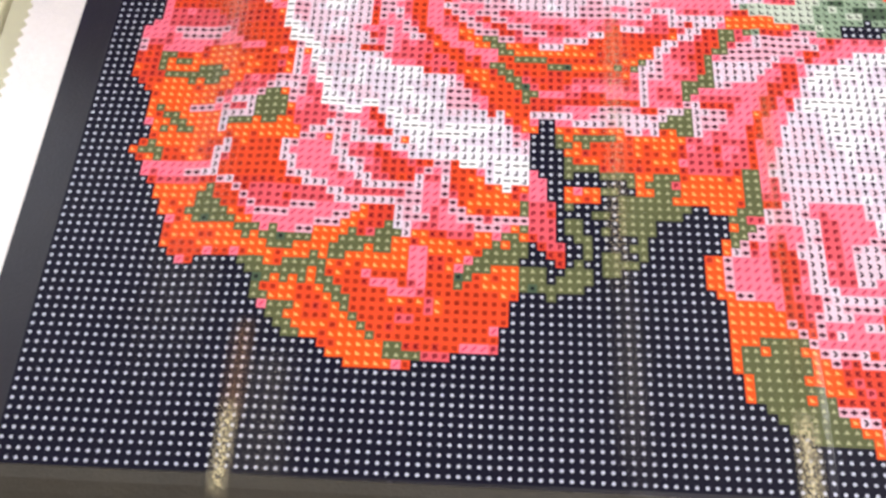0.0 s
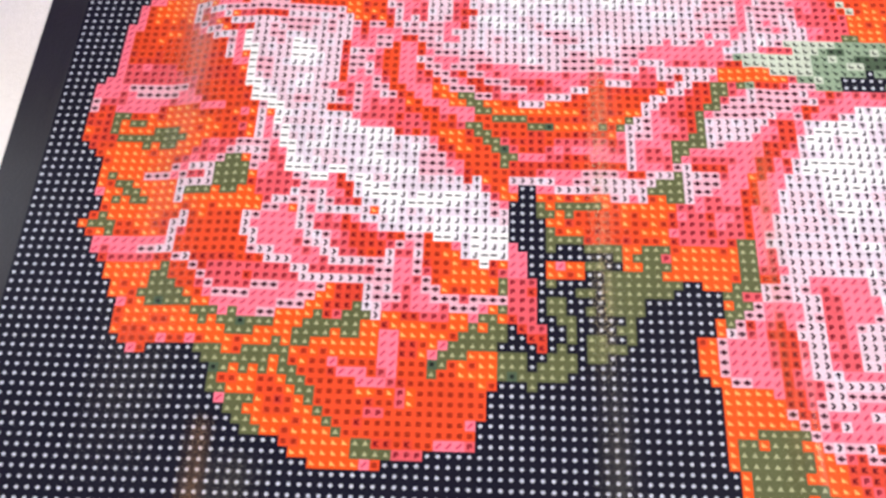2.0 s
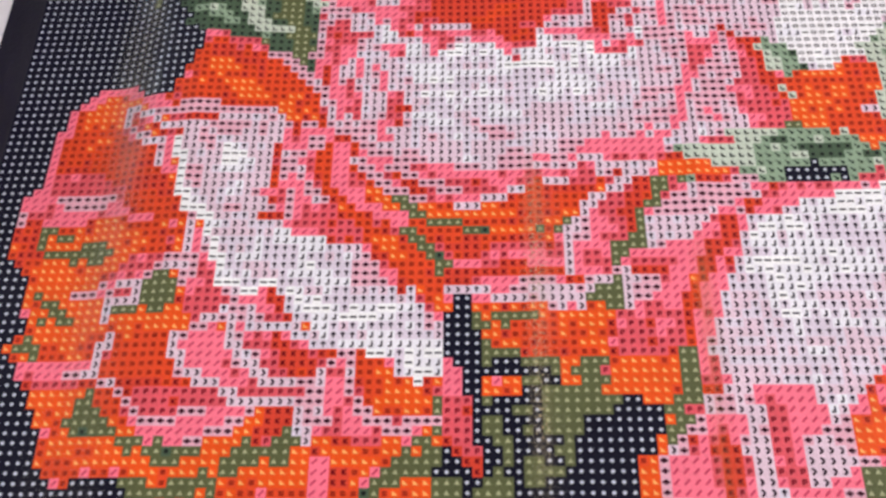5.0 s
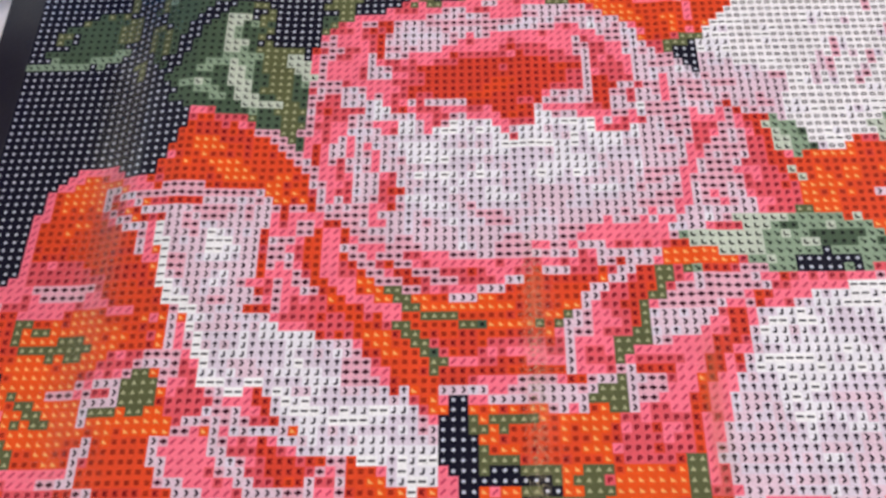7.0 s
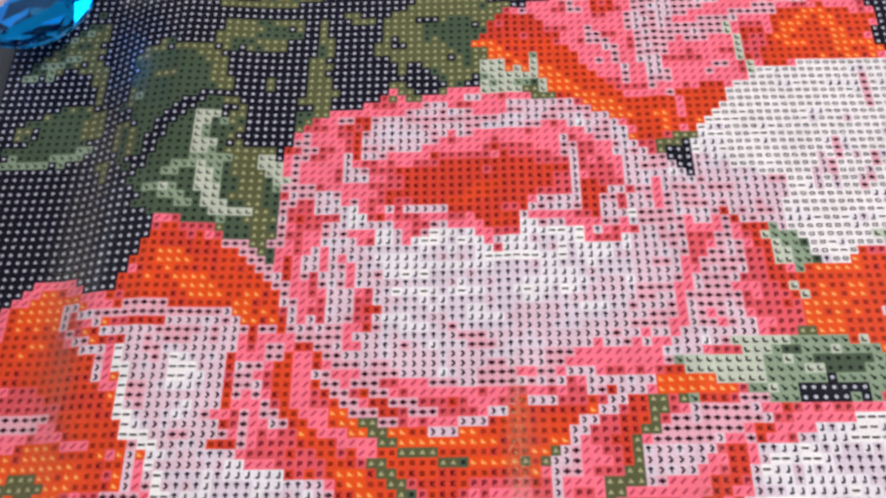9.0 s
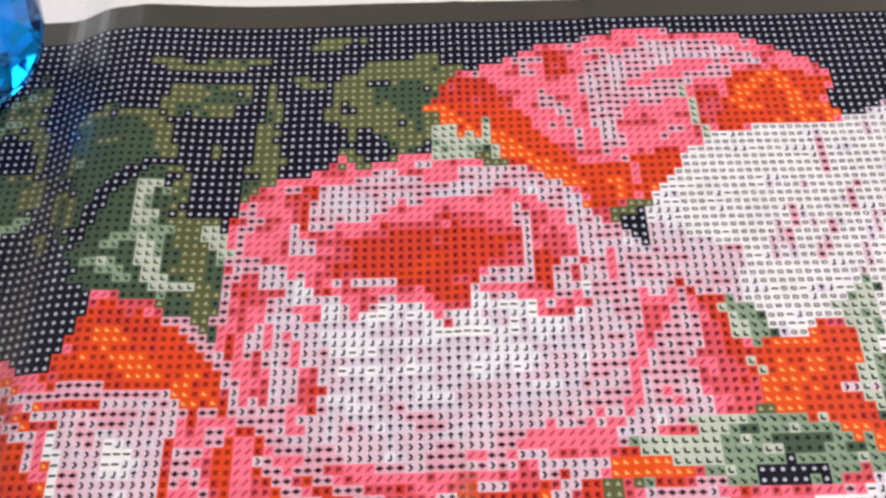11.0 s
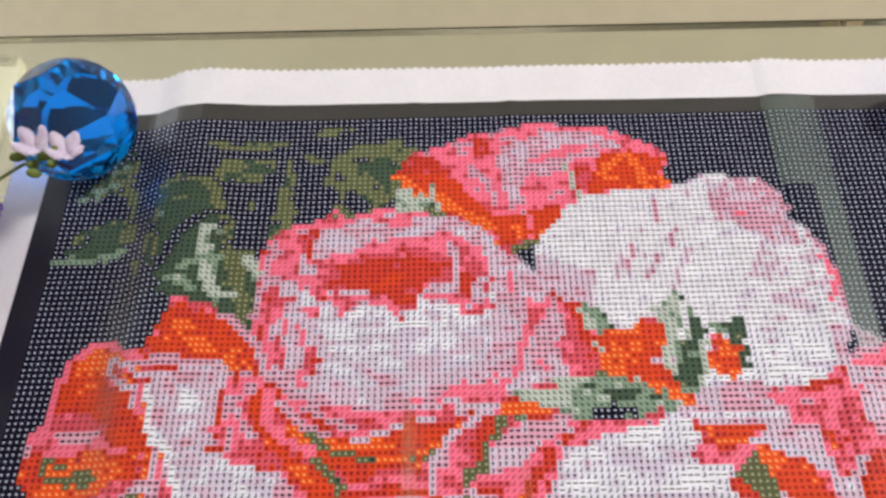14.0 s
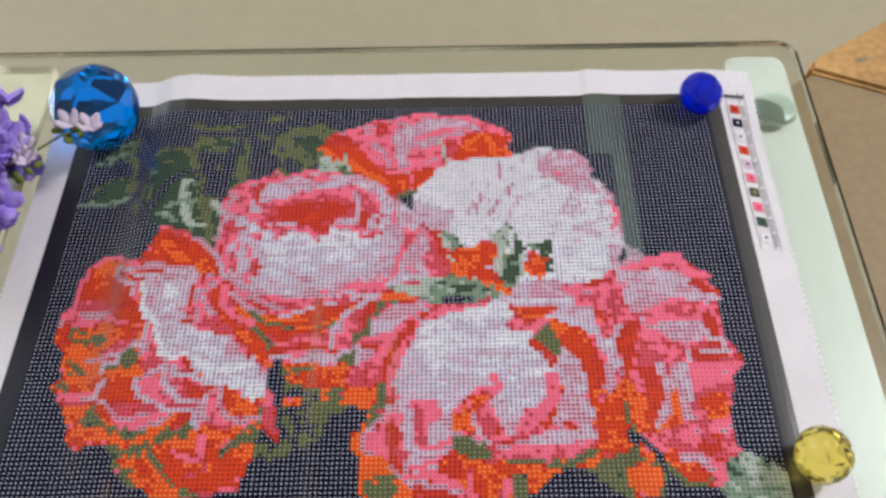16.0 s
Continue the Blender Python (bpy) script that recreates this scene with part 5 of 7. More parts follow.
fill([(89, 19), (96, 22), (96.5, 11.5), (90.5, 15)], 8, 7.4, "d", 0.5)
fill([(97.5, 16.5), (103, 19.5), (103.5, 11.5), (97.5, 11.5)], 8.4, 8.8, "d", 0.4)
fill([(103, 19), (112.5, 19), (109.5, 13.5), (107.5, 11), (103.5, 11.5)], 9, 8.6, "d", 0.4)
fill([(73, 24.5), (74, 21), (79, 18), (83, 15.5), (84, 12.5), (85, 10.5), (88, 5.5), (89.5, 3.5), (85, 5), (81.5, 5), (78.5, 7), (76.5, 9.5), (75, 12), (74, 13), (73.5, 17.5)], 9, 8.8, "d", 0.3)
fill([(75, 16), (80, 17), (82, 15), (81.5, 11.5), (84.5, 8), (86, 5.5), (81, 5), (78.5, 7), (76.5, 9.5), (75, 12)], 10, 10, "d", 0.2)
fill([(84, 14), (89.5, 15.5), (88, 6.5), (86, 8)], 7.2, 7.2, "d", 0.5)
stroke([(78.5, 19.5), (82, 16), (84, 12.5), (84.5, 9), (88, 7)], 4, 1)
fill([(83, 15.5), (99.5, 14), (98, 9.5), (83.5, 9.5)], 7, 7, "d", 0.6)
fill([(114.5, 18), (124.5, 19.5), (132, 20.5), (136, 15.5), (134, 11), (128, 10.5), (122, 14.5)], 10, 10, "d", 0.3)
fill([(127.5, 17), (132.5, 18.5), (135, 14.5), (133.5, 11), (128.5, 11.5)], 8.9, 8.9, "d", 0.5)
# orange petals between the middle and right flowers
fill([(122, 33), (127.5, 34), (130, 39.5), (129, 25.5), (127.5, 20.5), (120, 18), (123, 24)], 8.4, 8, "d", 0.6)
# middle flower, upper part
fill([(81, 31), (81.5, 41.5), (83.5, 49), (88, 53), (93.5, 55), (105.5, 55.5), (116.5, 53.5), (125, 47), (129.5, 41), (130, 34), (129, 32), (123.5, 31), (122, 25), (115.5, 23), (103, 21.5), (97.5, 21.5), (92.5, 24.5), (83, 23.5)], 5.2, 5.4, "d", 0.5)
fill([(106.5, 56), (110.5, 60.5), (117.5, 60), (122.5, 55.5), (126, 48.5), (129.5, 41), (130.5, 36.5), (128.5, 37.5), (126.5, 44), (122, 50), (116.5, 52), (108.5, 53.5)], 3.3, 3.7, "r", 0.5)
fill([(119.5, 60), (125.5, 61), (126.5, 55), (121, 54.5)], 4.6, 4.6, "d", 0.5)
fill([(82, 32.5), (83.5, 40.5), (86, 46.5), (90.5, 51.5), (98.5, 54.5), (105, 55.5), (110, 51), (111.5, 46), (113, 42.5), (114.5, 38.5), (114, 33.5), (111, 29.5), (106.5, 26.5), (102, 25), (100, 29), (100.5, 32.5), (97, 34), (93, 31.5)], 0.5, 1.6, "d", 1.0, True)
fill([(102.5, 35.5), (113, 34), (113, 30), (109.5, 25.5), (104, 24.5), (100.5, 27.5), (100.5, 32)], 2.8, 3.4, "d", 0.7)
fill([(106, 53.5), (114.5, 54), (115, 52), (110.5, 50.5), (107, 51.5)], 7.2, 7.8, "r", 0.3)
fill([(104.5, 51), (108.5, 51.5), (110, 49.5), (105.5, 49)], 5.2, 5.2, "d", 0.3)
fill([(114.5, 50.5), (119.5, 49), (124.5, 43.5), (126.5, 36), (127.5, 32.5), (124, 33), (122, 38.5), (118.5, 43.5), (116, 45.5)], 8.3, 8.6, "r", 0.35)
fill([(125, 47.5), (128, 41.5), (129, 35), (126.5, 34), (126, 40)], 5.2, 5.6, "d", 0.4)
fill([(111, 47.5), (114, 50.5), (117, 47), (116, 41), (114, 41), (113, 44.5)], 10, 10, "d", 0.2)
fill([(117, 29), (123, 31), (122, 25), (115.5, 23), (107.5, 21.5), (106.5, 23), (112.5, 25.5)], 3.7, 4.4, "d", 0.7)
stroke([(113, 42.5), (115, 38.5), (114.5, 33.5), (111, 28.5), (106.5, 25)], 5.2, 2)
fill([(95.5, 33), (98.5, 34.5), (103, 36.5), (104, 34.5), (100, 32), (100, 27.5), (103, 24.5), (101.5, 21.5), (98, 24.5), (95.5, 28.5)], 5.4, 5.8, "d", 0.6)
fill([(92.5, 27.5), (94.5, 30), (97, 31), (97.5, 28.5), (98.5, 24.5), (93, 25)], 8.5, 8.5, "d", 0.4)
stroke([(92.5, 24.5), (96.5, 24), (100, 21.5), (106, 22.5)], 3.8, 1)
fill([(88.5, 31.5), (93.5, 32), (92.5, 28.5), (92, 24), (88.5, 23.5)], 3.6, 4.2, "d", 0.6)
fill([(123, 31.5), (128.5, 32.5), (131.5, 34), (129, 23), (122.5, 20.5)], 7.8, 8.6, "d", 0.4)
# right flower
fill([(123.5, 57), (129.5, 64), (138, 66.5), (144, 67.5), (148.5, 65), (152, 59.5), (152.5, 54), (152, 49), (153, 45.5), (155.5, 41.5), (152, 38), (147, 34), (151, 32.5), (150.5, 29), (147.5, 26), (150, 23), (149.5, 18.5), (137, 18.5), (132, 23), (130, 29.5), (130, 35), (129.5, 41), (127, 46), (124.5, 53.5), (119.5, 58.5)], 5.2, 5.4, "d", 0.6)
fill([(136.5, 65), (144, 67.5), (148.5, 65), (152, 59.5), (153, 54.5), (150.5, 58), (145.5, 61.5)], 5.4, 6.2, "r", 0.5)
fill([(130, 49.5), (134.5, 51.5), (132.5, 45.5), (130.5, 38.5), (135.5, 39), (139, 33), (137, 26), (133, 23), (131, 29.5), (130.5, 36)], 6.6, 7.2, "d", 0.5)
fill([(149.5, 53.5), (152.5, 53), (151.5, 46.5), (149.5, 47.5)], 6.8, 6.8, "d", 0.4)
fill([(130.5, 34), (131, 29.5), (133, 23), (135, 18.5), (131.5, 18.5), (129.5, 25)], 8.7, 8.7, "d", 0.4)
fill([(140, 21.5), (143.5, 20.5), (142, 18.5), (138, 18.5)], 4.2, 4.2, "d", 0.6)
fill([(137, 32.5), (139.5, 34), (139, 27.5), (135, 24)], 9, 9, "d", 0.4)
stroke([(137.5, 21.5), (142, 19), (146.5, 18.5)], 4, 2)
fill([(138, 18), (143.5, 17), (144.5, 13.5), (138.5, 15)], 8.6, 8.6, "d", 0.4)
fill([(147, 14), (149.5, 19), (152.5, 20), (156.5, 18.5), (160.5, 14.5), (160, 9), (146.5, 9)], 12, 13, "r", 0.6)
stroke([(129.5, 31.5), (129.5, 24.5), (134, 20.5), (136, 15)], 14, 1)
stroke([(129, 31), (129, 26.5), (131, 24.5)], 10, 2)
# middle flower: outer petals
fill([(69.6, 30.7), (73.6, 30.8), (73.7, 30.1), (74.5, 29.8), (74.3, 27.9), (73.6, 27.6), (73.3, 25.1), (72.7, 24.8), (72.3, 20), (72.8, 19.9), (73.8, 19.4), (73.6, 16.1), (73.6, 12.3), (74.7, 11.9), (74.7, 9.7), (65, 9.3), (66, 27.3), (67.3, 29.4), (69.6, 29.6)], 14, 14, "d", 0)
fill([(66.7, 40.3), (70.3, 40.5), (70.3, 36.4), (66.5, 35.9)], 9, 8.2, "d", 0.3)
fill([(66.4, 34.9), (69.2, 35), (69, 31.2), (66.2, 30.4)], 10, 10, "d", 0.1)
fill([(69.6, 34.5), (77.7, 34.8), (77.3, 32.6), (75.5, 31.3), (73.5, 31.8), (70.5, 30.8), (69.2, 32.3)], 9, 9, "d", 0.15)
fill([(74.3, 51.8), (82.2, 51.9), (79, 48.8), (75.9, 47.9), (74.6, 47.5), (74, 48.4)], 3.2, 3.4, "d", 0.4)
fill([(71.9, 44.7), (76.3, 44.8), (75.4, 42.3), (72.8, 40.8), (71.1, 39), (71.3, 41.9)], 3.2, 3.2, "d", 0.5)
fill([(84.5, 52.4), (85.6, 51.3), (84.9, 48.3), (83.9, 45.8), (82.7, 42.9), (81.1, 40.6), (80.2, 38), (79.4, 35.3), (78.5, 30.2), (77.1, 30.2), (77.9, 34.9), (76.5, 35.8), (69.6, 34.9), (69.5, 36.4), (71.5, 40.5), (75.3, 41.6), (76.7, 43.4), (76.5, 45), (73.5, 45), (73.6, 46.8), (79.4, 48.9), (82.1, 51.4)], 5, 5.4, "d", 0.4)
fill([(83.5, 52.2), (85.3, 50.6), (84.4, 48.7), (82.6, 47.5), (82.1, 45.6), (80.3, 44.1), (79.4, 40.7), (78.4, 36.6), (77, 35.2), (75.9, 35.9), (76.5, 39.3), (77.7, 41.4), (79.2, 44.2), (80.3, 47), (82.2, 49.3)], 7, 7.8, "d", 0.25)
fill([(70, 36.3), (73.7, 37.7), (78.1, 38.6), (77.9, 35.3), (76.4, 34.8), (70.2, 34.6)], 7, 7.6, "d", 0.3)
stroke([(73.8, 46.3), (77.6, 46.3)], 6, 1)
fill([(73.2, 49.5), (74.5, 50.7), (74.4, 47.8), (72.8, 47.5), (72.7, 46), (70.6, 45.7), (70.4, 47.1), (71.7, 47.9)], 10, 10, "d", 0.1)
fill([(67.3, 40.9), (69, 43.1), (71.5, 44), (71.3, 41), (70.7, 39.9), (69.5, 40), (69.2, 41.4)], 10, 10, "d", 0.1)
stroke([(76.3, 30.4), (76, 27.7), (75.3, 25.7)], 10, 1)
stroke([(75.2, 30.4), (75.2, 28.6), (74.8, 27.5), (74.1, 25.7)], 9, 1)
stroke([(73.2, 24.5), (73, 22.1)], 9, 2)
fill([(72.7, 22.8), (74.5, 21.7), (75.5, 20.3), (77.6, 20), (78.6, 18.7), (79.5, 17.3), (79.9, 17), (77.2, 16.1), (75.9, 14.4), (74.6, 16), (74.2, 12.3), (73.6, 12.2), (73.6, 16.1), (73.8, 19.5)], 9, 9, "d", 0.05)
fill([(75, 16), (75.9, 14.4), (77.4, 15.9), (78.6, 17), (80.4, 17), (81.4, 15.8), (81.4, 14.2), (81.2, 12.5), (80.3, 11.9), (80.5, 9.5), (75.4, 9.3), (75.1, 11.8), (74.2, 12.3)], 10, 10, "d", 0.1)
fill([(81.6, 15.5), (82.7, 15), (83.3, 13.6), (84.1, 11.6), (85, 10.9), (85, 9.7), (80.7, 9.5), (80.6, 11.9), (81.4, 12.5)], 9, 9, "d", 0.1)
stroke([(82, 10.7), (82.7, 10.1)], 10, 2)
fill([(77.7, 34.8), (79, 34.8), (78.3, 28.7), (77.2, 28.6)], 6, 5.4, "d", 0.3)
fill([(74.6, 24.9), (76.7, 26.1), (78.2, 27.7), (79.8, 29), (81.6, 30.4), (83.5, 30.4), (83.3, 25.5), (83.8, 23.1), (83.3, 17.4), (81.4, 16.2), (80, 17.6), (78.2, 20), (75.6, 21.1), (74.6, 22.2)], 5, 5.9, "r", 0.4)
fill([(77, 26.7), (78.6, 28.1), (79.2, 27.8), (78.8, 24.1), (77.5, 24), (78, 25.8)], 7.3, 7.5, "d", 0.2)
stroke([(74.4, 24.6), (74.2, 22.4), (74.9, 21.7), (76.1, 20.6), (77.5, 20.4), (78.2, 19.6), (79.2, 18.7), (80.1, 17.6), (81.2, 16.7)], 4, 1)
stroke([(83.5, 13.7), (84.3, 12.6), (84.4, 11.4)], 4, 1)
stroke([(78.8, 30.4), (78.8, 28.7), (76.8, 28.4), (76.3, 27.4)], 3.6, 1)
fill([(83.7, 32.5), (85.8, 33.1), (86.5, 32.1), (89.9, 32), (91.8, 31.6), (90.4, 23.4), (86.3, 23.2), (85.3, 25.5), (84.4, 27.2), (83.9, 29.7)], 5, 5.3, "r", 0.7)
fill([(85.9, 20.7), (90, 21.1), (88.9, 14.5), (83.9, 14.8), (84.7, 16.5)], 5, 5.3, "d", 0.5)
fill([(84.1, 14.3), (86.5, 14.3), (88.7, 13.7), (88.2, 10.8), (85.4, 11.1), (84.7, 12.8)], 7.3, 7, "d", 0.3)
stroke([(86.8, 17.9), (89.3, 17.8)], 3.2, 1)
stroke([(86.3, 21), (87.6, 21)], 2.6, 1)
fill([(86.3, 51.7), (95.5, 52.4), (92, 32.5), (86.5, 32.2), (84.4, 33.4), (80.5, 33.2), (80.1, 35.8), (81.4, 40.5), (83.5, 45)], 3.2, 0.2, "r", 0.6, True)
stroke([(83.2, 30.6), (83.2, 28.4), (83.5, 27.2), (84, 26), (83.9, 23.6), (84.6, 22.5), (85.1, 20.8), (84.8, 16.9)], 3, 1)
stroke([(81.9, 27.1), (83, 25.4), (82.9, 23), (83.9, 20.8), (83.5, 16.3)], 4, 1)
# middle flower: white body and heart
fill([(83.9, 42.8), (86.2, 50.3), (91.5, 53.1), (102.3, 55.4), (106, 54.5), (105.5, 49.6), (108.9, 48.5), (110.4, 45.8), (113.4, 43.4), (115, 40.2), (114.3, 34.2), (111.8, 31), (104.8, 29.3), (102.3, 34.1), (96.5, 34.7), (95.2, 31.3), (91.2, 29.4), (89.4, 31.4), (81.6, 32.2), (81.7, 38.3)], 0.4, 2.6, "d", 0.9, True)
fill([(81.7, 38.5), (84.9, 45), (86.9, 42.8), (86.7, 36.5), (89.4, 31.4), (81.6, 32.2)], 3, 2.4, "r", 0.6, True)
fill([(106.6, 56.5), (109.3, 61.7), (118.1, 61.2), (119.4, 55.6), (106.4, 54.6)], 3.9, 3.4, "d", 0.4)
stroke([(106.5, 55.8), (119.2, 55.6)], 1, 1)
stroke([(106.3, 53.7), (116.4, 53.5)], 7.8, 1)
stroke([(108.3, 52.5), (113.2, 52)], 9, 1)
fill([(104.5, 50.5), (112.2, 50.4), (112, 49.1), (107.8, 48.5), (104.4, 49.2)], 5.4, 5.4, "d", 0.4)
fill([(117.8, 60.6), (119.9, 60.9), (121.8, 57.5), (120.9, 56.8), (118.4, 57.6)], 5, 5.4, "r", 0.3)
fill([(114.4, 51.1), (118.6, 51.5), (121.6, 49.5), (124.3, 44.6), (125.6, 40.3), (125, 34.1), (121.3, 29), (122, 34.1), (120.8, 39.3), (119, 43.5), (116.7, 45.5), (114.7, 49.5)], 8.9, 7.2, "r", 0.25)
fill([(110.7, 46.7), (113.7, 50.2), (114.7, 49.1), (116.5, 44.1), (116.8, 41.8), (115.5, 40.7), (112.5, 44.5)], 10, 10, "d", 0.15)
stroke([(110.6, 45.6), (113.8, 42.9), (114.9, 39.7)], 6.8, 2)
fill([(120.1, 54.7), (124.5, 54.6), (125.4, 51.2), (126, 48.7), (122.3, 48.8), (119.1, 51.7)], 3.3, 3, "d", 0.4)
stroke([(115, 52), (118.7, 51.2), (122.4, 49.3), (125, 46.5), (126.7, 44.3), (128.3, 41), (129.6, 39.2)], 2.2, 2)
fill([(123.9, 47.4), (126.6, 44.1), (128.3, 39.5), (128, 34.9), (126.3, 33.5), (125, 34.1), (125.9, 40.1), (124.8, 44.1)], 5, 3.8, "r", 0.4)
fill([(117.1, 44), (119.9, 42.2), (121.2, 38), (122, 32.9), (121.4, 29), (117, 27.1), (114, 29), (117, 34), (114.9, 35.2), (115.2, 40.2)], 3.2, 3.6, "d", 0.6)
fill([(108, 30.1), (113.3, 31), (110.1, 25.9), (106.3, 25.9)], 5, 5.4, "d", 0.4)
fill([(96.4, 33.7), (101.3, 33.1), (97.3, 30.1)], 8.6, 8.4, "d", 0.4)
fill([(93.1, 29.2), (96.9, 29.9), (97.7, 26), (92.9, 26)], 8.8, 8.4, "d", 0.3)
stroke([(95.5, 31.9), (96, 28.4)], 7.4, 1)
fill([(97.5, 34.8), (101.5, 35.3), (104.3, 36.3), (104, 35.1), (101.3, 33.7)], 5, 5, "d", 0.3)
fill([(98.5, 30.1), (101, 30.3), (103.6, 25.9), (98.7, 26)], 5.2, 6, "d", 0.4)
fill([(79.5, 28.3), (82.4, 32.6), (83.6, 27.3), (79.5, 26.1)], 5, 5.4, "d", 0.3)
# right flower
fill([(137, 66.2), (140.6, 67.7), (144.1, 68.9), (145.6, 67.7), (145.6, 65.7), (147.6, 63.9), (151.9, 62.5), (150.4, 61.4), (152.7, 58.8), (153.5, 57.6), (152.7, 55.2), (150.8, 54.3), (151.8, 52.9), (152.8, 50.7), (151.6, 46.2), (152.8, 45.1), (154.9, 43.4), (150.7, 28), (136.5, 25.2), (125, 29.1), (129.4, 38), (127.9, 44.3), (124.9, 51), (124.8, 57.6), (130.7, 62)], 5.3, 6.3, "d", 0.5)
fill([(131.2, 63.5), (135.3, 63.2), (139.9, 64.5), (144.1, 63.7), (147, 61.2), (149.6, 58.8), (152.1, 56.4), (150.5, 54.8), (144.6, 56.5), (139.9, 54.2), (136.5, 53), (133.2, 52.4), (130.5, 55.2), (131.2, 58.7)], 3.5, 3.7, "d", 0.4)
stroke([(145.2, 63.9), (151.3, 62.3)], 5.6, 2)
stroke([(148.8, 60.7), (152.4, 57.6)], 6.9, 2)
stroke([(124.1, 60.3), (128.9, 60.9)], 6.6, 2)
fill([(126.4, 57.9), (131.3, 59.4), (131.1, 52.9), (133.2, 52.4), (130.7, 49.5), (128.1, 45.4), (125.9, 45.4), (124.9, 51)], 5, 5.4, "d", 0.4)
fill([(125.5, 53.5), (128.2, 53.2), (126.9, 50.4), (125.3, 50.4)], 7.6, 7.6, "d", 0.2)
fill([(131, 49.5), (136.2, 51.5), (133, 45.1), (131.1, 40.8), (131.5, 37.7), (129.5, 37.7), (128.6, 43.1), (129.9, 45.1)], 7, 7.9, "d", 0.3)
fill([(135, 50.9), (138, 52.7), (147.3, 50.4), (148.2, 45.4), (144.8, 44.1), (142.3, 42), (137.5, 43.1), (132.8, 44.1)], 5, 4.7, "r", 0.6)
fill([(149.6, 53.2), (151.6, 50.9), (151.8, 47.3), (149.7, 47.4), (149.2, 49.6)], 6.9, 6.7, "d", 0.3)
stroke([(148.6, 48.7), (148.9, 46.7), (152.5, 45.8), (152.6, 43.2), (146.6, 43)], 3, 1)
fill([(144.6, 43.1), (154.7, 42.5), (153.8, 39.4), (144.7, 39.5)], 6.9, 6.4, "d", 0.3)
fill([(144.7, 39.5), (153.8, 39.4), (149.4, 34.7), (145.3, 33.7), (143.2, 34.8)], 5, 5.2, "d", 0.3)
stroke([(143.5, 42.6), (143.2, 38.9), (142.6, 34.8), (142, 29.8)], 3.4, 2)
fill([(133.1, 41.9), (138.9, 39.9), (139.7, 33.8), (136.6, 25.7), (130.8, 25.6), (130.5, 33.6)], 6.8, 7.8, "d", 0.4)
fill([(125.3, 31.1), (130.3, 37.9), (132.7, 33.9), (135.7, 25.6), (120.6, 25.8)], 8.8, 8.4, "d", 0.3)
stroke([(133.9, 42.6), (137.1, 41), (138, 37.8), (139.1, 33.8), (137.7, 29.8), (135.7, 25.9)], 3.6, 2)
stroke([(140.4, 36.8), (141.2, 33.8), (139.1, 28.1), (136.9, 25.9)], 8.8, 2)
stroke([(129.5, 30.7), (129.2, 26.9), (130.4, 25.9)], 10, 1)
stroke([(132.8, 44.3), (132.3, 39.8)], 5, 1)
stroke([(131.9, 37.7), (132.5, 33.7)], 5, 2)
fill([(141.2, 28.8), (150.7, 28.8), (150.1, 25.6), (139.5, 25.7)], 5, 5.6, "d", 0.5)
# middle flower: lower petals and the heart
fill([(70.8, 38.4), (76.6, 41.3), (78.2, 41.3), (78.1, 36.8), (75.9, 34.9), (71.1, 33)], 5, 7.6, "d", 0.4)
fill([(71, 35), (75.9, 35.4), (77.9, 36.3), (77.9, 31.5), (75.2, 30.6), (71.2, 30.9)], 9, 8.8, "d", 0.3)
stroke([(77.7, 35.9), (78, 31.5), (76.6, 29.2), (75.6, 26.8)], 10, 2)
fill([(74.2, 23.6), (78, 27.3), (81.4, 31.9), (82.1, 30), (82.2, 20.4), (83.5, 15.2), (82, 16), (78.3, 19.1), (75.2, 21.2)], 5, 5.3, "d", 0.3)
fill([(78.9, 27.3), (80.9, 29), (81.9, 20.4), (82.5, 16), (79.4, 19.1)], 6.4, 7.2, "r", 0.3)
stroke([(73.8, 24.1), (76.3, 26.8), (78.6, 29.1), (81.4, 31.6)], 3.6, 1)
stroke([(75, 21.2), (78.3, 19.4), (81.6, 16.4), (83.1, 13.9)], 4, 1)
stroke([(83, 31.9), (83.5, 26.8), (84.3, 21.3), (85.2, 17.8)], 3.2, 2)
fill([(83.9, 32.2), (89.5, 32.1), (90.1, 27.6), (88.4, 22.6), (86, 21.7), (84.6, 26.8)], 5, 5.2, "r", 0.4)
fill([(83.9, 32.2), (85.9, 32.1), (86.6, 26.7), (87.7, 21.7), (86, 21.7), (84.6, 26.8)], 5.6, 6, "d", 0.3)
fill([(87.7, 26.3), (92.1, 29.9), (93.2, 24.8), (92.9, 23), (87.8, 20.4)], 3.4, 3.6, "d", 0.5)
stroke([(86.5, 21.3), (89.9, 22.1), (93.2, 23.5)], 5, 2)
stroke([(86, 19.1), (89.9, 20.4), (92.5, 22.1)], 3.6, 2)
fill([(93, 25.3), (93, 28.5), (94.6, 30.1), (95, 32), (96.1, 29.9), (98.6, 24.3), (96, 25.3)], 8.9, 8.3, "r", 0.3)
fill([(95.7, 33.7), (98.9, 33.7), (98.8, 32.5), (96.8, 30.6)], 8.6, 8.4, "d", 0.3)
stroke([(97.5, 34.2), (101.1, 34.6)], 5, 1)
stroke([(101.7, 38), (102.5, 35.8)], 5, 2)
fill([(98.8, 30.6), (100.9, 28.7), (104.3, 25.2), (100.7, 22.9), (98.9, 25.2)], 5.4, 6.6, "d", 0.4)
stroke([(96.8, 28.7), (98.2, 24.8), (99.9, 22.7), (104, 23.1)], 3.4, 1)
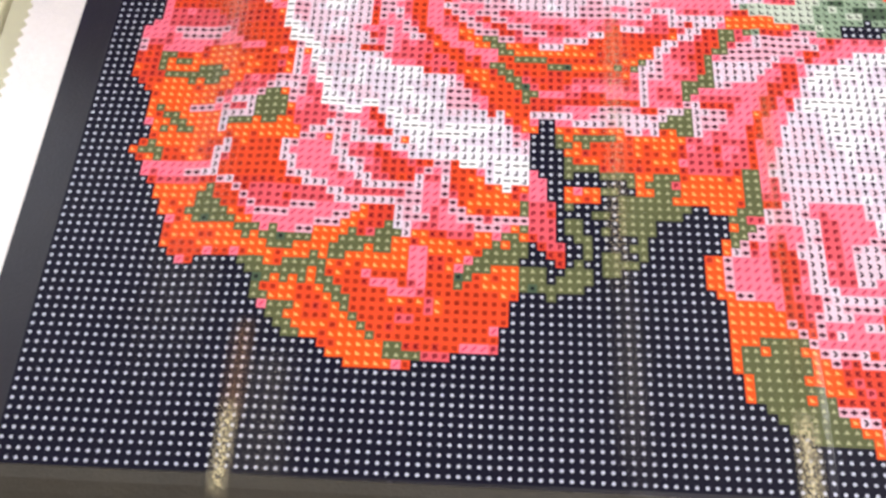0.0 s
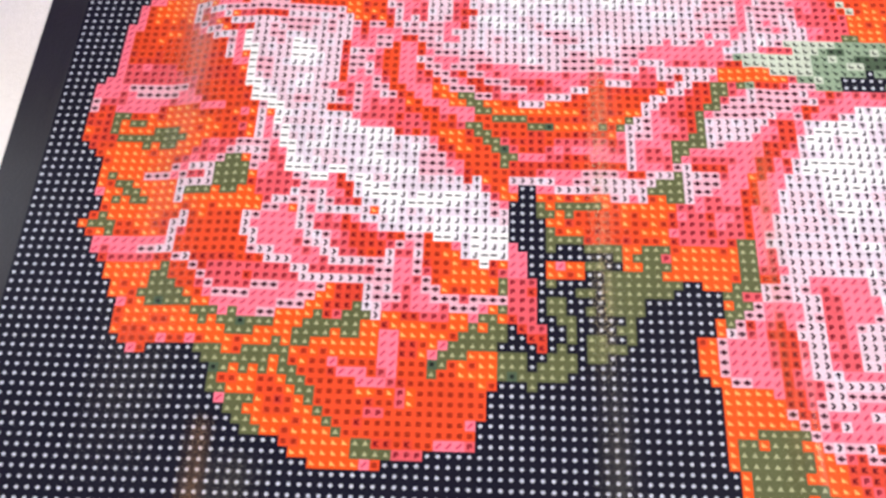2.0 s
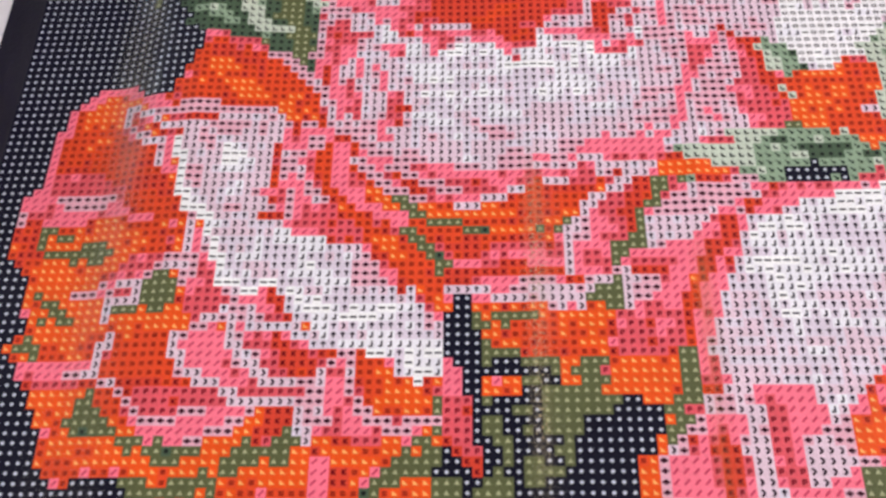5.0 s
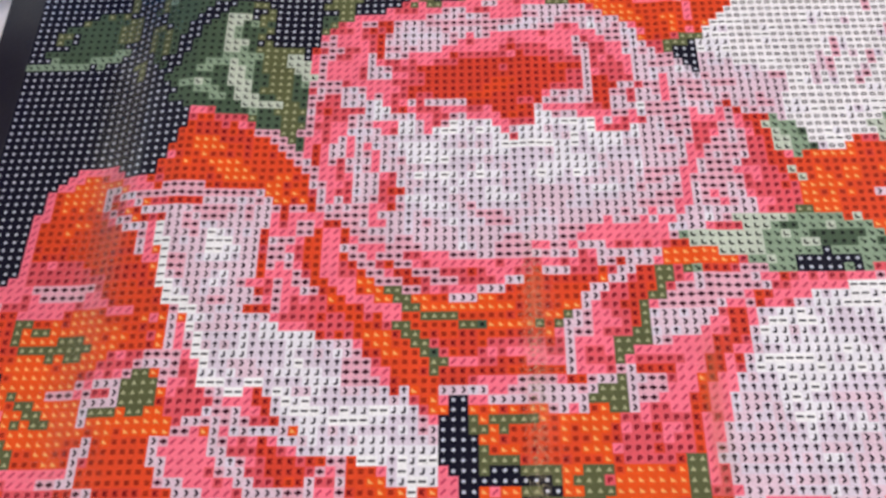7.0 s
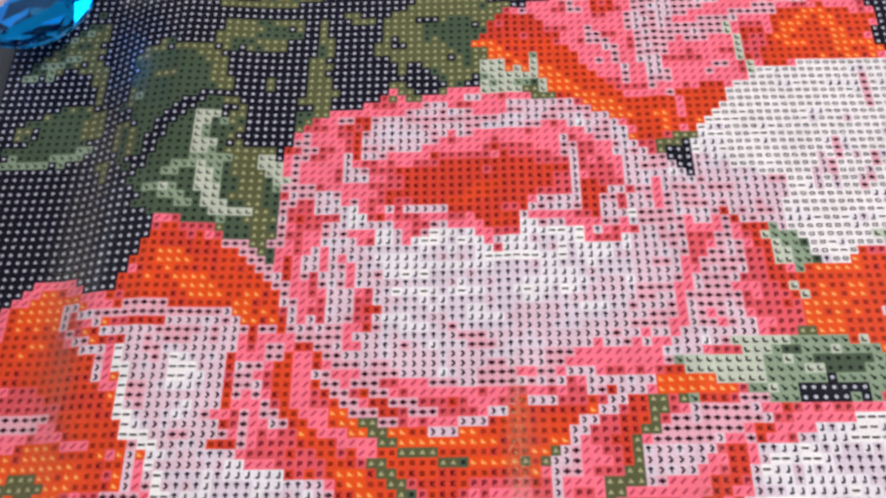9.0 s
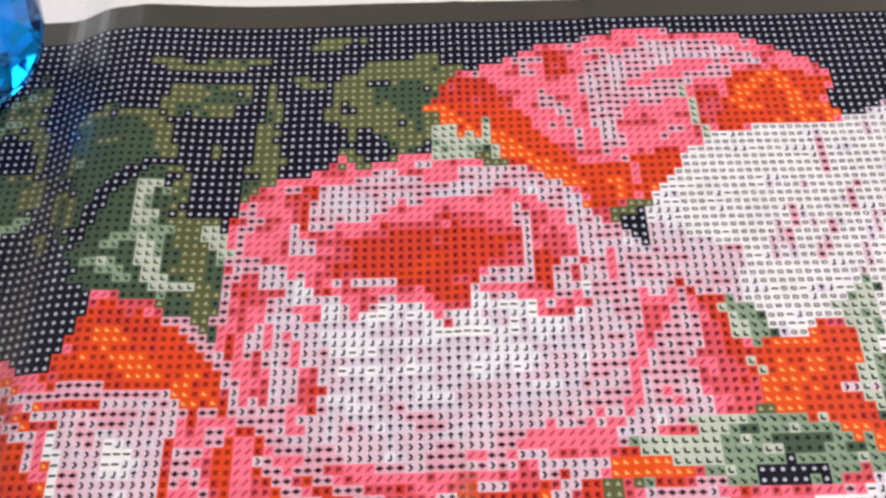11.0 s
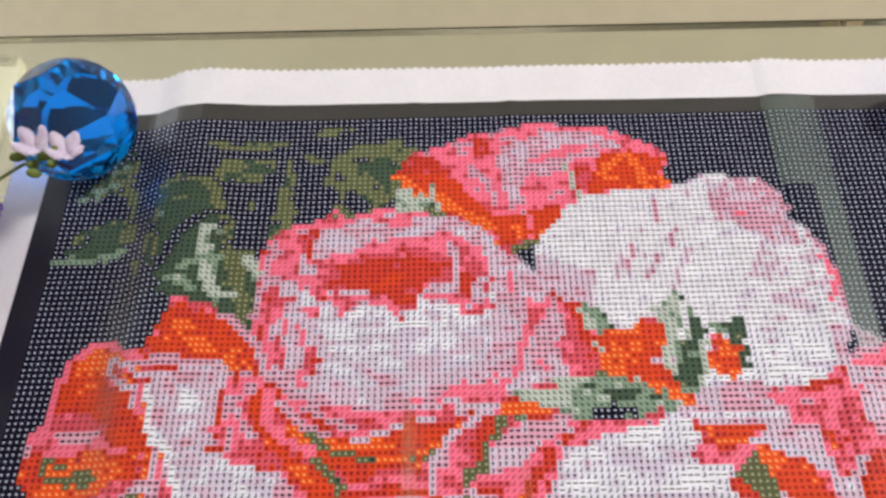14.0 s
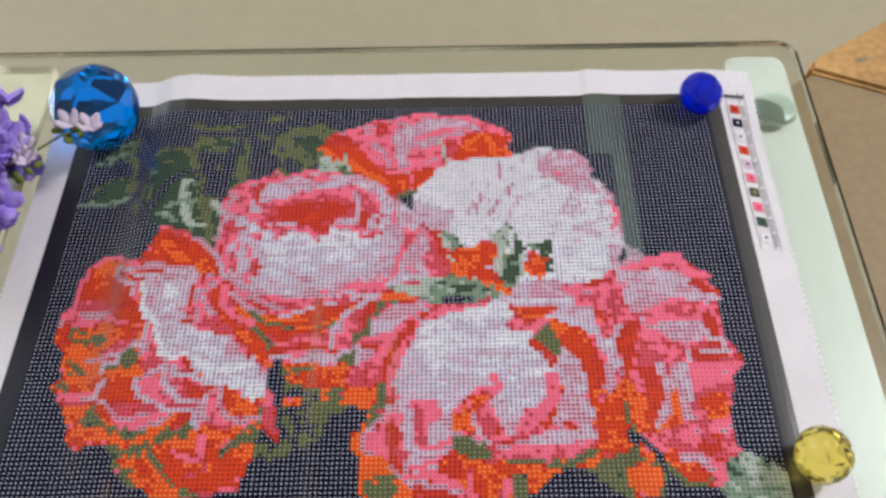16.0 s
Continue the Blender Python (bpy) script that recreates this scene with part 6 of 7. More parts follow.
stroke([(99.8, 22), (102.9, 22.5), (105.5, 23.3), (110, 25.1)], 6.4, 2)
fill([(115.3, 34.9), (116.6, 34.9), (114.9, 29.2), (112.2, 25.1), (110.9, 26), (112.5, 30.2)], 7.2, 8, "d", 0.3)
stroke([(114.4, 37.9), (114, 32.1), (111.1, 28.3), (107.4, 26)], 5, 3)
fill([(115.8, 40.8), (119.9, 40.8), (121.9, 36.3), (121.4, 30.5), (117.2, 27.8), (113.6, 26.9), (116.6, 34.4)], 3.2, 3.5, "d", 0.6)
fill([(108.1, 23.5), (112.2, 25.1), (117.1, 26.4), (121.8, 25.9), (121.1, 23.2), (112.8, 21.9), (108.5, 22.4)], 3.4, 3.4, "d", 0.5)
fill([(101.5, 19.8), (105.5, 22), (112.8, 21.5), (121.6, 23.6), (121.9, 22.7), (116.4, 18.8), (110.4, 18.6), (102.8, 18.9)], 5, 5.6, "d", 0.4)
stroke([(116.6, 26.4), (118.5, 25.9)], 7, 1)
fill([(93.2, 24.4), (96, 24.6), (99.4, 21.6), (101.1, 19.8), (99.7, 18.9), (95.5, 20.3), (93.1, 20.8)], 10, 10, "d", 0.15)
fill([(89.1, 17.3), (93.1, 20.3), (99.3, 18.5), (111.3, 18.4), (111.4, 14.9), (109.2, 12), (103.3, 11.3), (85.7, 15.1)], 8.8, 8.6, "d", 0.35)
fill([(89.1, 17.3), (93.3, 19.9), (95, 19), (95.2, 15.1), (92, 13.8)], 7.6, 7.4, "d", 0.3)
stroke([(104.5, 19.1), (110.8, 18.2)], 10, 1)
fill([(112.5, 17.9), (121.3, 20.9), (122.4, 20.5), (122.1, 17.4), (112.8, 15.8), (111, 14.9)], 9, 8.8, "d", 0.4)
stroke([(112.5, 17.5), (117.2, 18.3), (121.3, 20.5)], 10, 2)
stroke([(85.2, 17.8), (88.6, 16), (93.3, 13.4), (95.8, 11.4)], 5, 3)
stroke([(84, 14.7), (89.1, 13.8), (94.1, 12.5)], 3.6, 1)
fill([(84.4, 13.5), (93.3, 12.5), (94.1, 11.4), (84.4, 11.5)], 7.2, 7, "d", 0.3)
stroke([(95.9, 16.8), (96.2, 11.7)], 5, 1)
stroke([(103.9, 15), (102.9, 11.6)], 5, 2)
stroke([(106.6, 15.4), (106.6, 11.6)], 10, 3)
fill([(108.7, 11.3), (111, 14.5), (115.4, 17), (122, 16.5), (121.3, 9.8), (108.6, 9.9)], 14, 14, "d", 0)
# right flower: lower lobes
fill([(143.9, 40.5), (155.8, 40.4), (149.1, 34), (144.5, 34)], 5, 5.4, "d", 0.4)
fill([(144.5, 32.2), (150.3, 33.5), (151.3, 30.8), (149.6, 27.3), (146.7, 26.9), (144.6, 29.6)], 8.2, 8.7, "r", 0.3)
stroke([(139.7, 32.7), (140.6, 30), (138.4, 26.5)], 8.6, 3)
stroke([(141.8, 40.5), (140.4, 36.8), (142, 31.4), (141.8, 27.4)], 3.6, 2)
fill([(137, 25.2), (144.3, 27.4), (149.9, 26.4), (150.8, 23.9), (150.4, 20.9), (147.7, 17.2), (147.2, 14.4), (144.7, 13.6), (144.8, 16), (141, 19.8), (136.4, 21.8)], 5.2, 5.8, "d", 0.7)
fill([(143.8, 24.8), (148.6, 23.9), (147.5, 18.1), (143.8, 19.7)], 6.2, 6.6, "d", 0.4)
stroke([(138.6, 19.8), (142.3, 20.2), (144.5, 16.8)], 3.6, 2)
fill([(136.4, 21.8), (139.3, 21.4), (138.4, 18.5), (136, 18.5)], 8.4, 8.4, "d", 0.3)
fill([(137, 17.3), (141.5, 18.1), (144.7, 15.6), (143.2, 14), (139.3, 14.1)], 8.2, 8.8, "d", 0.3)
stroke([(135.8, 17.3), (137.2, 16.1), (139.3, 13.9), (143.2, 14)], 10, 1)
fill([(147.4, 17.6), (151.1, 20.1), (155, 18), (159.1, 14.7), (160.5, 10.3), (147.7, 10.4)], 11.6, 13, "r", 0.5)
fill([(150.5, 19.3), (154.2, 17.6), (159.1, 14.7), (160.1, 12.3), (152.1, 15.2)], 13, 13, "d", 0.3)
# pink tip and calyx between the flowers
fill([(53.2, 42.1), (55.5, 41.9), (55.2, 40), (56.8, 37), (56.7, 29.6), (57.3, 26.2), (57.9, 24.1), (56.7, 22.7), (56.1, 24.1), (55.8, 28.2), (55, 33.2), (54.2, 37.6)], 14, 14, "d", 0)
fill([(52, 31.6), (54.8, 34.3), (55.5, 28.2), (56.7, 24.8), (56.1, 22.6), (55.2, 23.2), (53.6, 25.3), (53.1, 28.1)], 5, 6.8, "d", 0.2)
fill([(52.1, 22.4), (54.3, 22.8), (55.8, 22.2), (57.3, 22.6), (59.7, 21.4), (58.5, 19.9), (52.2, 19.6)], 10, 10, "d", 0.1)
fill([(57.7, 32.5), (61.2, 32.7), (61.5, 31.8), (58, 31)], 8.8, 8.8, "d", 0.1)
stroke([(56.9, 34), (60.7, 34)], 14, 1)
stroke([(59.2, 30), (61.8, 30.8)], 14, 1)
stroke([(59.2, 28.2), (61.6, 28.3)], 14, 1)
stroke([(53, 25.8), (53.1, 24.8), (54.4, 23.6), (55.8, 22.6)], 14, 1)
stroke([(60.5, 26.3), (60.2, 22.1)], 14, 1)
# bud and leaves under the white flower, again nearer to the middle flower
fill([(104.7, 70.8), (109.7, 75.9), (117.6, 75.8), (117.1, 62.1), (109.2, 60.7), (104.7, 68.2)], 0.6, 0.8, "d", 0.6, True)
fill([(105.3, 67.2), (106.6, 69.5), (108, 72), (109.6, 68.2), (109, 62.6), (106.4, 59.3), (104.7, 60.8)], 12.4, 11.6, "d", 0.8)
stroke([(108.5, 74.6), (108, 68.2)], 12, 1)
fill([(84.5, 62.8), (91, 62.8), (98.5, 62.1), (103.8, 60.6), (105.8, 57.4), (98.1, 55.9), (87.5, 56)], 13, 12, "d", 0.5)
fill([(88.2, 61), (93.2, 62.8), (99.6, 61.3), (103.6, 58.7), (97.2, 58.5), (91.9, 59.3)], 12, 11.2, "d", 0.8)
stroke([(100.6, 61.3), (103.3, 59.9), (105.7, 58.2)], 8.8, 2)
fill([(91.2, 57.1), (94, 58.1), (96.6, 57.8), (98.3, 56.8), (93.8, 55.3), (91.2, 55.6)], 14, 14, "d", 0)
fill([(79.2, 59.2), (84.4, 60.8), (88.2, 60.4), (87.5, 57.7), (83.2, 57.2)], 13, 13, "d", 0.3)
fill([(76.8, 58.1), (82.2, 58.6), (84.8, 56.3), (78.9, 56)], 9, 8.8, "d", 0.2)
stroke([(76.8, 55.9), (79.6, 56.1)], 10, 1)
# white flower: clear middle, lilac edges
fill([(84.7, 88), (89.5, 93.7), (93.7, 96.7), (100.8, 97.8), (107.7, 97.4), (114.1, 99.9), (115.8, 101.1), (119.8, 97.9), (124.5, 99.3), (128, 94.7), (127.3, 91.3), (130, 84.6), (133.1, 81.5), (133, 78.2), (131.2, 73.6), (117.9, 72.4), (116.4, 74.1), (111.6, 72.7), (106.9, 77.7), (100.8, 74.4), (96, 71.9), (91.8, 76.1), (88.1, 76.2), (83.2, 79.4), (84, 85.8)], 0.6, 0.9, "d", 0.8, True)
fill([(84.3, 85.4), (88.6, 82.6), (93.7, 81.4), (92.7, 76.1), (88.1, 76), (83.2, 79.2)], 3.3, 3.2, "r", 0.5)
fill([(121.2, 89.8), (130, 84.6), (132.5, 80.9), (131.2, 73.6), (122.7, 73.3), (120.5, 80.9)], 2.2, 2.4, "r", 0.7, True)
fill([(115.1, 99.6), (119.8, 97.9), (124.5, 99.3), (128, 94.7), (127.1, 91.3), (129.9, 85.6), (125.3, 86.1), (120, 88.4), (118.5, 90.8), (115.7, 91.5), (114.7, 94.3)], 3.6, 3.9, "d", 0.5)
stroke([(119.9, 97.3), (124.4, 98.9), (127.3, 96), (127.7, 92.9)], 4.2, 1)
stroke([(122.4, 96.2), (126.2, 95.3)], 4.2, 1)
stroke([(115.7, 91.7), (117.3, 94.3)], 4.2, 1)
stroke([(123.7, 91.5), (123.7, 87.5)], 4, 1)
stroke([(131, 83.6), (132.6, 81.7), (132.8, 78.2), (131.4, 75.1)], 5, 1)
stroke([(100.6, 86.1), (98.9, 81.1)], 4, 1)
stroke([(104.6, 84.3), (102.5, 80.2)], 4, 1)
stroke([(98.3, 84.6), (97, 80)], 3.4, 1)
stroke([(105.1, 95.3), (105.1, 91.3)], 3.8, 1)
stroke([(107.7, 88.9), (106.8, 86.4)], 3.8, 1)
stroke([(110.1, 85.5), (107.3, 81.1), (106.5, 77.9)], 3, 1)
stroke([(122.3, 85.2), (119.3, 79.8)], 3, 1)
# bud, second bud and leaves
fill([(110.6, 69.2), (112, 69.7), (114.1, 68), (114.9, 64.7), (113.8, 61.7), (110.8, 62.6), (109.7, 63.9)], 8.3, 8.9, "d", 0.3)
stroke([(109.6, 62.5), (112.5, 62.5)], 0.4, 1)
fill([(105.8, 68.2), (107.9, 68.7), (109.2, 68.1), (108.3, 60.1), (104.6, 60.2)], 11.4, 11, "d", 0.5)
fill([(105.2, 76.9), (106.7, 76.7), (106.1, 68.8), (104.6, 64.9), (104.5, 68.8)], 12.4, 12.6, "d", 0.5)
stroke([(108.9, 71.7), (109, 68.1)], 11, 2)
stroke([(114, 70.8), (115.1, 68)], 11, 2)
stroke([(115.8, 72.6), (115.9, 68.6), (115.9, 63.6)], 11, 2)
stroke([(111.5, 70.9), (113.3, 69.8)], 12, 1)
fill([(89.8, 74.6), (93.3, 74.5), (95.5, 70.9), (93, 69.9), (91.5, 71.3)], 12.8, 11.2, "r", 0.5)
stroke([(101.1, 64.9), (103.8, 65.1)], 3, 1)
fill([(109.1, 68.7), (110.4, 68.7), (108.8, 60.1), (107.9, 60.1)], 12.6, 12.8, "d", 0.3)
# right flower: upper petals
fill([(130.3, 71), (136.8, 69.7), (138.1, 67.2), (133.3, 63), (129.4, 63.3)], 3.3, 3.5, "d", 0.4)
stroke([(133.3, 69.5), (132.3, 65.7)], 14, 1)
fill([(126.5, 59.1), (133.2, 60.3), (132.2, 52), (128.5, 47.4), (126.2, 51.8)], 5, 5.5, "d", 0.5)
fill([(132.3, 59.9), (138.8, 64.3), (144.7, 63.7), (148.8, 60.3), (152.4, 57.3), (151, 55), (147.8, 55.9), (144, 55.9), (138.6, 53.7), (133.3, 52.6), (131.2, 55.8)], 3.4, 3.6, "d", 0.4)
stroke([(133.4, 63.6), (140.5, 67), (144.6, 68.2), (145.8, 66.2), (147.2, 63.4), (151.4, 62.1)], 5.2, 3)
stroke([(148, 60.3), (151.7, 57.9)], 6.9, 2)
stroke([(152.1, 57.1), (152.9, 55.8)], 3, 1)
fill([(132.5, 51.4), (137.1, 51.9), (139.5, 46), (143.9, 45.4), (143.6, 40.2), (133, 40.1), (132.5, 45.8)], 5, 5.6, "d", 0.5)
stroke([(137.2, 52.9), (144.3, 56.4)], 5, 2)
stroke([(138.9, 51.6), (149.8, 51.2)], 5, 2)
fill([(138.2, 50.8), (148.1, 50.2), (149.6, 47.3), (147.3, 45.1), (140, 46)], 3.6, 3.8, "d", 0.5)
stroke([(149.7, 51.5), (151.1, 47)], 6.9, 2)
stroke([(148.6, 48.7), (149, 46.3), (151.1, 45.7), (152.5, 44.2)], 3.2, 1)
fill([(148.4, 45.6), (152, 45), (152.1, 43.2), (148.3, 43.7)], 6.9, 6.9, "d", 0.2)
stroke([(146.9, 42.9), (153.3, 42.8)], 3.2, 1)
fill([(144.9, 42.1), (155.4, 42.4), (155.3, 40.1), (144.6, 40.2)], 6.9, 6.6, "d", 0.2)
fill([(130.4, 49.2), (135.2, 51.5), (133.2, 45.8), (131.8, 40.1), (128.2, 40.4), (128.8, 46)], 6.9, 7.6, "d", 0.3)
stroke([(129.9, 49.4), (128.4, 46.1), (128.6, 44.4)], 3.3, 1)
stroke([(125.7, 46.2), (127.1, 43.4), (128.4, 40.3)], 2.6, 2)
# orange rim of the middle flower
stroke([(74.3, 19.4), (74, 16.1), (73.8, 12.4)], 9, 1)
stroke([(75, 11.6), (75, 9.8)], 9, 1)
stroke([(77.3, 19.5), (78.5, 18.2), (79.5, 17.1)], 9, 2)
stroke([(76.8, 15), (77, 14.6)], 9, 1)
stroke([(81.7, 14.7), (82.8, 13.6), (83.5, 11.7), (84.3, 10.6)], 9, 2)

# no slivers of ground between neighbouring petals
for turn in range(3):
    old = tone.copy()
    shut = keep.copy()
    for i in range(1, NX - 1):
        for j in range(1, NY - 1):
            if not shut[i, j] and (i > 45 or j < 80):
                ring = [(i + p, j + q) for p in (-1, 0, 1) for q in (-1, 0, 1) if (p or q) and shut[i + p, j + q] and old[i + p, j + q] != 14]
                if len(ring) >= 5:
                    tone[i, j] = old[ring[(i * 7 + j * 3) % len(ring)]]
                    keep[i, j] = True
# ragged seams between the inks
die = random.Random(11)
old = tone.copy()
for i in range(1, NX - 1):
    for j in range(1, NY - 1):
        t0 = old[i, j]
        near = [old[i - 1, j], old[i + 1, j], old[i, j - 1], old[i, j + 1]]
        if t0 < 10 and not rim_line[i, j]:
            same = [q for q in near if q < 10]
            mean = (t0 + sum(same)) / (1 + len(same))
            if abs(mean - t0) > 0.7 and die.random() < 0.16:
                tone[i, j] = min(9, max(0, round(mean + die.uniform(-0.6, 0.6))))
        elif 10 <= t0 <= 13:
            other = [q for q in near if not 10 <= q <= 13]
            if other and die.random() < (0.05 if 14 in other else 0.02):
                tone[i, j] = die.choice(other)
        if t0 < 10 and die.random() < 0.02:
            green = [q for q in near if 10 <= q <= 13]
            if green:
                tone[i, j] = green[0]
old = tone.copy()
for i in range(1, NX - 1):
    for j in range(1, NY - 1):
        t0 = old[i, j]
        near = [old[i - 1, j], old[i + 1, j], old[i, j - 1], old[i, j + 1]]
        if 6 <= t0 <= 9 and 14 in near and die.random() < (0.2 if t0 < 9 else 0.04):
            tone[i, j] = 5
        elif 5 <= t0 <= 9 and die.random() < 0.07:
            tone[i, j] = min(9, max(5, t0 + die.choice((-1, 1))))
        elif t0 <= 4 and die.random() < 0.14:
            tone[i, j] = min(3 if flag[i, j] else 4, max(0, t0 + die.choice((-1, 1))))
        elif 10 <= t0 <= 13 and die.random() < 0.05:
            tone[i, j] = min(13, max(10, t0 + die.choice((-1, 1))))

# thin leaves at the corner let the ground show through
for i in range(60):
    for j in range(78, NY):
        if tone[i, j] == 10 and noise.noise((i / 5 + j / 9, j / 2.2 - i / 8, 21)) > 0.24:
            tone[i, j] = 14
for i in range(88, NX):
    for j in range(70, NY):
        if flag[i, j] and tone[i, j] in (0, 1, 2) and noise.noise((i / 3, j / 2, 55)) > -0.25:
            tone[i, j] = 15

canvas = thing("diamond_painting_canvas", "blank diamond painting canvas of pink peonies on the glass table", "canvas")
lift = 0.00012


def bar(x0, y0, x1, y1, w):
    dx, dy = x1 - x0, y1 - y0
    k = w * 0.62 / math.hypot(dx, dy)
    return [(x0 - dy * k, y0 + dx * k), (x0 + dy * k, y0 - dx * k), (x1 + dy * k, y1 - dx * k), (x1 - dy * k, y1 + dx * k)]


dot = [(0.19 * math.cos(k * math.pi / 4), 0.175 * math.sin(k * math.pi / 4)) for k in range(8)]
SIGNS = [
    [bar(-0.28, 0, 0.28, 0, 0.13)],
    [bar(0.08, 0.24, 0.08, -0.2, 0.12), bar(0.1, -0.2, -0.18, -0.2, 0.12)],
    [bar(0, 0.22, 0, -0.24, 0.1), bar(0, 0.24, -0.18, 0.04, 0.1), bar(0, 0.24, 0.18, 0.04, 0.1)],
    [bar(-0.1, 0.24, 0.16, 0, 0.13), bar(0.16, 0, -0.1, -0.24, 0.13)],
    [bar(-0.28, 0, 0.28, 0, 0.14), bar(0, 0.2, 0, -0.2, 0.16)],
    [bar(-0.2, -0.2, 0.2, 0.2, 0.12)],
    [bar(-0.13, 0.22, -0.13, -0.24, 0.12), bar(-0.13, 0.18, 0.18, 0.18, 0.12), bar(0.16, 0.18, 0.16, -0.02, 0.1), bar(-0.13, -0.03, 0.18, -0.03, 0.1)],
    [bar(-0.15, 0.22, -0.15, -0.22, 0.13), bar(-0.15, 0, 0.18, 0.22, 0.12), bar(-0.15, 0, 0.18, -0.22, 0.12)],
    [bar(-0.22, 0.1, 0.22, 0.1, 0.11), bar(-0.22, -0.12, 0.22, -0.12, 0.11)],
    [[(-0.24, 0.24), (-0.24, -0.2), (0.28, -0.2)]],
    [[(-0.26, -0.18), (0.26, -0.18), (0, 0.24)]],
    [[(-0.18, -0.18), (0.18, -0.18), (0.18, 0.18), (-0.18, 0.18)]],
    [bar(-0.22, 0.22, 0.2, -0.2, 0.12), bar(0.2, 0.06, 0.2, -0.22, 0.11), bar(-0.04, -0.2, 0.22, -0.2, 0.11)],
    [bar(-0.16, 0.22, -0.16, -0.2, 0.14), bar(-0.16, -0.18, 0.24, -0.18, 0.14)],
    [dot],
    [bar(-0.24, 0.14, 0.24, 0.14, 0.09), bar(-0.24, -0.14, 0.24, -0.14, 0.09), bar(-0.22, 0.14, -0.22, -0.14, 0.09), bar(0.22, 0.14, 0.22, -0.14, 0.09)]]



def place(u, v):
    """The point of the canvas at grid position u, v."""
    su, sv = slack(u, v)
    x, y = (u + su) * P, (v + sv) * P
    return x, y, relief(x, y)


vs = [place(i, j) for i in range(NX + 1) for j in range(NY + 1)]
fs, slot, sv, sf, sslot = [], [], [], [], []
for i in range(NX):
    for j in range(NY):
        k = int(tone[i, j])
        b = i * (NY + 1) + j
        fs.append((b, b + NY + 1, b + NY + 2, b + 1))
        slot.append(k)
        cx, cy, z = place(i + 0.5, j + 0.5)
        z += lift
        sx, sy = (relief(cx + P / 2, cy) - relief(cx - P / 2, cy)) / P, (relief(cx, cy + P / 2) - relief(cx, cy - P / 2)) / P
        jx, jy = 0.035 * noise.noise((i * 3.7, j * 2.9, 1)), 0.035 * noise.noise((i * 3.1, j * 2.3, 8))
        g = 1.3 if k <= 5 else 1.12
        for poly in SIGNS[k]:
            b = len(sv)
            sv += [(cx + (g * px + jx) * P, cy + (g * py + jy) * P, z + px * P * sx + py * P * sy) for px, py in poly]
            sf.append(tuple(range(b, b + len(poly))))
            sslot.append(k)


def printed(name, verts, polys, slots, mats, label):
    me = bpy.data.meshes.new(name)
    me.from_pydata(verts, [], polys)
    for m in mats:
        me.materials.append(m)
    me.polygons.foreach_set("material_index", slots)
    ob = new(name, me)
    ob.parent = canvas
    return tagged(ob, label)


printed("picture", vs, fs, slot, ink, "gridded print of pink, white and orange peonies on black")
tagged(printed("sign_print", sv, sf, sslot, sign_ink, "one small printed sign in every square"), kind="stuff")


def sheet(name, x0, x1, y0, y1, mat, label, nx, ny, drop=0.0, thick=0.0, teeth=""):
    """A piece of the canvas that follows its relief; teeth: the sides with a pinked edge."""
    bm = bmesh.new()
    g = []
    for i in range(nx + 1):
        col = []
        for j in range(ny + 1):
            x, y = x0 + (x1 - x0) * i / nx, y0 + (y1 - y0) * j / ny
            dx = dy = 0
            if "w" in teeth and i == 0:
                dx = 0.0016 * (j % 2)
            if "e" in teeth and i == nx:
                dx = -0.0016 * (j % 2)
            if "n" in teeth and j == ny:
                dy = -0.0016 * (i % 2)
            if "s" in teeth and j == 0:
                dy = 0.0016 * (i % 2)
            col.append(bm.verts.new((x + dx, y + dy, relief(x, y) - drop)))
        g.append(col)
    for i in range(nx):
        for j in range(ny):
            bm.faces.new((g[i][j], g[i + 1][j], g[i + 1][j + 1], g[i][j + 1]))
    if thick:
        made = bmesh.ops.extrude_face_region(bm, geom=bm.faces[:])
        bmesh.ops.translate(bm, verts=[v for v in made["geom"] if isinstance(v, bmesh.types.BMVert)], vec=(0, 0, -thick))
        bmesh.ops.recalc_face_normals(bm, faces=bm.faces[:])
    return part(name, bm, mat, canvas, label, smooth=False)


W, H = NX * P, NY * P
BW, BE, BN, BS = -0.0125, W + 0.0105, H + 0.0115, -0.014
MW, ME, MN, MS = -0.031, W + 0.036, H + 0.0345, -0.04
sheet("backing", MW, ME, MS, MN, canvas_white, "white canvas with a pinked edge", 233, 181, 0.0004, 0.0003, "wens")
for nm, b in (("border_strip", (BW, -0.0035, BS, BN)), ("border_strip", (W + 0.0012, BE, BS, BN)), ("border_strip", (-0.0035, W + 0.0012, H + 0.0015, BN)), ("border_strip", (-0.0035, W + 0.0012, BS, -0.0012))):
    sheet(nm, *b, navy_ink if b[0] == BW else border_ink, "dark grey printed border", max(2, int((b[1] - b[0]) / 0.003)), max(2, int((b[3] - b[2]) / 0.003)), 0.0002)
for b in ((-0.0035, 0, -0.0012, H + 0.0015), (W - 0.002, W + 0.0012, -0.0012, H + 0.0015), (0, W - 0.002, H, H + 0.0015), (0, W - 0.002, -0.0012, 0.001)):
    sheet("border_line", *b, navy_ink, "black line round the picture", max(1, int((b[1] - b[0]) / 0.003)), max(1, int((b[3] - b[2]) / 0.003)), 0.0001)



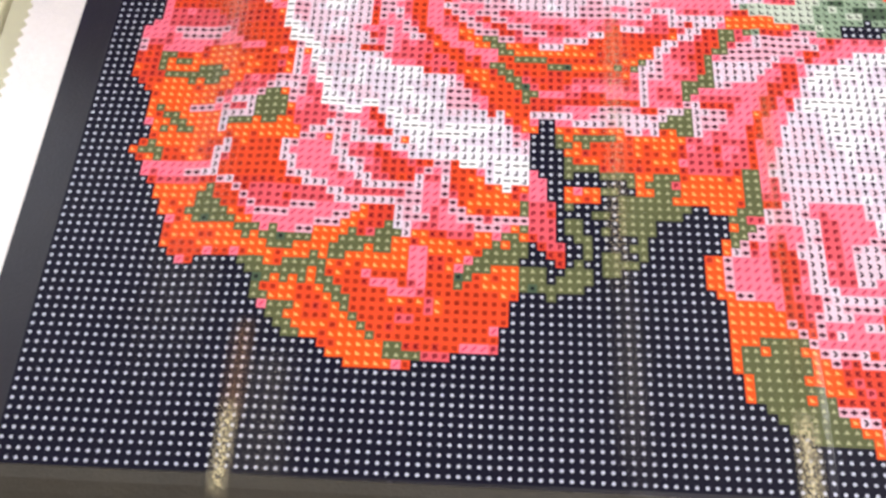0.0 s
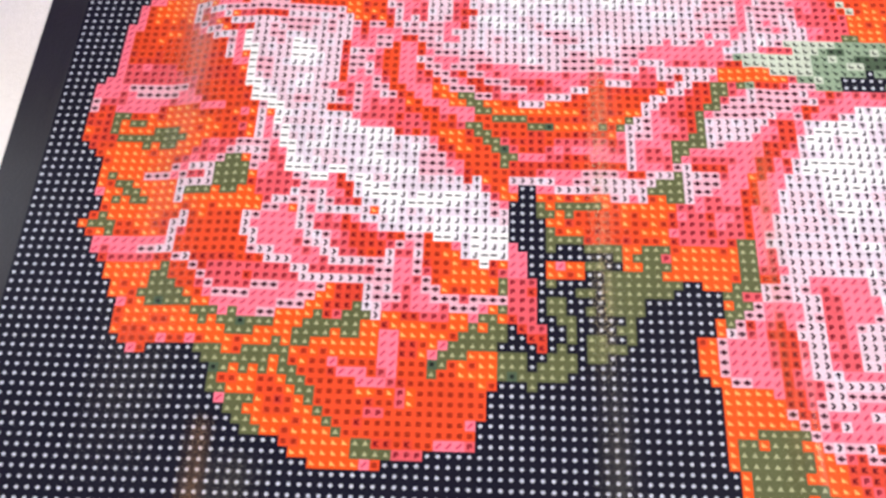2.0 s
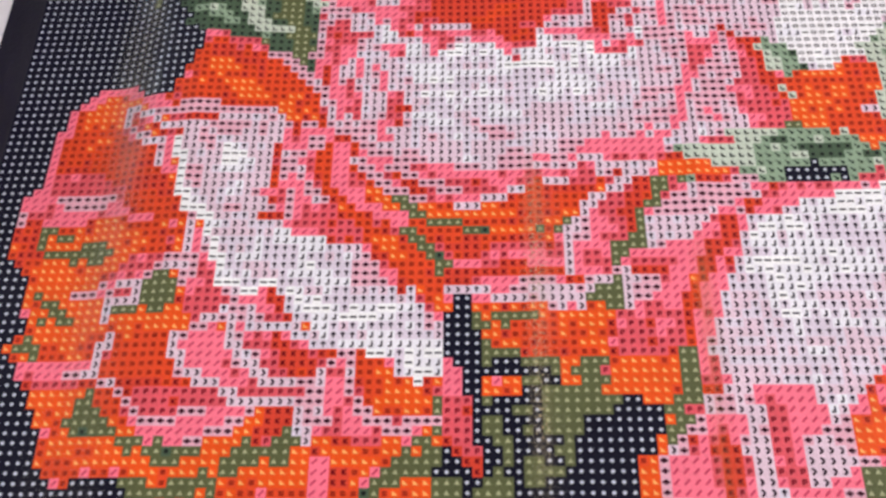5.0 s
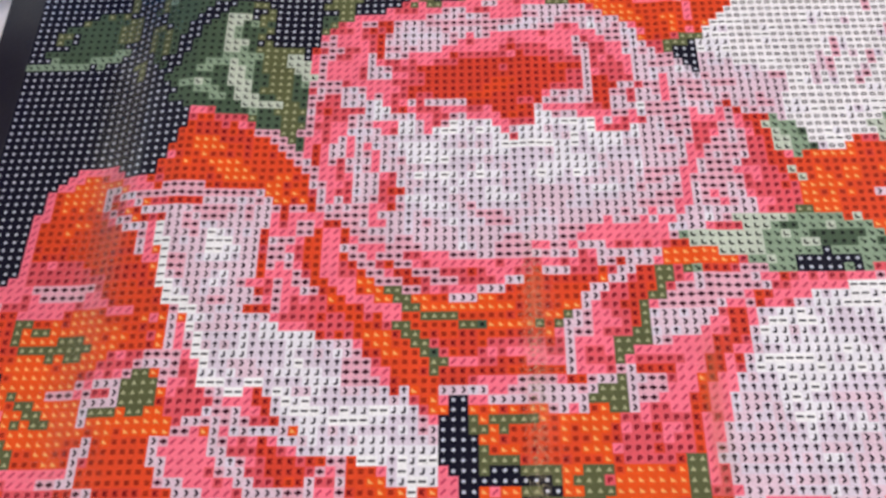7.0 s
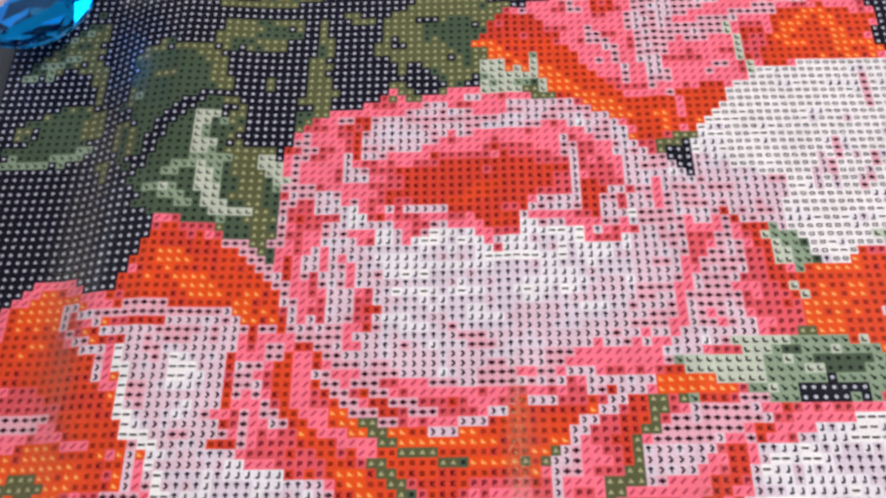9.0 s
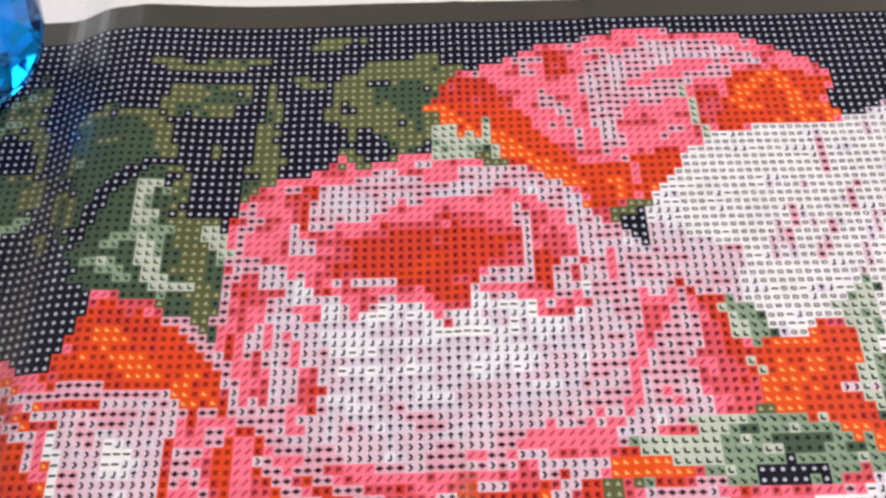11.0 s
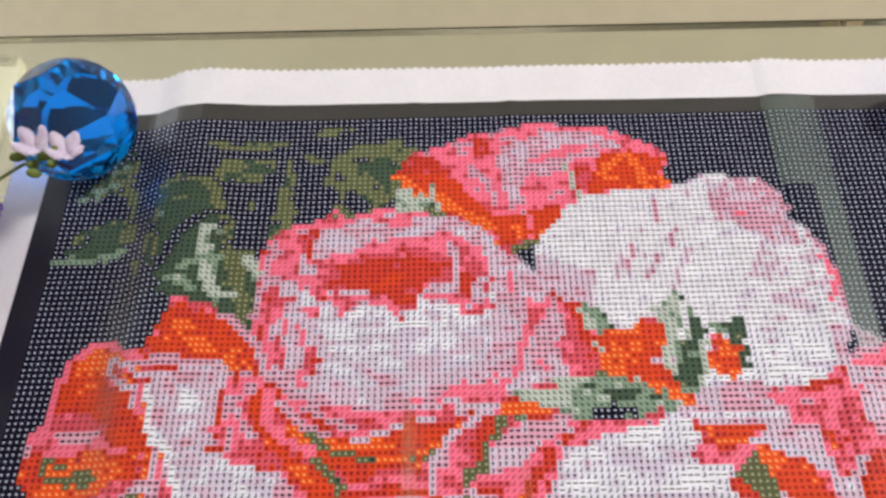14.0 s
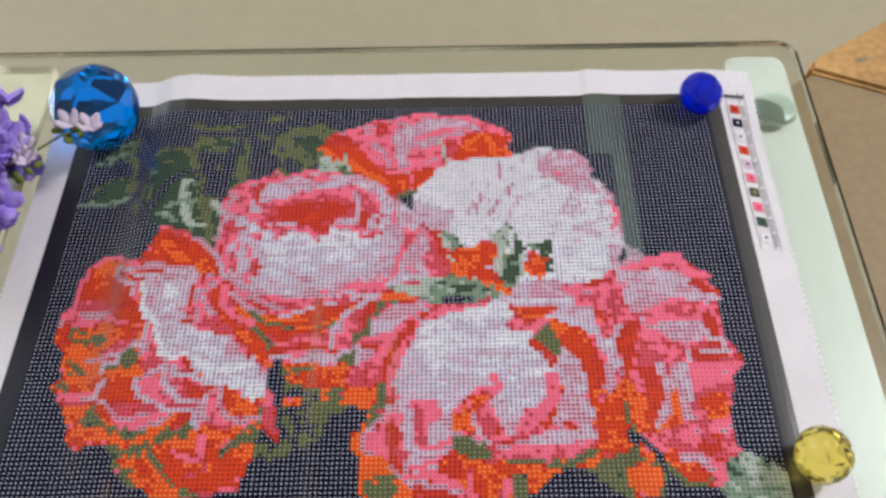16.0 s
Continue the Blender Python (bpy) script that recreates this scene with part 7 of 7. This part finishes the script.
# cover film come loose from the canvas; sheen and glitter painted as pale colour
def film_overlay(name, rgb, thick, streak, fade=True, lo=0.35, hi=0.75):
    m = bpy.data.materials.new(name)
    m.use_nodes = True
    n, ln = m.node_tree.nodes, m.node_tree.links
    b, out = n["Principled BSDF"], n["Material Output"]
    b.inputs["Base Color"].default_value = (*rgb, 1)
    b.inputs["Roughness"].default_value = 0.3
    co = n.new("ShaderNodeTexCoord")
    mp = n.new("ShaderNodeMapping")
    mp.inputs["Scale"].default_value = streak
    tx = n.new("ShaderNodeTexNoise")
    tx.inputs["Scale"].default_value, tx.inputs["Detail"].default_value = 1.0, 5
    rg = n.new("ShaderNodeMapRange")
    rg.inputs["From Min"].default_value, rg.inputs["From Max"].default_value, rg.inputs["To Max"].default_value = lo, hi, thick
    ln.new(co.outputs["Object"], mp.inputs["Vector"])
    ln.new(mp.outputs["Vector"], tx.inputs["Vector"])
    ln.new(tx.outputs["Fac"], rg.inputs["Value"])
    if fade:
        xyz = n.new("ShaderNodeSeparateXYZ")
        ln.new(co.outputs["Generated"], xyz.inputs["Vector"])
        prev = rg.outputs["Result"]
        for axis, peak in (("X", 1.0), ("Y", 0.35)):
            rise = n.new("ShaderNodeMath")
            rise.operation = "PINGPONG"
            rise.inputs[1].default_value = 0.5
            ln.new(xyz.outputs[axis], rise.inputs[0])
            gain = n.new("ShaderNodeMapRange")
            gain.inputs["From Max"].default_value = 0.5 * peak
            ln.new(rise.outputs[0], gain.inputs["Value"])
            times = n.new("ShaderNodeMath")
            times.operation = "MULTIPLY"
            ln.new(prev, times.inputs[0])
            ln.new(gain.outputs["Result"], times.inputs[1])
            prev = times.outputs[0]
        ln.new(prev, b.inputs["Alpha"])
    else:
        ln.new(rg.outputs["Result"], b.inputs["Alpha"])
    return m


# sheen and glints are put into overlay colours; the warm one tints the creases
soft_sheen_paint = film_overlay("film_painted_sheen", lin(170, 164, 148), 0.2, (60, 9, 10))
flat_sheen_paint = film_overlay("film_pocket_sheen", lin(150, 168, 156), 0.3, (20, 6, 10), False, lo=0.1, hi=0.5)
gold_glitter_paint = film_overlay("film_painted_glitter", lin(244, 230, 190), 0.75, (1500, 1100, 100), lo=0.36, hi=0.62)
glint_paint = film_overlay("film_painted_glint", lin(244, 220, 176), 0.6, (1900, 1300, 100), lo=0.5, hi=0.66)
warm_haze = film_overlay("film_crease", lin(226, 170, 116), 0.34, (70, 12, 10))
for u0, u1, v0, v1, m, tag in ((10, 20.5, 6, 110, soft_sheen_paint, "loose fold of the cover film with painted sheen"), (127.9, 137.8, 98, 118, flat_sheen_paint, "loose fold of the cover film with painted sheen"), (133.6, 137.8, 67, 98, flat_sheen_paint, "loose fold of the cover film with painted sheen"),
                               (60.5, 66, -1, 60, soft_sheen_paint, "loose fold of the cover film with painted sheen"), (23, 31, -2, 13, soft_sheen_paint, "loose fold of the cover film with painted sheen"),
                               (21.6, 24.2, -3, 7, gold_glitter_paint, "crease in the cover film with painted glitter"), (21.4, 24.8, 4, 16, warm_haze, "warm crease in the cover film"), (61, 64, 20, 62, glint_paint, "crease in the cover film with painted sparkle"), (78.6, 81.6, -4, 9, gold_glitter_paint, "crease in the cover film with painted glitter"), (78.6, 81.6, 9, 50, warm_haze, "warm crease in the cover film")):
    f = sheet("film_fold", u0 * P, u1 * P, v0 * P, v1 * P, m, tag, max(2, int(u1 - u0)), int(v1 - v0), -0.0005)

# colour key on the east margin
KX, KY = W + 0.0145, H + 0.0145
KEY = [7, 14, 15, 8, 3, 5, 10, 5, 11, 0]
for k, c in enumerate(KEY):
    y = KY - 0.012 - k * 0.0112
    sheet("key_square", KX + 0.002, KX + 0.0085, y - 0.0066, y, ink[c], "colour square of the printed key", 3, 3, -0.0001)
    sheet("key_mark", KX + 0.0044, KX + 0.0062, y - 0.0042, y - 0.0025, sign_ink[c], "", 1, 1, -0.0002)
    for q in range(4):
        sheet("key_text_bar", KX + 0.0102, KX + 0.0128 - 0.0005 * (q % 2), y - 0.0012 - 0.0024 * q, y - 0.0005 - 0.0024 * q, dark_print, "", 2, 1, -0.0001)
for q in range(5):
    sheet("key_text_bar", KX + 0.0005 + 0.0026 * q, KX + 0.0024 + 0.0026 * q, KY - 0.006, KY - 0.003, dark_print, "", 2, 1, -0.0001)
for x in (KX, KX + 0.0095, KX + 0.0135):
    sheet("key_rule", x, x + 0.0003, KY - 0.125, KY, dark_print, "", 1, 30, -0.0001)


# ---- crystals ----
def crystal(name, at, r, mat, label, spin, tilt, lean, cut):
    """A cut glass ball; cut: its rings of corners from the table down, as radius, height, offset and count."""
    bm = bmesh.new()
    for rad, z, off, cnt in cut:
        for k in range(cnt):
            q = (k + off) * math.tau / cnt
            bm.verts.new((rad * r * math.cos(q), rad * r * math.sin(q), z * r))
    bmesh.ops.convex_hull(bm, input=bm.verts[:])
    bmesh.ops.dissolve_limit(bm, angle_limit=radians(1), verts=bm.verts[:], edges=bm.edges[:])
    ob = part(name, bm, mat)
    ob.matrix_world = Matrix.Translation(at) @ Euler((radians(tilt), 0, radians(lean))).to_matrix().to_4x4() @ pose(0, 0, 0, 0, 0, spin)
    return tagged(ob, label, "crystal", "crystals that hold the canvas down")


BIG_CUT = ((0.66, 0.75, 0, 3), (0.9, 0.43, 0.5, 6), (0.995, 0.08, 0, 26), (0.995, -0.08, 0.5, 26), (0.86, -0.5, 0, 20), (0.56, -0.82, 0.5, 12), (0.2, -0.97, 0, 6))
BALL_CUT = ((0.46, 0.8, 0.5, 8), (0.8, 0.58, 0, 8), (0.985, 0.16, 0, 20), (1.0, 0, 0.5, 20), (0.985, -0.16, 0, 20), (0.74, -0.66, 0.5, 8), (0.34, -0.92, 0, 8))
STAR_CUT = ((0.4, 0.83, 0, 7), (0.62, 0.74, 0.5, 7), (0.82, 0.53, 0, 7), (0.9, 0.4, 0.5, 14), (0.99, 0.1, 0, 14), (0.99, -0.1, 0.5, 14), (0.8, -0.55, 0, 7), (0.5, -0.82, 0.5, 7), (0.15, -0.97, 0, 5))
crystal("crystal_ball", (0.0072, 0.2725, 0.0215), 0.0272, sky_gem, "large faceted sky blue glass crystal pressing down the canvas", 100, 34, 22, BIG_CUT)
crystal("crystal_ball", (0.3937, 0.2834, 0.0140), 0.0138, navy_gem, "small faceted royal blue glass crystal on the canvas corner", 0, 30, 10, BALL_CUT)
crystal("crystal_ball", (0.4135, 0.0440, 0.0130), 0.0146, gold_gem, "small faceted golden yellow glass crystal on the canvas margin", 14, 20, 24, STAR_CUT)

bm = bmesh.new()
bmesh.ops.create_uvsphere(bm, u_segments=36, v_segments=16, radius=1)
bmesh.ops.delete(bm, geom=[v for v in bm.verts if v.co.z < -0.01], context="VERTS")
bmesh.ops.contextual_create(bm, geom=[e for e in bm.edges if e.is_boundary])
bmesh.ops.transform(bm, matrix=Matrix.Translation((0.4495, 0.2895, TOP + 0.0003)) @ Matrix.Diagonal((0.0145, 0.0145, 0.0042, 1)), verts=bm.verts[:])
pad = part("bumper_pad", bm, clear_pad)
tagged(pad, "clear greenish round bumper pad on the glass table", "bumper pad")


# ---- artificial flowers ----
def floret(name, parent, at, size, mat, turn, tilt, label=""):
    bm = bmesh.new()
    for k in range(5):
        a = k * math.tau / 5
        m = Matrix.Rotation(a, 4, "Z") @ Matrix.Rotation(radians(-28), 4, "Y")
        base, prev = None, None
        rows = []
        for s in range(5):
            f = s / 4
            w = 0.36 * math.sin(math.pi * (0.12 + 0.8 * f)) ** 0.8
            rows.append([bm.verts.new(m @ Vector((size * f, size * w * q, size * (0.18 * f * f - 0.12 * abs(q) + 0.05 * math.sin(6 * f + k))))) for q in (-1, 0, 1)])
        for r0, r1 in zip(rows, rows[1:]):
            for q in (0, 1):
                bm.faces.new((r0[q], r1[q], r1[q + 1], r0[q + 1]))
    made = bmesh.ops.extrude_face_region(bm, geom=bm.faces[:])
    bmesh.ops.translate(bm, verts=[v for v in made["geom"] if isinstance(v, bmesh.types.BMVert)], vec=(0, 0, -0.0003))
    bmesh.ops.recalc_face_normals(bm, faces=bm.faces[:])
    ob = part(name, bm, mat, parent, label, True)
    ob.matrix_basis = Matrix.Translation(at) @ Euler((radians(tilt), radians(tilt * 0.6), radians(turn))).to_matrix().to_4x4()
    return ob


def tube(name, pts, r, mat, parent, label=""):
    cu = bpy.data.curves.new(name, "CURVE")
    cu.dimensions, cu.bevel_depth, cu.bevel_resolution = "3D", r, 2
    sp = cu.splines.new("POLY")
    sp.points.add(len(pts) - 1)
    for q, co in zip(sp.points, pts):
        q.co = (*co, 1)
    ob0 = bpy.data.objects.new(name, cu)
    me = bpy.data.meshes.new_from_object(ob0)
    bpy.data.objects.remove(ob0)
    me.materials.append(mat)
    ob = new(name, me)
    ob.parent = parent
    return tagged(ob, label)


sprig = thing("artificial_flower_sprig", "sprig of violet and white artificial flowers lying on the table", "artificial flowers")
rnd = random.Random(4)
tube("stem", [(-0.2, 0.16, TOP + 0.003), (-0.12, 0.19, 0.008), (-0.07, 0.215, 0.014), (-0.04, 0.232, 0.018)], 0.0012, bud_green, sprig)
tube("stem", [(-0.045, 0.229, 0.017), (-0.025, 0.236, 0.02), (-0.006, 0.244, 0.027), (0.014, 0.246, 0.032)], 0.0007, bud_green, sprig)
for k in range(84):
    f, v = rnd.random() ** 0.6, 0.165 + 0.1 * rnd.random()
    floret("violet_floret", sprig, (-0.1 + 0.068 * f - 0.12 * (v - 0.22) + rnd.uniform(-0.005, 0.005), v, 0.004 + 0.034 * rnd.random()), rnd.uniform(0.010, 0.0155), petal_violet, rnd.uniform(0, 360), rnd.uniform(-50, 50))
for at in ((-0.028, 0.238, 0.024), (-0.024, 0.229, 0.023), (0.001, 0.249, 0.033), (0.015, 0.245, 0.034), (-0.033, 0.23, 0.022)):
    floret("white_floret", sprig, at, 0.0095, petal_white, rnd.uniform(0, 360), rnd.uniform(-45, 45), "lilac white petals")
for at in ((-0.037, 0.222, 0.02), (-0.03, 0.22, 0.02), (-0.022, 0.222, 0.021), (-0.017, 0.226, 0.022), (-0.026, 0.216, 0.02), (0.001, 0.241, 0.031), (0.006, 0.244, 0.033), (0.011, 0.247, 0.034), (0.010, 0.240, 0.033),
           (0.003, 0.236, 0.032), (-0.007, 0.246, 0.03), (-0.055, 0.256, 0.022), (-0.06, 0.25, 0.022), (-0.05, 0.262, 0.02)):
    bm = bmesh.new()
    bmesh.ops.create_uvsphere(bm, u_segments=10, v_segments=7, radius=1)
    bmesh.ops.transform(bm, matrix=Matrix.Translation(at) @ Euler((rnd.uniform(-1, 1), rnd.uniform(-1, 1), rnd.uniform(0, 6))).to_matrix().to_4x4() @ Matrix.Diagonal((0.0036, 0.0022, 0.002, 1)), verts=bm.verts[:])
    part("bud", bm, bud_green, sprig, "small olive green bud", True)

# ---- wooden bench beyond the table ----
bench = thing("wooden_bench", "pale wooden corner bench standing beyond the glass table", "bench")


def prism(pts, z0, z1):
    bm = bmesh.new()
    lo, hi = [bm.verts.new((x, y, z0)) for x, y in pts], [bm.verts.new((x, y, z1)) for x, y in pts]
    bm.faces.new(hi)
    bm.faces.new(lo[::-1])
    for k in range(len(pts)):
        j = (k + 1) % len(pts)
        bm.faces.new((lo[k], lo[j], hi[j], hi[k]))
    bmesh.ops.bevel(bm, geom=bm.edges[:], offset=0.004, segments=2, affect="EDGES")
    return bm


c29, s29 = math.cos(radians(29)), math.sin(radians(29))
# shade over the seat is put into its browner wood colour
part("seat", prism([(0.50, -0.4), (1.5, -0.4), (1.5, 0.485 + 0.875 * s29 / c29), (0.585, 0.505), (0.53, 0.47), (0.492, 0.42)], -0.24, -0.205), shade_and_knot_wood, bench, "seat board with its shade painted in brown")
part("top_board", prism([(0.590, 0.513), (0.596, 0.527), (1.5, 1.096), (1.5, 0.12)], -0.228, -0.199), wood, bench, "pale knotty top board")
bm = bmesh.new()
bmesh.ops.create_uvsphere(bm, u_segments=12, v_segments=6, radius=1)
bmesh.ops.transform(bm, matrix=pose(0.645, 0.525, -0.199, 0, 0, 20) @ Matrix.Diagonal((0.008, 0.003, 0.0008, 1)), verts=bm.verts[:])
part("knot", bm, shade_and_knot_wood, bench, "dark knot in the wood")
for x, y in ((0.6, -0.34), (1.44, -0.34), (0.66, 0.46), (1.44, 0.84)):
    part("leg", box(x - 0.025, x + 0.025, y - 0.025, y + 0.025, FLOOR, -0.241, 0.004), wood, bench)
